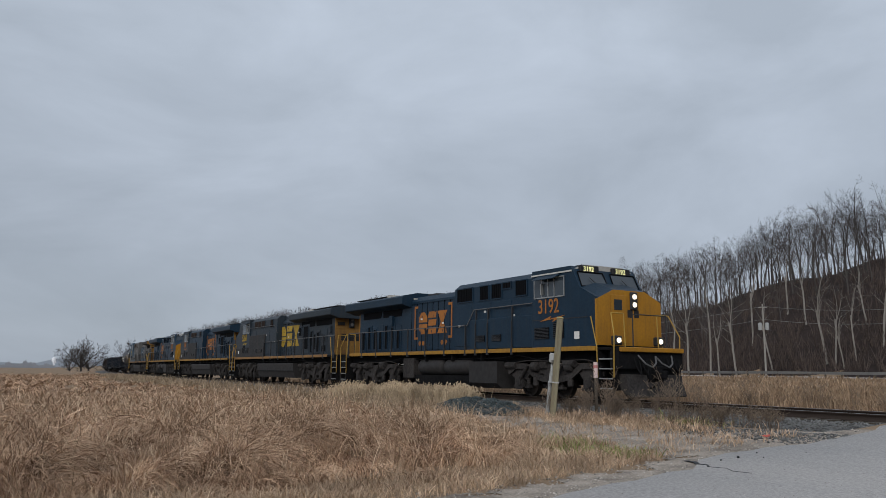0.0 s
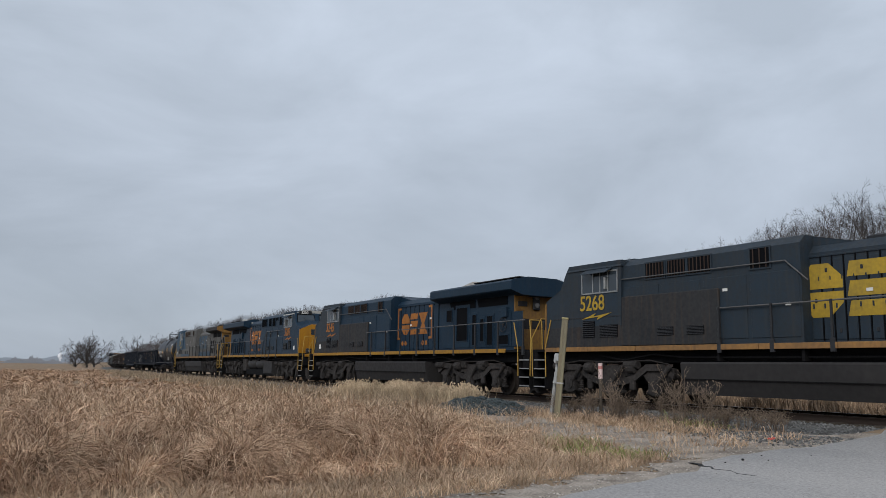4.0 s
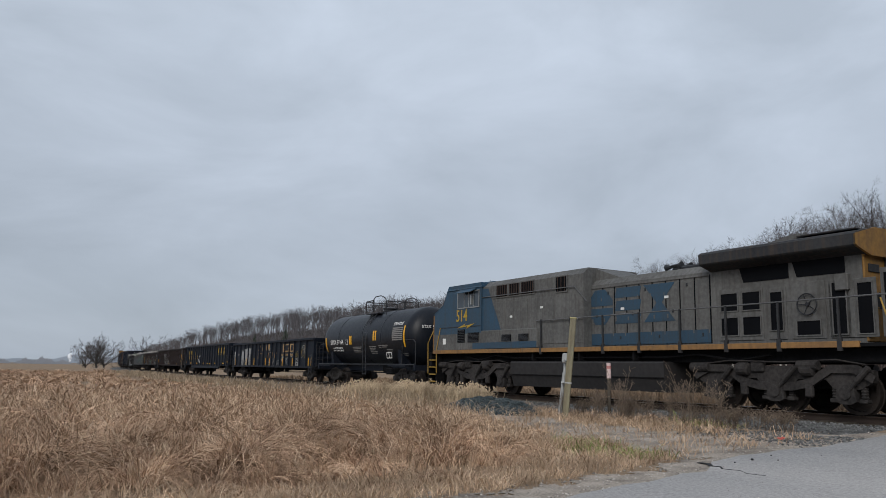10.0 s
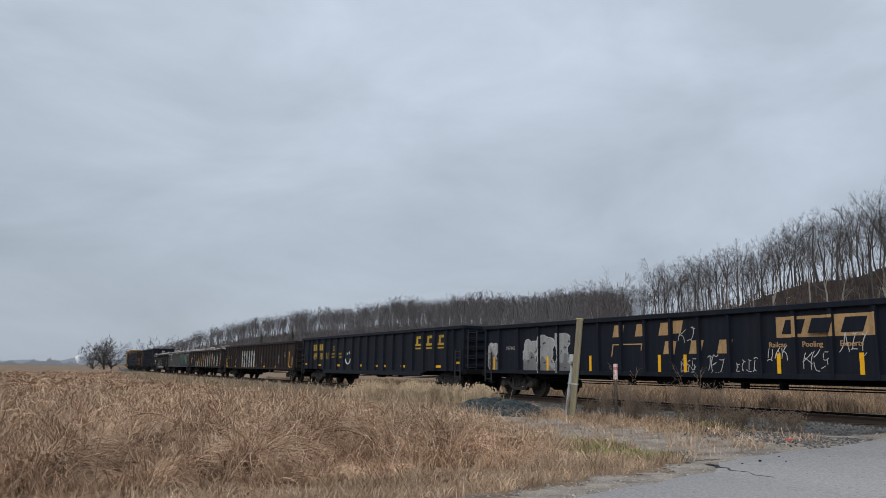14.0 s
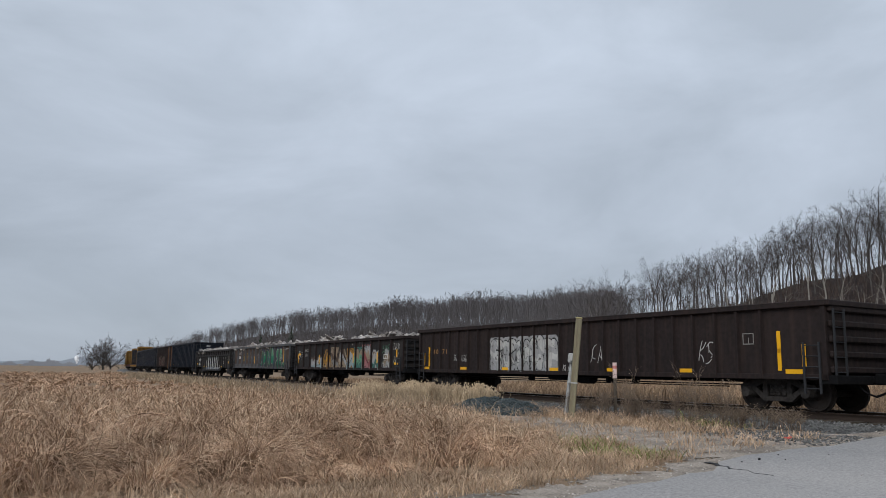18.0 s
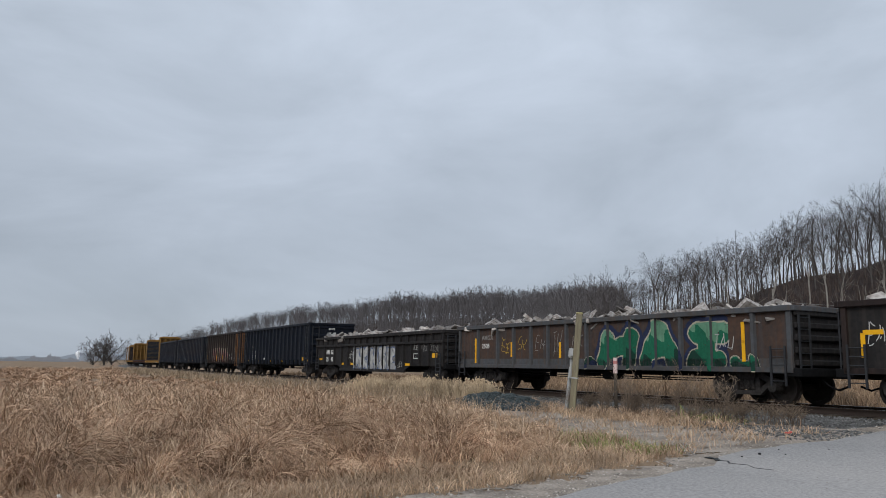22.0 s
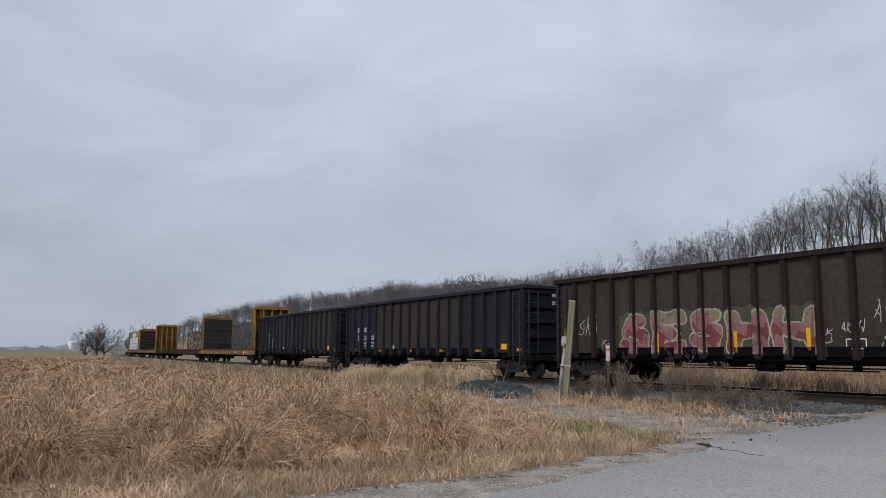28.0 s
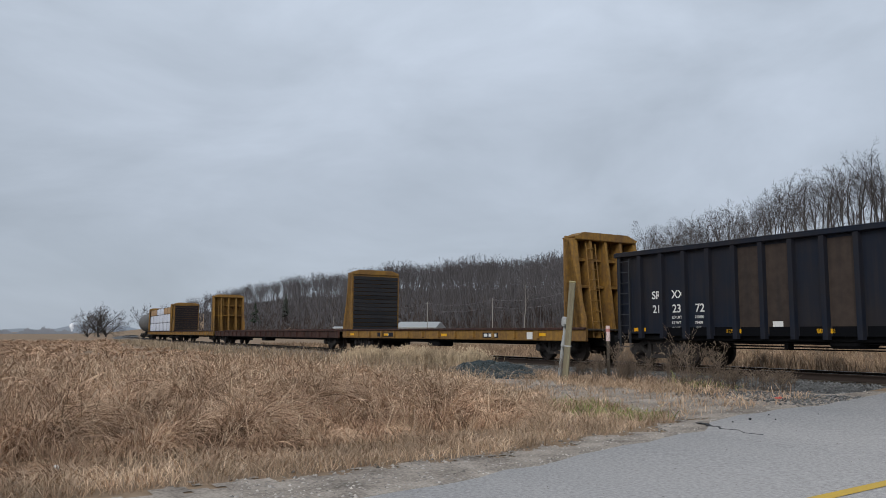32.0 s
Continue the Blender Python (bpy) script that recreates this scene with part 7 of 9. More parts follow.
        part("end_rail", Form().pipe([(xe - e * 0.15, -0.75, 1.7), (xe - e * 0.15, -0.75, 2.75), (xe - e * 0.15, 0.75, 2.75), (xe - e * 0.15, 0.75, 1.7)], 0.02, 6), M["steelrail"], car)
        part("pilot_plow", Form().prism([(xe - e * 0.3, 0.86), (xe + e * 0.0, 0.82), (xe + e * 0.04, 0.6), (xe + e * 0.2, 0.17), (xe + e * 0.15, 0.14), (xe - e * 0.25, 0.4)], -1.24, 1.24), M["truck"], car)
        part("pilot_plate", Form().box(xe - e * 0.30, xe - e * 0.24, -1.24, 1.24, 0.8, 1.56, 0.01), M["under"], car)
        part("draft_box", Form().box(xe - e * 0.24, xe + e * 0.10, -0.34, 0.34, 0.62, 1.12, 0.04), M["under"], car)
        part("pilot_sill", Form().box(xe - e * 0.12, xe + e * 0.0, -1.40, 1.40, 1.55, 1.70, 0.02), nosepaint if e > 0 else M["under"], car)
        for y in (-0.9, -0.6, 0.55, 0.85):
            part("hose", Form().pipe([(xe, y, 1.4), (xe + e * 0.12, y + 0.03, 1.05), (xe + e * 0.22, y + 0.1, 0.85), (xe + e * 0.12, y + 0.2, 1.0), (xe, y + 0.24, 1.3)], 0.024, 6), M["under"], car)
        part("cable", Form().pipe([(xe + e * 0.04, -0.75, 1.45), (xe + e * 0.22, -0.6, 1.18), (xe + e * 0.28, -0.35, 1.08), (xe + e * 0.2, -0.12, 1.2), (xe + e * 0.06, 0.0, 1.42), (xe + e * 0.2, 0.15, 1.2), (xe + e * 0.28, 0.4, 1.08), (xe + e * 0.2, 0.62, 1.2), (xe + e * 0.04, 0.75, 1.45)], 0.026, 6), M["rail_grey"], car)
    couplers(car, F + 0.45, max(11.12, 0.4 - R))
    # tank and gear below the frame
    t0, t1 = K["tank"]
    if forward:
        part("fuel_tank", Form().prism([(-1.42, 1.28), (-1.42, 0.45), (-1.15, 0.25), (1.15, 0.25), (1.42, 0.45), (1.42, 1.28)], t1 - 1.95, t1, "x"), M["tank_dust"], car)
        part("battery_box", Form().box(t0 - 1.0, t0 + 0.0, -1.4, 1.4, 0.55, 1.45, 0.03), M["truck"], car)
        for s in (-1, 1):
            for a in (t0 + 0.25, t0 + 2.5):
                part("air_tank", Form().lathe([(0, 0.15), (0.06, 0.30), (0.2, 0.36), (1.9, 0.36), (2.04, 0.30), (2.1, 0.15)], (a, s * 1.05, 1.06), "x", 18), M["tank_dust"], car, flat=False)
        part("tank_shelf", Form().prism([(-1.4, 0.72), (-1.35, 0.3), (1.35, 0.3), (1.4, 0.72)], t0 + 0.1, t1 - 1.95, "x"), M["under"], car)
    else:
        part("fuel_tank", Form().prism([(-1.44, 1.27), (-1.48, 1.22), (-1.44, 0.78), (-1.30, 0.36), (1.30, 0.36), (1.44, 0.78), (1.48, 1.22), (1.44, 1.27)], t0, t1, "x"), M["tank_dust"], car)
        part("tank_seam", Form().box(t0 + 0.02, t1 - 0.02, -1.487, 1.487, 0.78, 0.80), M["under"], car)
    for s in (-1, 1):
        pp = Form().pipe([(t0 - 3.5, s * 1.25, 1.45), (t0 - 2.5, s * 1.3, 1.30), (t0 - 1.2, s * 1.3, 1.47), (t0, s * 1.25, 1.4), (t1, s * 1.28, 1.4), (t1 + 1.2, s * 1.3, 1.5), (t1 + 2.4, s * 1.3, 1.32), (t1 + 3.5, s * 1.25, 1.48)], 0.03, 5)
        for i in range(3):
            x = t0 + (i + 0.5) * (t1 - t0) / 3
            pp.box(x - 0.04, x + 0.04, s * 1.1, s * 1.42, 1.3, 1.6)
        part("air_pipe", pp, M["under"], car)
    loco_truck(car, K["truck_f"], not forward)
    loco_truck(car, K["truck_r"], not forward)
    # paint marks on the side that faces the road
    yh, yc = near * (ew + 0.03), near * 1.475
    x0, x1 = K["mark"]
    xa, xb = (x0, x1)
    mz0, mz1 = K.get("mark_z", (2.55, 3.55))
    fm = ring_mark(xa, xb, mz0, mz1, yh, 0.24)
    if near > 0:
        fm.v = [(xa + xb - p[0], p[1], p[2]) for p in fm.v]
    part("side_emblem", fm, markpaint, car, "plain block emblem on the hood side")
    if mark == "brackets":
        for x, d in ((xa - 0.42, 1), (xb + 0.42, -1)):
            part("bracket_mark", Form().prism([(x, 2.32), (x + d * 0.32, 2.32), (x + d * 0.32, 2.42), (x + d * 0.10, 2.42), (x + d * 0.10, 3.76), (x + d * 0.32, 3.76), (x + d * 0.32, 3.86), (x, 3.86)], yh - 0.003, yh + 0.003), markpaint, car)
        for x in (xa + 0.1, xa + 0.42, xb - 0.42, xb - 0.1):
            part("round_mark", Form().lathe([(-0.003, 0.11), (0.003, 0.11)], (x, yh, 2.14), "y", 14), markpaint, car)
    if old:
        part("blue_band", Form().box(eng0, inv0, yh - 0.002, yh + 0.002, 1.82, 2.20), M["old_blue"], car, "faded blue band along the hood")
        part("blue_band", Form().box(K["box0"] + 0.02, cabr + 0.6, near * 1.474 - 0.003, near * 1.474 + 0.003, 1.78, 2.02), M["old_blue"], car)
        part("blue_flash", Form().prism([(cabr - 1.3, 2.5), (cabr + 0.02, 2.5), (cabr + 0.02, 4.2), (cabr - 0.4, 4.2)], near * (cw + 0.028) - 0.003, near * (cw + 0.028) + 0.003), M["old_blue"], car)
    nx = K["num"]
    lettering("road_number", number, nx, 2.95, yc, 0.70, numpaint, car, near, 0.84)
    b = Form()
    d = 1 if near < 0 else -1
    b.prism([(nx + d * 0.1, 2.66), (nx + d * 0.75, 2.84), (nx + d * 0.65, 2.74), (nx + d * 1.5, 2.84), (nx + d * 0.8, 2.62), (nx + d * 0.9, 2.73)], yc - 0.003, yc + 0.003)
    part("bolt_mark", b, numpaint, car)
    part("notice_plate", Form().box(nose - 1.05, nose - 0.8, yc - 0.004, yc + 0.004, 2.0, 2.25), M["white"], car)
    f = Form()
    for i in range(5):
        x = inv0 - 3.5 + i * 1.9
        f.box(x, x + 0.16, near * (1.38 if x > inv0 else 1.03) - 0.004, near * (1.38 if x > inv0 else 1.03) + 0.004, 3.2 - 0.25 * (i % 3), 3.28 - 0.25 * (i % 3))
    part("warning_labels", f, M["white"], car)
    CARS.append((car, mid, 14.0, 0 if forward else 180))
    return car


K_FWD = dict(front=9.80, nose=8.72, cabr=5.38, inv0=-0.05, eng0=-4.46, rear=-11.45, hoodr=-10.2, wingr=-11.02, hoodtop=4.32, wingtop=4.42, hump=False, box0=1.25, boxtop=2.95, horn=-0.5, rail_x=1.55, tank=(-3.5, 3.1), truck_f=6.3, truck_r=-7.6, mark=(-3.75, -1.25), num=5.72)
K_REV = dict(front=11.65, nose=10.62, cabr=6.95, inv0=0.8, eng0=-3.3, hoodr=-9.1, wingr=-9.6, hoodtop=4.24, wingtop=4.40, hump=True, box0=3.25, boxtop=3.30, horn=-2.1, rail_x=3.3, tank=(-3.0, 4.62), truck_f=7.6, truck_r=-6.5, mark=(-2.3, 0.24), num=8.85)
K_5268 = dict(K_REV, eng0=-1.9, mark=(-2.7, 1.1), mark_z=(2.38, 3.72), hoodr=-8.65, wingr=-9.15, rear=-10.2)
K_514 = dict(K_REV, hoodr=-8.8, wingr=-8.95, rear=-10.45, front=11.45, eng0=-4.25, nose=10.72, hoodtop=4.08, wingtop=4.36, mark=(-2.95, 0.95), mark_z=(2.50, 3.68), boxtop=2.5, tank=(-2.85, 4.88), horn=-2.2)

loco("navy blue locomotive with yellow nose and orange emblem, headlights lit", -26.85, True, "3192", M["navy"], M["navy"], M["gold"], M["stripe"], M["orange"], M["orange"], M["navy"], K_FWD, lit=True)
loco("dirty dark grey-blue locomotive with yellow emblem and orange rear end", -49.15, False, "5268", M["navy2"], M["navy2"], M["old_gold"], M["dull_stripe"], M["yellow"], M["yellow"], M["grimy"], K_5268, mark="plain")
loco("navy blue locomotive with dusty grey cab side and bracketed emblem", -71.4, False, "3245", M["navy"], M["navy2"], M["old_gold"], M["stripe"], M["orange"], M["orange"], M["grimy"], K_REV)
loco("bright navy blue locomotive with yellow nose and orange emblem", -93.6, True, "3203", M["navy"], M["navy"], M["gold"], M["stripe"], M["orange"], M["orange"], M["navy"], K_FWD)
loco("old weathered grey and blue locomotive with yellow end", -115.85, False, "514", M["old_grey"], M["old_blue"], M["old_gold"], M["dull_stripe"], M["old_blue"], M["yellow"], M["old_grey"], K_514, old=True, mark="plain")


# ---- freight cars ----
def tank_car(mid):
    car = thing("tank_car", "black tank car marked corn syrup with railed top platform", "tank car", "freight cars in the train")
    half = 6.65
    r, zc, L = 1.46, 2.52, 6.04
    prof = [(-L, 0.05), (-L + 0.04, 0.5), (-L + 0.16, 0.95), (-L + 0.36, 1.25), (-L + 0.62, 1.42), (-L + 0.9, r), (L - 0.9, r), (L - 0.62, 1.42), (L - 0.36, 1.25), (L - 0.16, 0.95), (L - 0.04, 0.5), (L, 0.05)]
    me = Form().lathe(prof, (0, 0, zc), "x", 56).mesh("tank", M["tank"], False)
    part("tank_shell", me, None, car, "glossy black cylindrical tank")
    for x in (-3.2, 0.1, 2.45):
        part("weld_band", Form().lathe([(x - 0.03, r + 0.001), (x - 0.025, r + 0.012), (x + 0.025, r + 0.012), (x + 0.03, r + 0.001)], (0, 0, zc), "x", 56), M["tank"], car, flat=False)
    part("centre_sill", Form().box(-half + 0.35, half - 0.35, -0.32, 0.32, 0.78, 1.12, 0.02).box(-half + 0.3, -half + 0.5, -1.45, 1.45, 0.85, 1.1).box(half - 0.5, half - 0.3, -1.45, 1.45, 0.85, 1.1), M["gon_black"], car)
    for x in (-4.45, 4.4):
        part("saddle", Form().prism([(-1.25, 1.05), (-1.30, 1.55), (-1.33, 1.84), (-1.18, 1.75), (-0.7, 1.25), (0.7, 1.25), (1.18, 1.75), (1.33, 1.84), (1.30, 1.55), (1.25, 1.05)], x - 0.16, x + 0.16, "x"), M["gon_black"], car)
        for y in (-1.44, 1.44):
            part("platform", Form().box(x - 1.3 if x < 0 else x - 0.6, x + 0.6 if x < 0 else x + 1.3, y - 0.2, y + 0.2, 1.02, 1.08), M["gon_black"], car)
    for y in (-1.42, 1.42):
        part("side_rail", Form().rod((-half + 0.4, y, 1.12), (half - 0.4, y, 1.12), 0.035, 8), M["steelrail"], car)
        f = Form()
        for e in (-1, 1):
            f.pipe([(e * (half - 0.35), y, 1.1), (e * (half - 0.35), y, 2.15), (e * (half - 0.6), y, 2.3), (e * (half - 1.6), y, 2.3), (e * (half - 1.75), y, 2.15), (e * (half - 1.75), y, 1.1)], 0.022, 6)
        part("end_handrail", f, M["steelrail"], car)
        f = Form()
        for x in (0.32, 0.74):
            f.pipe([(x, y * 1.02, 0.55), (x, y * 1.06, 2.5), (x, y * 0.86, 3.4), (x, y * 0.6, 3.86)], 0.022, 6)
        for k in range(10):
            z = 0.62 + k * 0.31
            yy = y * (1.03 if z < 2.6 else 1.03 - 0.28 * ((z - 2.6) / 1.1) ** 1.5)
            f.rod((0.32, yy, z), (0.74, yy, z), 0.018, 6)
        part("ladder", f, M["steelrail"], car)
    dm = part("dome_platform", Form().box(-0.56, 1.05, -0.95, -0.3, 3.82, 3.87).box(-0.56, 1.05, 0.3, 0.95, 3.82, 3.87).box(-0.48, 0.97, -0.3, 0.3, 3.78, 3.86), M["steelrail"], car)
    part("manway", Form().lathe([(3.8, 0.36), (4.08, 0.36), (4.1, 0.42), (4.16, 0.42), (4.2, 0.2)], (0.53, 0, 0), "z", 18).lathe([(3.85, 0.06), (4.3, 0.06), (4.35, 0.09), (4.4, 0.03)], (-0.12, 0.1, 0), "z", 10), M["steelrail"], dm)
    for y in (-0.95, 0.95):
        part("guard_rail", Form().pipe([(-0.56, y, 3.85), (-0.56, y, 4.52), (0.30, y, 4.55), (0.30, y, 3.9)], 0.026, 6).rod((-0.56, y, 4.2), (0.30, y, 4.22), 0.02), M["steelrail"], dm)
        part("guard_rail", Form().pipe([(0.42, y, 3.9), (0.42, y, 4.60), (0.60, y, 4.72), (1.30, y, 4.74), (1.86, y, 4.58), (1.98, y, 4.40), (1.98, y, 3.70)], 0.026, 6).rod((0.42, y, 4.26), (1.96, y, 4.22), 0.02).rod((1.2, y, 3.9), (1.2, y, 4.26), 0.02), M["steelrail"], dm)
    for x, z in ((-0.56, 4.5), (1.98, 4.42)):
        part("guard_rail", Form().rod((x, -0.95, z), (x, 0.95, z), 0.024), M["steelrail"], dm)
    part("bottom_valve", Form().box(0.6, 1.6, -0.4, 0.4, 0.75, 1.1, 0.04).rod((0.2, 0, 0.9), (2.6, 0, 0.9), 0.06).box(2.0, 2.7, -0.9, 0.0, 0.62, 0.95, 0.05), M["under"], car)

    def wrap(x, z):
        return -math.sqrt(max(r * r - (z - zc) ** 2, 0.01)) - 0.006

    def wrapped(me, x, z, wide=1.0):
        """Sets flat writing on the curved shell."""
        me = me.copy()
        for v in me.vertices:
            zz = z + v.co.y
            v.co = (x + v.co.x * wide, wrap(0, zz) - v.co.z - 0.002, zz)
        return me
    part("lettering", wrapped(text_mesh("STSX 51164", 0.34, M["white"]), -4.40, 2.24, 1.12), None, car)
    part("lettering", wrapped(text_mesh("CORN SYRUP", 0.21, M["white"]), 3.78, 3.05, 0.82), None, car)
    part("lettering", wrapped(text_mesh("LD LMT 222400 LB 100850 KG", 0.115, M["white"]), -4.15, 1.99), None, car)
    part("lettering", wrapped(text_mesh("LT  WT   63600 LB   28850 KG", 0.115, M["white"]), -4.15, 1.85), None, car)

    def decal(name, x0, x1, z0, z1, material):
        v, f, n = [], [], 8
        for i in range(n + 1):
            z = z0 + (z1 - z0) * i / n
            v += [(x0, wrap(0, z) - 0.002, z), (x1, wrap(0, z) - 0.002, z)]
        f = [(2 * i, 2 * i + 1, 2 * i + 3, 2 * i + 2) for i in range(n)]
        return part(name, raw_mesh(name, v, f, material), None, car)
    for x, z0, z1 in ((1.58, 2.35, 2.85), (1.84, 2.35, 2.85), (-5.12, 1.85, 2.65), (-1.55, 2.2, 2.68), (-1.37, 2.2, 2.68), (5.12, 1.95, 3.0)):
        decal("reflector", x - 0.07, x + 0.07, z0, z1, M["reflector"])
    decal("placard", -2.12, -1.84, 2.20, 2.47, M["white"])
    decal("placard_face", -2.095, -1.865, 2.225, 2.445, M["tank"]).location.y = -0.004
    for i in range(7):
        decal("data_panel_row", 3.80, 4.95, 2.30 + i * 0.095, 2.36 + i * 0.095, M["grey_mark"])
    for x0, z, n, w in ((-1.25, 2.02, 4, 1.2), (0.95, 2.02, 5, 0.85), (2.1, 2.06, 2, 1.1), (2.95, 1.85, 2, 0.7), (4.3, 1.62, 2, 0.8)):
        for i in range(n):
            decal("small_print", x0, x0 + w * (1 - 0.12 * (i % 3)), z - i * 0.085, z - i * 0.085 + 0.04, M["grey_mark"])
    f = Form().box(2.35, 2.95, -1.36, -1.352, 1.62, 1.66).box(2.35, 2.95, -1.36, -1.352, 1.88, 1.92).box(2.35, 2.39, -1.36, -1.352, 1.62, 1.92).box(2.91, 2.95, -1.36, -1.352, 1.62, 1.92).box(2.63, 2.66, -1.36, -1.352, 1.62, 1.92)
    part("lube_plate", f, M["white"], car, m=pose(1.15, 0.02, 0.0, 8))
    end = text_mesh("STSX 51164", 0.21, M["white"])
    part("lettering", end, None, car, m=pose(6.0, -0.95, 2.86, 90, 0, 78))
    couplers(car, half)
    freight_truck(car, -4.5)
    freight_truck(car, 4.6)
    part("brake_rods", Form().rod((-3.4, -0.9, 0.72), (3.0, -0.9, 0.70), 0.02).rod((-3.4, 0.9, 0.72), (3.4, 0.9, 0.70), 0.02), M["under"], car)
    CARS.append((car, mid, 9.0, 0))
    return car


def ladder(car, x, y, z0, z1, w=0.42, n=6, along="x", material=None, name="ladder"):
    f = Form()
    if along == "x":
        f.box(x, x + 0.05, y - 0.02, y + 0.02, z0, z1).box(x + w, x + w + 0.05, y - 0.02, y + 0.02, z0, z1)
        for i in range(n):
            z = z0 + 0.12 + i * (z1 - z0 - 0.2) / (n - 1)
            f.rod((x, y, z), (x + w, y, z), 0.014, 5)
    else:
        f.box(x - 0.02, x + 0.02, y, y + 0.05, z0, z1).box(x - 0.02, x + 0.02, y + w, y + w + 0.05, z0, z1)
        for i in range(n):
            z = z0 + 0.12 + i * (z1 - z0 - 0.2) / (n - 1)
            f.rod((x, y, z), (x, y + w, z), 0.014, 5)
    return part(name, f, material or M["steelrail"], car)


def gondola(label, front, rear, z0, z1, ribs, panel, ribm, w=1.55, rib_w=0.13, rib_d=0.10, belly=0.0, tall=False, rib_bottom=None, truss=False, endm=None, seed=0, truck_in=1.75):
    """An open car with ribbed sides. front, rear: ends of the body along the train; ribs: their places from the middle."""
    car = thing("open_freight_car", label, "gondola car", "freight cars in the train")
    mid = (front + rear) / 2
    h = (front - rear) / 2
    half = h + 0.72
    pan = w - rib_d
    rb = z0 if rib_bottom is None else rib_bottom
    endm = endm or panel
    # sides with a sloped tail where the car is shaped so
    for s in (-1, 1):
        y0, y1 = s * (pan - 0.02), s * pan
        if tall:
            # bottom rises over the trucks
            pts = [(-h, z0 + 0.18), (-h, z1), (h, z1), (h, z0 + 0.18), (h - 3.0, z0 + 0.18), (h - 3.0, z0 + 0.12), (-h + 3.0, z0 + 0.12), (-h + 3.0, z0 + 0.18)]
        elif belly:
            pts = [(-h, z0), (-h, z1), (h, z1), (h, z0), (h - 3.4, z0), (h - 4.3, z0 - belly), (-h + 4.3, z0 - belly), (-h + 3.4, z0)]
        else:
            pts = [(-h, z0), (-h, z1), (h, z1), (h, z0)]
        part("side_panel", Form().prism(pts, y0, y1), panel, car)
        part("top_chord", Form().box(-h - 0.03, h + 0.03, s * (pan - 0.04), s * (w + 0.03), z1 - 0.02, z1 + 0.13, 0.015), ribm, car)
        if truss:
            part("upper_rail", Form().box(-h - 0.02, h + 0.02, s * (pan - 0.03), s * (w + 0.02), z1 - 0.46, z1 - 0.34, 0.015), ribm, car)
        if not tall:
            zz = z0 - belly
            part("bottom_sill", Form().box(-h + (3.9 if belly else 0), h - (3.9 if belly else 0), s * (pan - 0.03), s * (w - 0.02), zz - 0.02, zz + 0.12, 0.01), ribm, car)
    rm = Form().prism([(-rib_w / 2, 0), (-rib_w / 2 + 0.02, -rib_d), (rib_w / 2 - 0.02, -rib_d), (rib_w / 2, 0)], rb - (belly if False else 0), z1 - (0.44 if truss else 0.0), "z").mesh("rib", ribm)
    for x in ribs:
        for s in (-1, 1):
            part("rib", rm, None, car, m=pose(x, s * pan, 0, 0, 0, 0 if s < 0 else 180))
    if truss:
        bm_ = Form().box(-0.03, 0.03, -0.08, 0.0, z1 - 0.36, z1).mesh("brace", ribm)
        for x in np.linspace(-h + 0.2, h - 0.2, 20):
            for s in (-1, 1):
                part("brace", bm_, None, car, m=pose(x, s * (pan + 0.0), 0, 0, 0, 0 if s < 0 else 180))
    if tall:
        # open bays between the posts at the foot of the sides
        gm = Form().box(-0.30, 0.30, -0.01, 0.01, z0 + 0.12, z0 + 0.36).mesh("foot_opening", M["grille"])
        mids = [(a + b) / 2 for a, b in zip(ribs[:-1], ribs[1:])]
        for x in mids:
            if abs(x) < h - 1.6:
                part("foot_opening", gm, None, car, m=pose(x, -pan - 0.008, 0))
        f = Form().box(-h + 0.3, h - 0.3, -1.3, 1.3, z0 - 0.02, z0 + 0.14, 0.02)
        part("underframe", f, M["under"], car)
    # ends with level ribs
    for e in (-1, 1):
        part("end_panel", Form().box(e * (h - 0.03), e * h, -pan, pan, z0, z1, 0.0), endm, car)
        for k in range(5):
            z = z0 + 0.15 + k * (z1 - z0 - 0.2) / 4.3
            part("end_rib", Form().box(e * h, e * (h + 0.10), -pan, pan, z, z + 0.16, 0.03), endm, car)
        part("end_cap", Form().box(e * (h - 0.05), e * (h + 0.14), -w, w, z1 - 0.02, z1 + 0.12, 0.015), ribm, car)
        ladder(car, e * (h + 0.13), -pan + 0.05, z0 + 0.05, z1 - 0.1, 0.42, 7 if tall else 5, "y")
        ladder(car, (h - 0.62) if e > 0 else (-h + 0.12), -w - 0.02, z0 - 0.35, z1 - (0.1 if tall else 0.9), 0.42, 9 if tall else 5, "x")
        pieces("corner_post", [Form().box(e * (h - 0.13), e * h, -w + 0.02, -pan, z0, z1), Form().box(e * (h - 0.13), e * h, pan, w - 0.02, z0, z1)], ribm, car)
        part("end_sill", Form().box(e * (h - 0.2), e * (h + 0.22), -1.5, 1.5, z0 - 0.12, z0 + 0.1, 0.02), M["under"], car)
    part("floor", Form().box(-h + 0.05, h - 0.05, -pan + 0.03, pan - 0.03, z0 + 0.3, z0 + 0.36), M["under"], car)
    part("centre_sill", Form().box(-half + 0.6, half - 0.6, -0.3, 0.3, 0.70, z0 + 0.1, 0.02), M["under"], car)
    f = Form()
    f.box(-1.0, -0.1, -1.25, -0.5, 0.62, 0.98, 0.08).lathe([(0, 0.1), (0.05, 0.2), (0.7, 0.2), (0.75, 0.1)], (0.5, -0.95, 0.72), "x", 12)
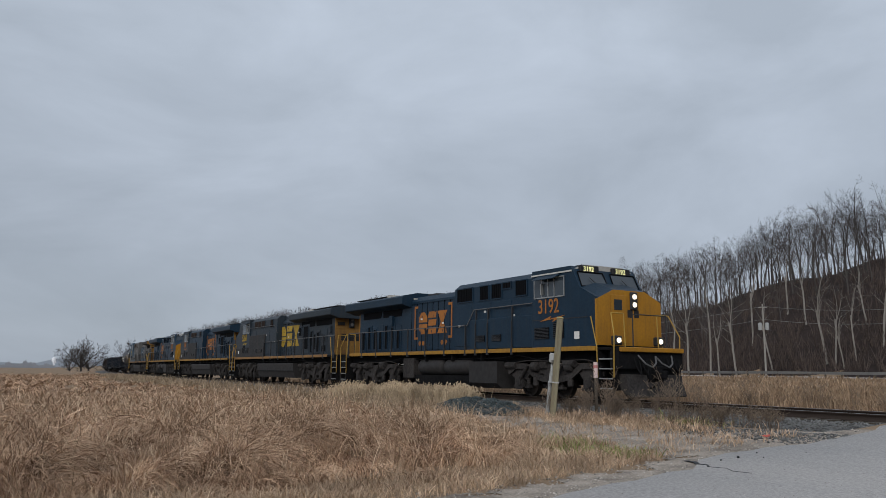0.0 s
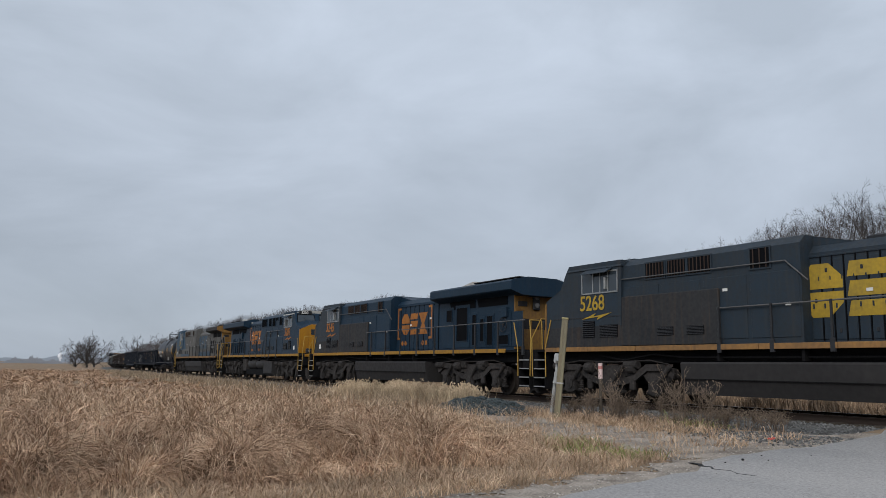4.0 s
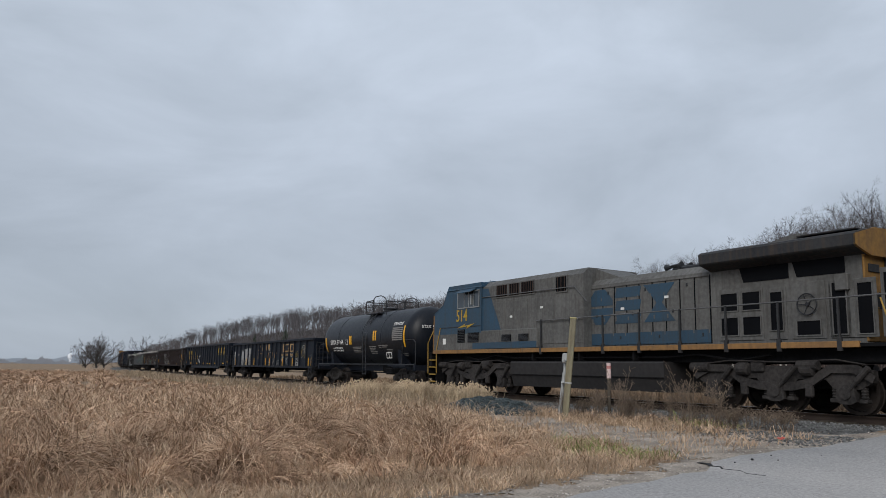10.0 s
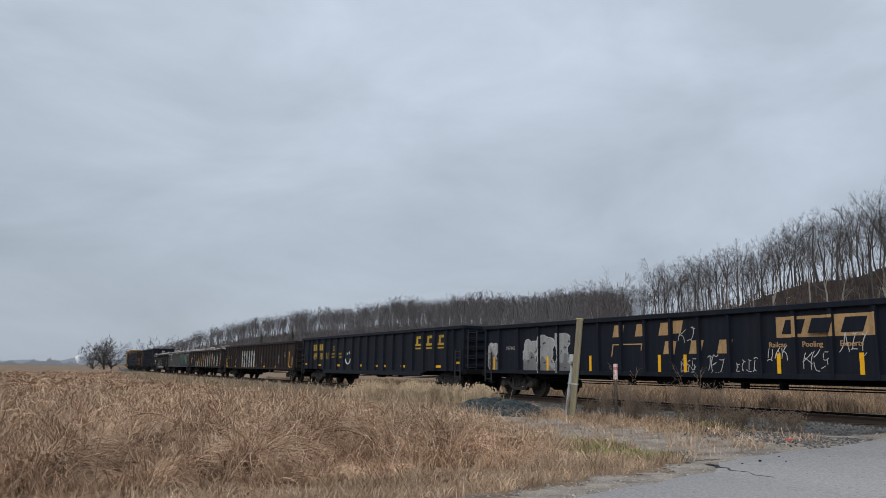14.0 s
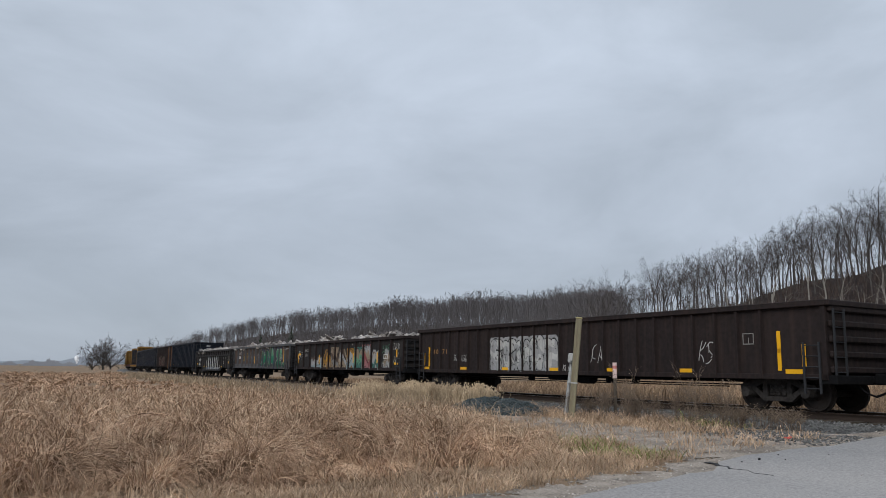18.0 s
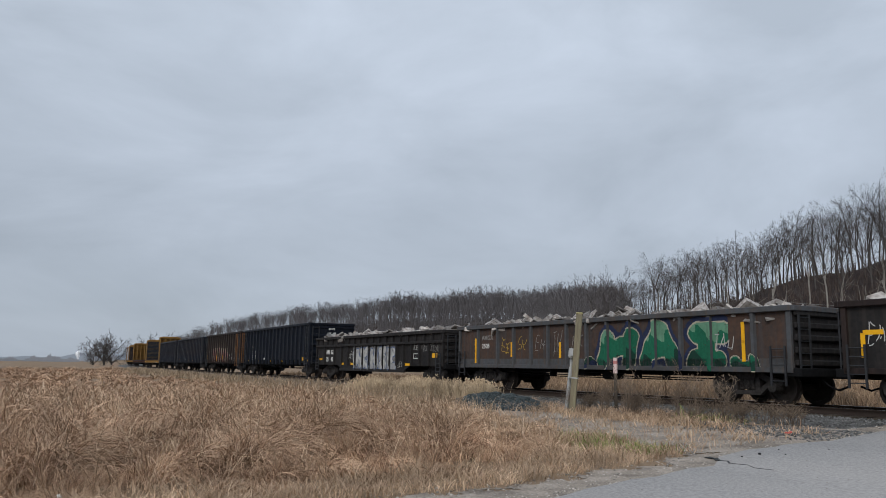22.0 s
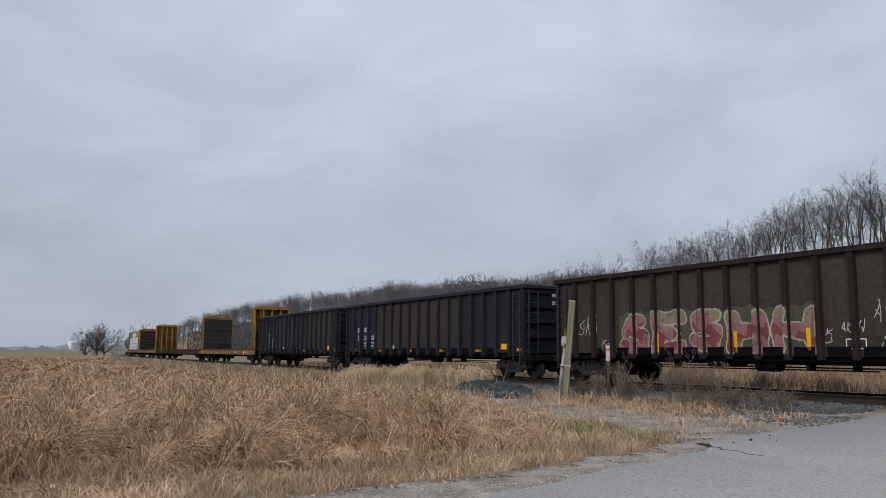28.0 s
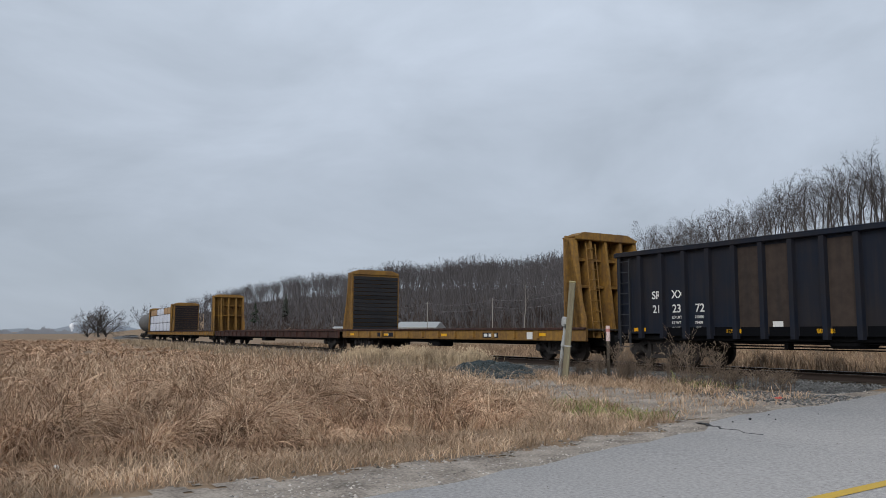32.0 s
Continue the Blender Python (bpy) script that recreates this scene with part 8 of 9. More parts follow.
    f.rod((-h + 2.5, -1.0, 0.66), (h - 2.5, -1.0, 0.64), 0.02).rod((-h + 3.5, -0.8, 0.58), (h - 3.5, -0.8, 0.58), 0.018).rod((-h + 3, -1.2, 0.74), (h - 4, -1.2, 0.74), 0.015)
    for x in (-2.2, 2.1, 3.3):
        f.box(x - 0.05, x + 0.05, -1.15, -0.9, 0.6, z0)
    part("brake_gear", f, M["under"], car)
    couplers(car, half)
    tb = h - truck_in
    freight_truck(car, -tb)
    freight_truck(car, tb)
    CARS.append((car, mid, 2 * tb, 0))

    def face(x):
        return -w if any(abs(x - r) < rib_w / 2 for r in ribs) else -pan
    car["pan"] = pan
    return car, face


def plates(car, y, spots, material=None, up=False, name="reflector"):
    for x, z in spots:
        part(name, Form().box(x - (0.055 if up else 0.24), x + (0.055 if up else 0.24), y - 0.012, y - 0.004, z - (0.28 if up else 0.055), z + (0.28 if up else 0.055)), material or M["reflector"], car)


def framed(car, x, z, y, w, h, material, name="stencil_box"):
    f = Form().box(x, x + w, y - 0.01, y - 0.004, z, z + 0.025).box(x, x + w, y - 0.01, y - 0.004, z + h - 0.025, z + h).box(x, x + 0.025, y - 0.01, y - 0.004, z, z + h).box(x + w - 0.025, x + w, y - 0.01, y - 0.004, z, z + h).box(x + w * 0.5, x + w * 0.5 + 0.02, y - 0.01, y - 0.004, z, z + h * 0.6)
    part(name, f, material, car)


def heap(car, h, z, seed, high=0.4):
    """Scrap heaped in an open car: a rough mound with torn sheets lying on it."""
    rnd = random.Random(seed)
    nx, ny = 90, 9
    v, f = [], []
    for i in range(nx + 1):
        x = -h + 0.3 + (2 * h - 0.6) * i / nx
        for j in range(ny + 1):
            y = -1.35 + 2.7 * j / ny
            q = noise.noise(Vector((x * 0.55 + seed, y * 0.7, seed))) * 0.6 + noise.noise(Vector((x * 2.4, y * 2.4, seed))) * 0.28
            v.append((x, y, z - 0.35 + high * (1 - (y / 1.6) ** 2) * (0.75 + q) + 0.12 * q))
    for i in range(nx):
        for j in range(ny):
            a = i * (ny + 1) + j
            f.append((a, a + ny + 1, a + ny + 2, a + 1))
    part("scrap_mound", raw_mesh("scrap_mound", v, f, M["scrap_dark"]), None, car, "heaped grey scrap metal load")
    g = Form()
    for k in range(230):
        x, y = rnd.uniform(-h + 0.5, h - 0.5), rnd.uniform(-1.3, 0.9)
        q = noise.noise(Vector((x * 0.55 + seed, y * 0.7, seed))) * 0.6
        zz = z - 0.30 + high * (1 - (y / 1.6) ** 2) * (0.75 + q)
        s = rnd.uniform(0.10, 0.40)
        m = pose(x, y, zz, rnd.uniform(-40, 40), rnd.uniform(-40, 40), rnd.uniform(0, 360))
        a, b, c = rnd.uniform(0.5, 1.4) * s, rnd.uniform(0.3, 0.9) * s, rnd.uniform(0.02, 0.22) * s
        g.box(-a, a, -b, b, -c, c + 0.01, 0, m)
    part("scrap_pieces", g, M["scrap"], car)["kind"] = "stuff"


def ribs_even(h, n, end=0.75):
    return [float(x) for x in np.linspace(-h + end, h - end, n)]


tank_car(-134.69)

# black gondola with tan emblem and sprayed tags
RG = [-9.0, -7.75, -6.5, -5.4, -4.3, -3.25, -2.2, -1.15, -0.1, 0.95, 2.0, 3.0, 4.0, 5.0, 6.1, 7.25, 8.55]
car, face = gondola("black gondola car with tan emblem and white sprayed tags", -141.7, -161.7, 0.87, 2.6, RG, M["gon_black"], M["gon_black"], seed=1)
yp = -car["pan"] - 0.006
part("emblem_field", raw_mesh("emblem_field", *sprayed_field(3.46, 6.08, 1.90, 2.43, face, wavy=False), P["amber"]), None, car, "tan emblem field")
for k in range(3):
    x = 3.62 + 0.80 * k
    part("emblem_block", Form().prism([(x, 1.99), (x + 0.55, 1.99), (x + 0.68, 2.35), (x + 0.13, 2.35)], yp - 0.011 - 0.1 * (k == 1), yp - 0.008 - 0.1 * (k == 1)), M["gon_black"], car)
for k, (x, word) in enumerate(((3.22, "Railcar"), (4.18, "Pooling"), (5.18, "Experts"))):
    lettering("words", word, x, 1.66, yp - 0.004, 0.19, P["amber"], car)
for x, z in ((-2.62, 2.08), (-1.62, 2.08), (-0.62, 2.08), (-0.18, 2.12), (-0.45, 1.52), (0.55, 1.52), (1.55, 1.52)):
    part("tan_word_block", Form().prism([(x, z), (x + 0.44, z), (x + 0.54, z + 0.38), (x + 0.10, z + 0.38)], yp - 0.004, yp), P["amber"], car)
part("outline_mark", Form().prism([(-2.7, 1.46), (-2.62, 1.86), (-1.30, 1.86), (-1.34, 1.64), (-1.38, 1.64), (-1.35, 1.82), (-2.58, 1.82), (-2.65, 1.46)], yp - 0.004, yp), P["amber"], car)
for x in (-9.4, -6.0, -3.7, -0.6, 0.4, 3.5, 5.7, 8.9, 9.45):
    plates(car, yp, [(x, 1.22)], up=True)
lettering("car_number", "297445", -8.6, 1.75, yp - 0.004, 0.2, M["grey_mark"], car)
piece(-9.85, -9.15, 0.95, 2.2, face, (P["ash"], P["silver"], P["white"]), P["white"], car, 1, 1, 0.24, 0.03, worn=0.4, label="silver sprayed piece")
piece(-7.5, -4.75, 0.9, 2.3, face, (P["ash"], P["silver"], P["silver"]), P["white"], car, 12, 3, 0.22, 0.03, worn=0.35, label="silver sprayed piece with a white edge")
for i, (a, b, c, d) in enumerate(((0.15, 0.8, 1.85, 2.35), (0.2, 0.8, 1.0, 1.4), (1.15, 1.8, 1.0, 1.45), (2.15, 2.85, 1.0, 1.35), (3.15, 3.8, 1.3, 1.7), (4.2, 4.9, 1.1, 1.6), (5.2, 5.9, 1.5, 2.0), (6.3, 7.1, 1.55, 1.9), (6.3, 7.1, 1.25, 1.5), (7.4, 8.3, 1.5, 2.3), (7.5, 8.4, 1.6, 2.4))):
    scribble(a, b, c, d, yp - 0.004, M["white"] if i not in (7, 9) else M["yellow"], car, 40 + i, 0.022, 2 if i < 9 else 4)
framed(car, 6.35, 0.95, yp, 0.5, 0.25, M["white"])

# black gondola with yellow number and a sprayed smile
RG = [-9.2, -8.5, -7.45, -6.35, -5.35, -4.3, -3.2, -1.98, -0.93, 0.1, 1.15, 2.2, 3.3, 4.4, 5.5, 6.6, 7.7, 8.8, 9.4]
car, face = gondola("black gondola car with yellow number and a sprayed smile", -163.3, -183.9, 0.90, 2.72, RG, M["gon_black"], M["gon_black"], belly=0.22, rib_w=0.16, seed=2, truck_in=2.0)
yp = -car["pan"] - 0.006
for tx, x, z in (("49", -8.34, 1.48), ("18", -7.30, 1.48), ("11", -6.25, 1.48)):
    lettering("car_number", tx, x, z, yp - 0.004, 0.56, M["yellow"], car)
part("mark_blocks", Form().box(-8.4, -8.12, yp - 0.004, yp, 2.02, 2.40, 0.001).box(-8.05, -7.80, yp - 0.004, yp, 2.02, 2.40, 0.001).box(-7.32, -7.06, yp - 0.004, yp, 2.02, 2.40, 0.001).box(-7.0, -6.74, yp - 0.004, yp, 2.02, 2.40, 0.001), M["yellow"], car)
f = Form()
for x in (5.7, 6.8, 7.9):
    f.box(x, x + 0.55, yp - 0.004, yp, 2.05, 2.15).box(x + 0.1, x + 0.28, yp - 0.004, yp, 2.15, 2.5).box(x, x + 0.55, yp - 0.004, yp, 1.9, 1.97).box(x + 0.3, x + 0.55, yp - 0.004, yp, 2.38, 2.5)
part("yellow_blocks", f, M["yellow"], car)
plates(car, yp, [(-9.6, 1.2), (-7.2, 1.12), (-4.1, 1.12), (-0.9, 1.12), (1.2, 1.1), (2.2, 1.1), (4.4, 1.1), (8.0, 1.1), (9.7, 1.25)])
f = Form()
prev = None
for i in range(15):
    a = math.pi * (1.06 + 0.88 * i / 14)
    p = (-2.65 + 0.36 * math.cos(a), yp - 0.006, 1.56 + 0.36 * math.sin(a))
    if prev:
        f.rod(prev, p, 0.032, 5)
    prev = p
f.rod((-2.78, yp - 0.006, 1.72), (-2.76, yp - 0.006, 1.84), 0.024, 5).rod((-2.48, yp - 0.006, 1.76), (-2.49, yp - 0.006, 1.9), 0.024, 5)
part("sprayed_smile", f, M["white"], car, "white sprayed smile")
for x, z, word in ((-5.20, 1.74, "LD LMT"), (-5.20, 1.54, "LT WT"), (-4.12, 1.74, "206500"), (-4.04, 1.54, "77500")):
    lettering("data", word, x, z, yp - 0.004, 0.15, M["yellow"], car)
framed(car, -5.0, 1.98, yp, 0.26, 0.26, M["yellow"])

# brown gondola with a large silver piece
RG = [-9.0, -8.3, -7.55, -6.8, -6.0, -5.25, -4.5, -3.73, -2.97, -2.2, -1.45, -0.68, 0.08, 0.83, 1.58, 2.35, 3.1, 3.86, 4.62, 5.37, 6.12, 6.9, 7.65, 8.4]
car, face = gondola("long rust-brown gondola car with large silver sprayed letters", -185.6, -206.1, 0.82, 2.62, RG, M["gon_brown"], M["gon_brown"], rib_w=0.10, rib_d=0.09, seed=3)
yp = -car["pan"] - 0.006
piece(-4.4, -0.05, 0.90, 2.22, face, (P["silver"], P["white"], P["silver"], P["white"]), P["dark"], car, 23, 5, 0.19, 0.035, back=P["silver"], worn=0.3, label="large silver sprayed letters with dark edges")
for i, (a, b, c, d) in enumerate(((-7.2, -6.85, 1.3, 1.65), (-6.6, -6.1, 1.25, 1.6), (-0.6, -0.2, 1.75, 2.1), (0.2, 0.7, 0.9, 1.2), (1.7, 2.3, 1.2, 1.8), (6.3, 6.8, 1.2, 1.9), (-3.8, -3.2, 1.1, 1.9), (-2.9, -2.3, 1.1, 1.9), (-2.1, -1.5, 1.1, 1.9))):
    scribble(a, b, c, d, yp - 0.004 if i < 6 else -car["pan"] - 0.014, M["white"] if i < 6 else M["black"], car, 80 + i, 0.03 if i < 6 else 0.05, 2)
plates(car, yp, [(-9.6, 1.0), (-6.4, 1.0), (-3.3, 1.0), (-0.3, 1.0), (2.7, 1.0), (5.8, 1.0), (9.3, 1.0)])
plates(car, yp, [(-9.35, 1.65), (-9.35, 1.35), (8.9, 1.75), (8.9, 1.3), (9.6, 1.4), (-9.8, 1.4)], up=True)
lettering("car_number", "40671", -9.0, 1.62, yp - 0.004, 0.3, M["dull_stripe"], car, wide=1.2, spacing=1.5)
framed(car, 7.8, 1.7, yp, 0.35, 0.3, M["grey_mark"])

# loaded gondola covered in sprayed colours
RG = [-6.6, -5.4, -4.25, -3.1, -2.05, -1.0, 0.05, 1.1, 2.15, 3.2, 4.25, 5.35, 6.75]
car, face = gondola("dark gondola car covered in many-coloured sprayed pieces, full of scrap", -207.75, -224.1, 0.86, 2.42, RG, M["gon_dark"], M["gon_brown"], seed=4)
yp = -car["pan"] - 0.006
for k, (a, b, top, fills, edge, n, back) in enumerate((
        (-5.25, -3.0, 1.75, ("sky", "silver", "brown"), "dark", 3, None), (-3.0, -1.75, 2.05, ("tan", "ochre", "brown"), "brown", 1, "ochre"), (-1.75, -0.55, 2.15, ("tan", "ash", "brown", "tan"), "dark", 1, "tan"),
        (-0.5, 0.75, 2.0, ("tan", "silver", "brown"), "dark", 1, "tan"), (0.85, 2.0, 2.05, ("sky", "silver", "ochre"), "brown", 1, "ochre"), (2.0, 3.2, 2.1, ("teal", "mint", "tan"), "dark", 1, "teal"),
        (3.2, 4.3, 2.2, ("pink", "rose", "tan", "silver"), "dark", 1, "pink"), (4.35, 5.35, 1.9, ("teal", "silver", "tan"), "brown", 1, "silver"), (5.6, 6.65, 2.05, ("ash", "tan", "silver"), "dark", 1, None))):
    piece(a, b, 0.88, top, face, tuple(P[q] for q in fills), P[edge], car, 40 + k, n, 0.20, 0.03, back=P[back] if back else None, worn=0.5, label="faded many-coloured sprayed letters")
plates(car, yp, [(-7.7, 1.5), (-3.7, 1.45), (-2.35, 1.6), (1.75, 1.5), (5.0, 1.5), (7.35, 1.6)], up=True)
plates(car, yp, [(-7.45, 1.8), (7.3, 1.2)])
lettering("car_number", "AMGX", -6.45, 1.95, yp - 0.004, 0.24, M["grey_mark"], car)
lettering("car_number", "5323", -6.4, 1.66, yp - 0.004, 0.24, M["grey_mark"], car)
for i, (a, b, c, d) in enumerate(((5.6, 6.5, 1.7, 2.2), (5.6, 6.5, 1.0, 1.4), (6.95, 7.7, 1.9, 2.2), (6.95, 7.6, 1.2, 1.7), (-7.6, -6.9, 1.5, 2.0))):
    scribble(a, b, c, d, yp - 0.004, P["mint"] if i == 0 else M["white"], car, 120 + i, 0.03, 3)
framed(car, 5.8, 1.45, yp, 0.5, 0.22, M["white"])
heap(car, 8.1, 2.52, 4.0, 0.56)

# loaded gondola, rusted, with a green piece
RG = [-6.5, -5.1, -4.0, -2.9, -1.9, -0.85, 0.2, 1.2, 2.2, 3.3, 4.35, 5.4, 6.85]
car, face = gondola("rusted gondola car with green sprayed letters, full of scrap", -225.4, -241.4, 0.86, 2.42, RG, M["gon_rust"], M["gon_slate"], endm=M["gon_dark"], seed=5)
yp = -car["pan"] - 0.006
part("lower_band", Form().box(-7.95, 7.95, yp - 0.001, yp + 0.002, 0.9, 1.2), M["gon_slate"], car)
piece(0.55, 6.0, 0.84, 2.38, face, (P["dark_green"], P["green"], P["green"], P["mint"]), P["cream"], car, 61, 3, 0.19, 0.04, back=P["navy"], worn=0.05, lean=0.15, label="large green sprayed letters with cream edges")
piece(6.0, 7.0, 0.84, 1.4, face, (P["dark_green"], P["green"]), P["cream"], car, 58, 1, 0.26, 0.025, worn=0.05)
piece(0.0, 0.75, 0.84, 1.3, face, (P["navy"], P["dark_green"]), P["cream"], car, 59, 1, 0.26, 0.025, worn=0.05)
plates(car, yp, [(-6.75, 1.75), (-6.75, 1.3), (-4.2, 1.55), (-1.25, 1.5), (6.5, 1.9), (6.5, 1.4)], up=True)
lettering("car_number", "AMGX", -6.3, 1.95, yp - 0.004, 0.26, M["grey_mark"], car, wide=1.1)
lettering("car_number", "2505", -6.3, 1.62, yp - 0.004, 0.26, M["white"], car, wide=1.1)
for i, (a, b, c, d) in enumerate(((-4.9, -4.3, 1.4, 1.95), (-3.8, -3.2, 1.5, 2.0), (-2.7, -2.1, 1.5, 2.0), (-1.7, -1.1, 1.4, 2.1), (-0.6, 0.0, 1.5, 2.1), (5.5, 6.2, 1.4, 1.9))):
    scribble(a, b, c, d, yp - 0.004, M["yellow"] if i < 2 else M["grey_mark"] if i < 5 else M["white"], car, 150 + i, 0.025, 3)
heap(car, 7.9, 2.52, 9.0, 0.52)

# dark gondola with a deep rim, full of scrap
RG = [-6.65, -5.1, -4.0, -3.0, -2.0, -1.0, -0.1, 0.8, 1.6, 2.45, 3.3, 4.1, 4.95, 5.75, 6.7]
car, face = gondola("black low-bellied gondola car with a deep rim, full of scrap", -242.7, -258.9, 0.86, 2.36, RG, M["gon_dark"], M["gon_dark"], belly=0.30, truss=True, seed=6, truck_in=1.45)
yp = -car["pan"] - 0.006
piece(-2.2, 3.2, 0.62, 1.85, face, (P["silver"], P["white"], P["silver"], P["white"]), P["blue"], car, 66, 5, 0.165, 0.05, back=P["ash"], worn=0.22, lean=-0.15, label="silver and blue sprayed letters")
lettering("car_number", "AM", -6.5, 1.48, yp - 0.004, 0.37, M["white"], car)
lettering("car_number", "GX", -5.74, 1.48, yp - 0.004, 0.37, M["white"], car)
lettering("car_number", "25", -6.5, 1.06, yp - 0.004, 0.37, M["white"], car)
lettering("car_number", "45", -5.74, 1.06, yp - 0.004, 0.37, M["white"], car)
plates(car, yp, [(-7.4, 1.2), (-3.9, 0.93), (-2.4, 0.93), (4.45, 0.93), (7.2, 1.3), (7.2, 1.4)])
for i, (a, b, c, d) in enumerate(((5.1, 5.7, 1.6, 1.85), (5.9, 7.6, 1.55, 1.9), (3.4, 3.9, 0.8, 1.1), (-2.9, -2.3, 1.2, 1.6))):
    scribble(a, b, c, d, yp - 0.004, M["white"] if i != 1 else M["grey_mark"], car, 170 + i, 0.03, 3)
framed(car, 5.1, 1.2, yp, 0.5, 0.25, M["white"])
heap(car, 8.0, 2.5, 14.0, 0.45)


def high_gon(label, front, rear, n, panel, ribm, seed, endm=None):
    h = (front - rear) / 2
    return gondola(label, front, rear, 0.80, 3.40, ribs_even(h, n, 0.95), panel, ribm, w=1.55, rib_w=0.17, rib_d=0.12, tall=True, rib_bottom=0.84, endm=endm, seed=seed, truck_in=1.25)


def hopper_marks(car, letters, digits, h):
    yp = -car["pan"] - 0.006
    bay = (2 * h - 1.9) / 16
    cols = [-h + 0.95 + bay * k + off for k, off in ((0, 0.42), (1, 0.33), (2, 0.31))]
    for i, text in enumerate(letters):
        lettering("car_number", text, cols[i], 2.02, yp - 0.004, 0.33, M["white"], car)
    for i, text in enumerate(digits):
        lettering("car_number", text, cols[i] + 0.02, 1.60, yp - 0.004, 0.33, M["white"], car)
    for i, (a, b) in enumerate((("LD LMT", "213600"), ("LT WT", "72400"), ("CU FT", "4000"))):
        lettering("data", a, cols[1], 1.42 - i * 0.16, yp - 0.004, 0.11, M["white"], car)
        lettering("data", b, cols[2], 1.42 - i * 0.16, yp - 0.004, 0.11, M["white"], car)
    plates(car, yp, [(-h + 0.85, 1.1), (-h + 4.3, 1.05), (-0.9, 1.05), (2.2, 1.05), (5.1, 1.05), (h - 0.3, 1.1)])
    part("reflector", Form().box(h - 1.60, h - 1.22, yp - 0.010, yp - 0.004, 1.1, 1.32), M["reflector"], car)
    part("white_label", Form().box(-h + 5.5, -h + 5.8, yp - 0.008, yp - 0.004, 1.12, 1.3), M["white"], car)


def dusty_bays(car, h, n, bays):
    """Brown dust caked on the sheets between some of the ribs."""
    ribs = sorted(ribs_even(h, n, 0.95))
    for i in bays:
        part("side_sheet", Form().box(ribs[i] + 0.09, ribs[i + 1] - 0.09, -car["pan"] - 0.004, -car["pan"] + 0.002, 0.98, 3.3), M["bay_dust"], car, "steel sheet caked with brown dust")


car, face = high_gon("tall clean black ribbed gondola car with white marks", -260.3, -276.7, 17, M["gon_black"], M["gon_black"], 7)
hopper_marks(car, ("SR", "XX"), ("21", "23", "99"), 8.2)
lettering("end_mark", "SRXX", 0, 0, 0, 0.17, M["white"], car).matrix_basis = pose(8.37, -0.30, 3.08, 90, 0, 90)
lettering("end_mark", "212399", 0, 0, 0, 0.17, M["white"], car).matrix_basis = pose(8.37, -0.30, 2.8, 90, 0, 90)

car, face = high_gon("tall rust-brown ribbed gondola car with faded red sprayed letters", -278.2, -292.6, 15, M["gon_dusty"], M["gon_brown"], 8, endm=M["rust_end"])
part("rusted_bay", Form().box(5.25, 7.1, -car["pan"] - 0.005, -car["pan"] - 0.001, 1.0, 3.4), M["rust_end"], car, "rusted orange end of the side")
yp = -car["pan"] - 0.006
part("sprayed_field", raw_mesh("sprayed_field", *sprayed_field(-4.2, 2.6, 0.97, 2.2, face), P["olive"]), None, car, "faded olive sprayed field")
piece(-4.2, 2.6, 0.97, 2.25, lambda x: face(x) - 0.004, (P["pink"], P["rose"], P["pink"], P["tan"]), P["cream"], car, 77, 5, 0.14, 0.045, worn=0.3, label="faded red sprayed letters with cream edges")
for i, (a, b, c, d) in enumerate(((-6.1, -5.2, 1.6, 2.2), (-5.0, -4.4, 1.1, 1.6), (2.5, 3.0, 1.2, 1.6), (3.2, 3.8, 1.5, 1.8), (4.0, 5.0, 1.8, 2.3), (4.1, 5.1, 1.0, 1.4))):
    scribble(a, b, c, d, yp - 0.004, M["white"], car, 200 + i, 0.025, 3)
plates(car, yp, [(-6.8, 1.55), (-2.6, 1.3), (0.2, 1.3), (2.35, 1.35), (5.35, 1.6)], up=True)
ladder(car, 5.65, -1.57, 0.6, 3.35, 0.6, 8, "x", M["rust_end"])
framed(car, 3.3, 1.1, yp, 0.5, 0.25, M["white"])

car, face = high_gon("tall black ribbed gondola car streaked with brown dust, white marks", -294.5, -311.2, 17, M["hopper_side"], M["hopper_side"], 9, endm=M["gon_black"])
hopper_marks(car, ("SR", "XX"), ("21", "23", "51"), 8.35)
dusty_bays(car, 8.35, 17, (3, 4, 5, 6, 7, 8, 9, 10, 11))
lettering("end_mark", "SRXX", 0, 0, 0, 0.17, M["white"], car).matrix_basis = pose(8.52, -0.30, 3.08, 90, 0, 90)
lettering("end_mark", "212351", 0, 0, 0, 0.17, M["white"], car).matrix_basis = pose(8.52, -0.30, 2.8, 90, 0, 90)
car, face = high_gon("tall black and brown ribbed gondola car with white marks", -312.7, -328.4, 17, M["hopper_side"], M["hopper_side"], 10, endm=M["gon_black"])
hopper_marks(car, ("SR", "XX"), ("21", "23", "72"), 7.85)
dusty_bays(car, 7.85, 17, (4, 5, 7, 11, 12, 13, 14, 15))
lettering("end_mark", "SRXX", 0, 0, 0, 0.17, M["white"], car).matrix_basis = pose(8.02, -0.30, 3.08, 90, 0, 90)
lettering("end_mark", "212372", 0, 0, 0, 0.17, M["white"], car).matrix_basis = pose(8.02, -0.30, 2.8, 90, 0, 90)


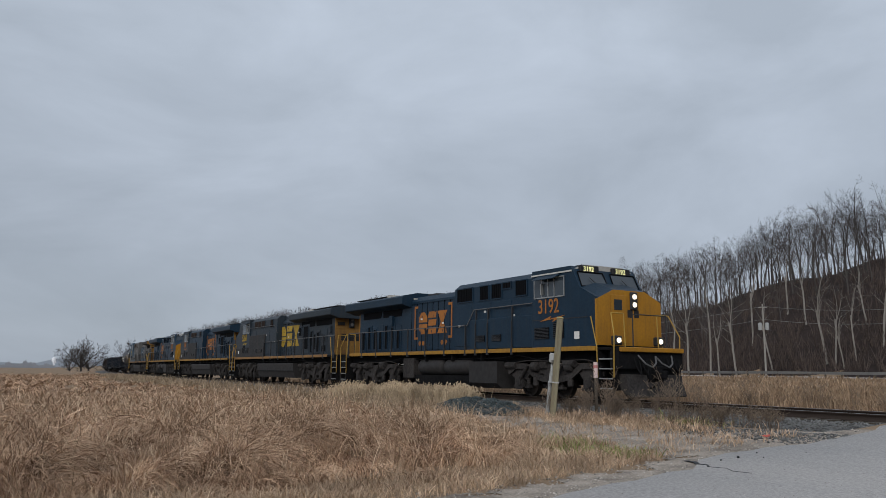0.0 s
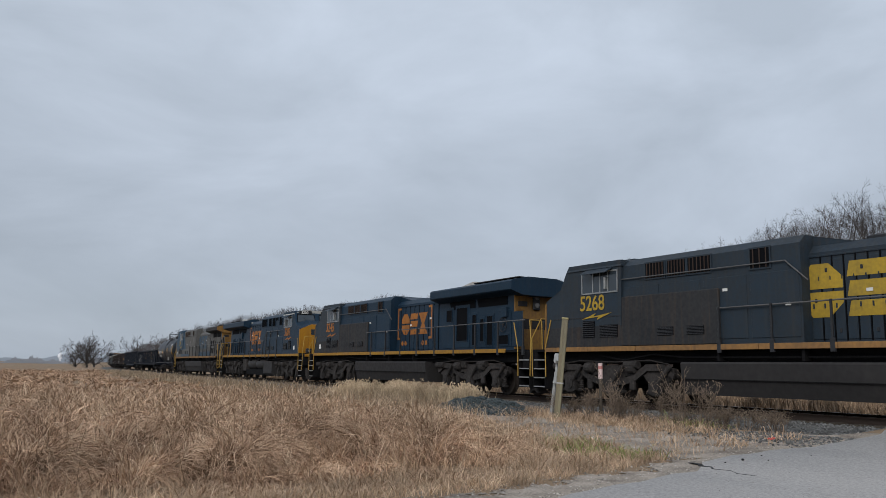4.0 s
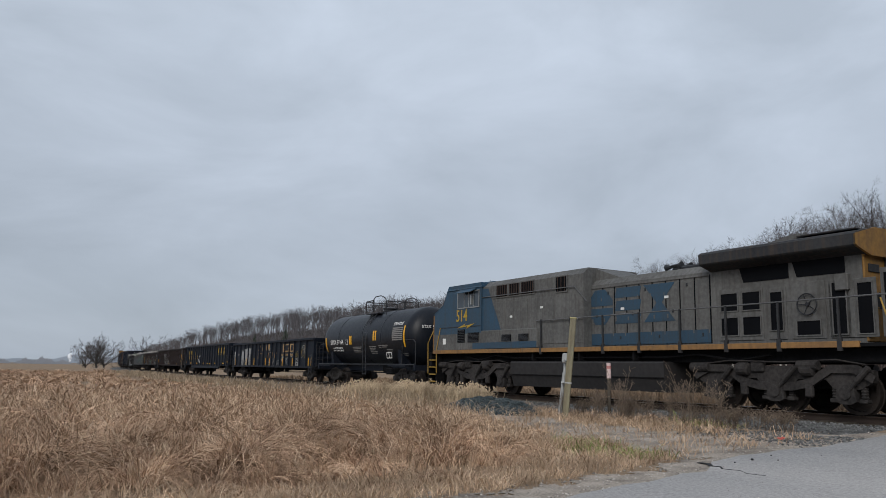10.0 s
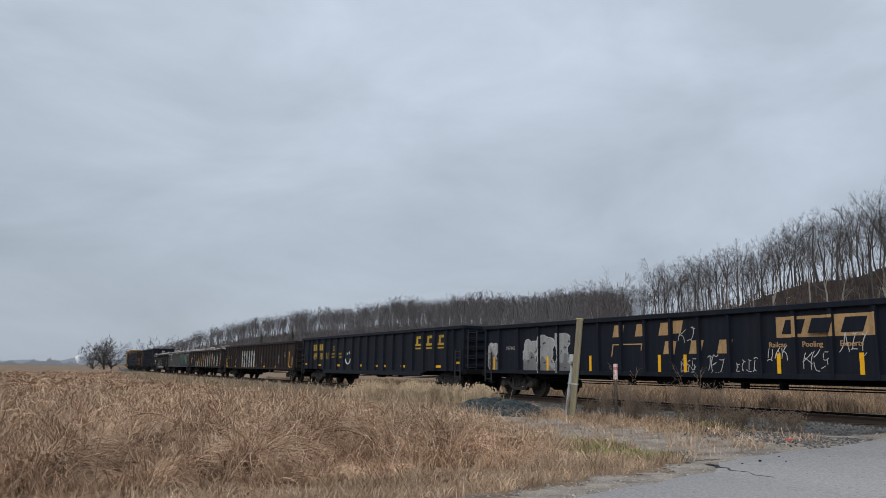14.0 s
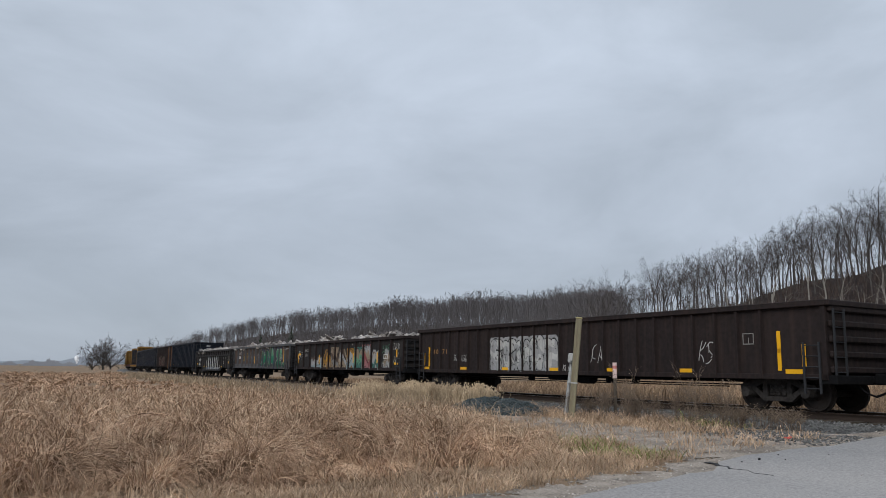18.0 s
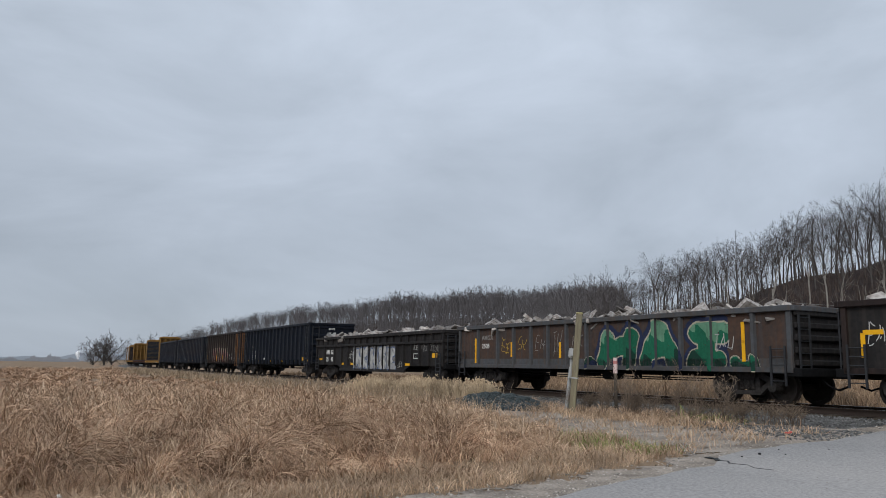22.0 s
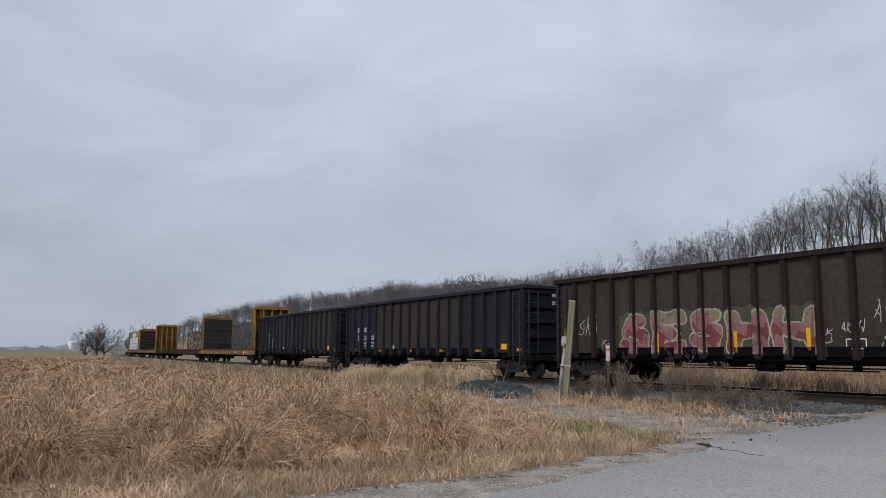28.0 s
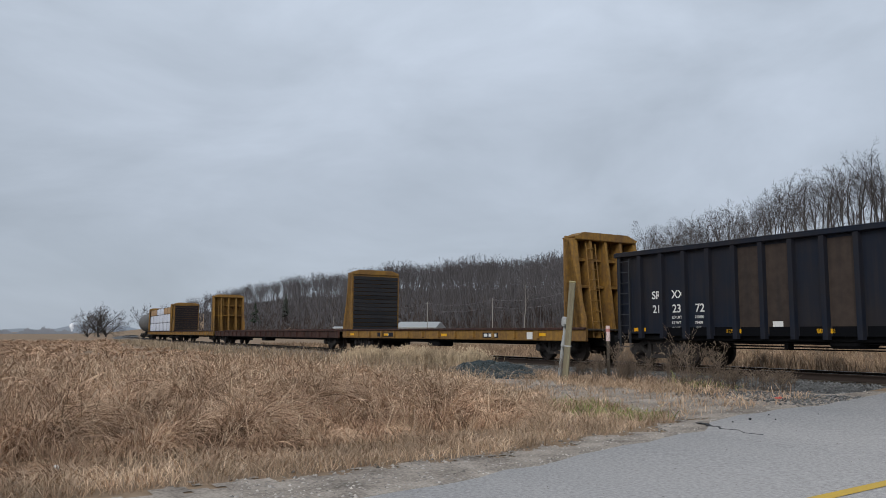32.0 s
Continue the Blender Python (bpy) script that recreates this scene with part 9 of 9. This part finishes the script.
def bulkhead_flat(label, front, rear, paint, lining, load=False, ends=True, deck=1.13, bulk=4.50, boards=14):
    car = thing("bulkhead_flat_car" if ends else "flat_car", label, "flat car", "freight cars in the train")
    mid, h = (front + rear) / 2, (front - rear) / 2
    half = h + 0.45
    for s in (-1, 1):
        part("side_sill", Form().box(-h, h, s * 1.36, s * 1.48, deck - 0.42, deck - 0.02, 0.02), paint, car)
        pk = Form().box(-0.06, 0.06, -0.05, 0.05, deck - 0.34, deck - 0.06, 0.01).mesh("stake_pocket", paint)
        for x in np.arange(-h + 0.8, h - 0.5, 1.45):
            part("stake_pocket", pk, None, car, m=pose(float(x), s * 1.52, 0))
        part("edge_rail", Form().box(-h, h, s * 1.40, s * 1.54, deck - 0.03, deck + 0.05, 0.01), M["flat_rust"], car)
    pm = Form().box(-0.14, 0.14, -1.38, 1.38, deck - 0.05, deck + 0.01, 0.006).mesh("deck_board", M["tie"])
    xs = np.arange(-h + 0.2, h - 0.1, 0.3)
    for x in xs:
        part("deck_board", pm, None, car, m=pose(float(x), 0, 0))
    part("centre_sill", Form().box(-half + 0.6, half - 0.6, -0.4, 0.4, 0.55, deck - 0.1, 0.02), M["under"], car)
    part("cross_bearer", Form().box(-h + 3, h - 3, -1.2, 1.2, 0.62, 0.70), M["under"], car)
    part("brake_cylinder", Form().box(-0.8, 0.2, -1.3, -0.5, 0.40, 0.615, 0.05), M["under"], car)
    if ends:
        for e in (-1, 1):
            xi, xo = e * (h - 1.15), e * (h - 0.15)
            wall = part("bulkhead", Form().box(xi, xi + e * 0.06, -1.42, 1.42, deck, bulk - 0.1, 0.01), paint, car, "tall end bulkhead with black board lining")
            n = boards
            dz = (bulk - 0.35 - deck) / n
            bm_ = Form().box(-0.03, 0.03, -1.36, 1.36, 0.01, dz - 0.015, 0.008).mesh("lining_board", lining)
            for k in range(n):
                part("lining_board", bm_, None, wall, m=pose(xi - e * 0.03, 0, deck + k * dz))
            for y in (-1.38, -0.7, 0.0, 0.7, 1.38):
                w_ = 0.05 if abs(y) < 1 else 0.08
                part("post", Form().prism([(xi + e * 0.06, deck - 0.3), (xo, deck - 0.3), (xi + e * 0.55, bulk - 0.25), (xi + e * 0.06, bulk - 0.15)], y - w_, y + w_), paint, wall)
            pieces("cross_beam", [Form().box(xi + e * 0.06, xi + e * 0.5, -1.4, 1.4, 2.55, 2.65, 0.01), Form().box(xi + e * 0.06, xi + e * 0.35, -1.4, 1.4, 3.5, 3.6, 0.01), Form().box(xi, xi + e * 0.6, -1.42, 1.42, bulk - 0.28, bulk - 0.14, 0.01)], paint, wall)
            part("cap", Form().prism([(-1.46, bulk - 0.18), (-1.0, bulk), (1.0, bulk), (1.46, bulk - 0.18), (1.40, bulk - 0.25), (-1.40, bulk - 0.25)], xi - e * 0.06, xi + e * 0.62, "x"), paint, wall)
            lm = Form().pipe([(xo + e * 0.02, -1.0, deck - 0.3), (xi + e * 0.6, -0.95, bulk - 0.4)], 0.018, 5).pipe([(xo + e * 0.02, -0.58, deck - 0.3), (xi + e * 0.6, -0.53, bulk - 0.4)], 0.018, 5)
            for k in range(9):
                u = (k + 0.5) / 9
                x = xo + e * 0.02 + (xi + e * 0.6 - xo - e * 0.02) * u
                lm.rod((x, -1.0 + 0.05 * u, deck - 0.3 + (bulk - 0.1 - deck) * u), (x, -0.58 + 0.05 * u, deck - 0.3 + (bulk - 0.1 - deck) * u), 0.014, 5)
            part("ladder", lm, paint, wall)
            part("side_gusset", Form().prism([(xi, deck - 0.4), (e * h, deck - 0.4), (e * h, deck + 0.3), (xi + e * 0.3, bulk - 0.3), (xi, bulk - 0.2)], -1.46, -1.40).prism([(xi, deck - 0.4), (e * h, deck - 0.4), (e * h, deck + 0.3), (xi + e * 0.3, bulk - 0.3), (xi, bulk - 0.2)], 1.40, 1.46), paint, wall)
    couplers(car, half)
    tb = h - 2.1
    freight_truck(car, -tb)
    freight_truck(car, tb)
    CARS.append((car, mid, 2 * tb, 0))
    if load:
        for k in range(3):
            x0 = -h + 1.4 + k * (2 * h - 2.8) / 3
            x1 = x0 + (2 * h - 2.8) / 3 - 0.12
            for z, c in ((deck + 0.06, 0), (deck + 1.15, 0), (deck + 2.25, 1)):
                part("lumber_bundle", Form().box(x0, x1, -1.3, 1.3, z, z + (1.05 if not c else 0.8), 0.05), M["wrap"] if not c or k == 1 else M["lumber"], car, "white-wrapped lumber" if not c or k == 1 else "bare lumber ends")
            f = Form()
            for x in (x0 + 0.6, (x0 + x1) / 2, x1 - 0.6):
                f.box(x - 0.02, x + 0.02, -1.315, 1.315, deck, deck + 3.1)
            part("straps", f, M["steelrail"], car)
    return car


car = bulkhead_flat("yellow bulkhead flat car, empty, with black lined ends", -329.95, -350.75, M["flat_yellow"], M["ply"])
plates(car, -1.485, [(8.0, 0.93), (1.0, 0.9), (-4.8, 0.9), (-9.0, 0.9)])
part("stencil_block", Form().box(4.1, 5.2, -1.49, -1.484, 0.80, 1.0), M["gon_black"], car)
part("stencil_bars", Form().box(4.2, 4.45, -1.496, -1.491, 0.84, 0.96).box(4.55, 4.75, -1.496, -1.491, 0.84, 0.96).box(4.85, 5.1, -1.496, -1.491, 0.84, 0.96), M["white"], car)
part("stencil_block", Form().box(-5.8, -3.9, -1.49, -1.484, 0.80, 1.0), M["gon_black"], car)
lettering("car_number", "804460", -5.0, 0.84, -1.492, 0.17, M["white"], car)
part("white_label", Form().box(7.1, 7.45, -1.49, -1.484, 0.76, 1.02), M["white"], car)

car = bulkhead_flat("long low oxide-red flat car, empty", -351.35, -382.8, M["flat_rust"], M["ply"], ends=False, deck=1.10)
hd = Form()
for x in np.arange(-14, 14.5, 2.2):
    hd.box(x - 0.25, x + 0.25, -0.9, 0.9, 1.1, 1.22, 0.03).box(x + 0.3, x + 0.5, -1.3, 1.3, 1.1, 1.16, 0.02)
part("hold_downs", hd, M["flat_rust"], car)
bulkhead_flat("yellow bulkhead flat car, empty, farther back in the train", -383.7, -408.5, M["flat_yellow"], M["gon_brown"], bulk=4.6, boards=12)
bulkhead_flat("bulkhead flat car loaded with white-wrapped lumber", -409.3, -434.0, M["flat_yellow"], M["gon_brown"], load=True, bulk=4.6, boards=12)
for k in range(1):
    t2 = thing("tank_car", "grey tank car far back in the train", "tank car", "freight cars in the train")
    part("tank_shell", Form().lathe([(-7.5, 0.05), (-7.3, 0.8), (-6.9, 1.3), (-6.4, 1.48), (6.4, 1.48), (6.9, 1.3), (7.3, 0.8), (7.5, 0.05)], (0, 0, 2.6), "x", 36), M["old_grey"], t2, flat=False)
    part("centre_sill", Form().box(-7.8, 7.8, -0.4, 0.4, 0.75, 1.15), M["under"], t2)
    part("dome", Form().lathe([(4.0, 0.5), (4.4, 0.5), (4.45, 0.3)], (0, 0, 0), "z", 16).box(-1.2, 1.2, -0.9, 0.9, 4.02, 4.06), M["old_grey"], t2)
    freight_truck(t2, -5.4)
    freight_truck(t2, 5.4)
    couplers(t2, 8.2)
    CARS.append((t2, -443.0, 10.8, 0))


# ---- what moves ----
def motions():
    for car, mid, base, turned in CARS:
        rows = []
        for i in range(0, 33):
            s = mid + SPEED * i
            xa, ya, _ = on_track(s + base / 2)
            xb, yb, _ = on_track(s - base / 2)
            a = math.degrees(math.atan2(ya - yb, xa - xb)) + turned
            rows.append((float(i), pose((xa + xb) / 2, (ya + yb) / 2, RAIL_TOP, 0, 0, a)))
        walk(car, rows)
    # the wheels roll: two thirtieths of a second a row
    turns = {}
    for wheel, r, dx, way in WHEELS:
        key = (r, dx, way)
        if key not in turns:
            step = 2 / FPS
            turns[key] = [(i * step, pose(dx, 0, r, 0, way * math.degrees(SPEED * i * step / r), 0)) for i in range(481)]
        walk(wheel, turns[key])


motions()
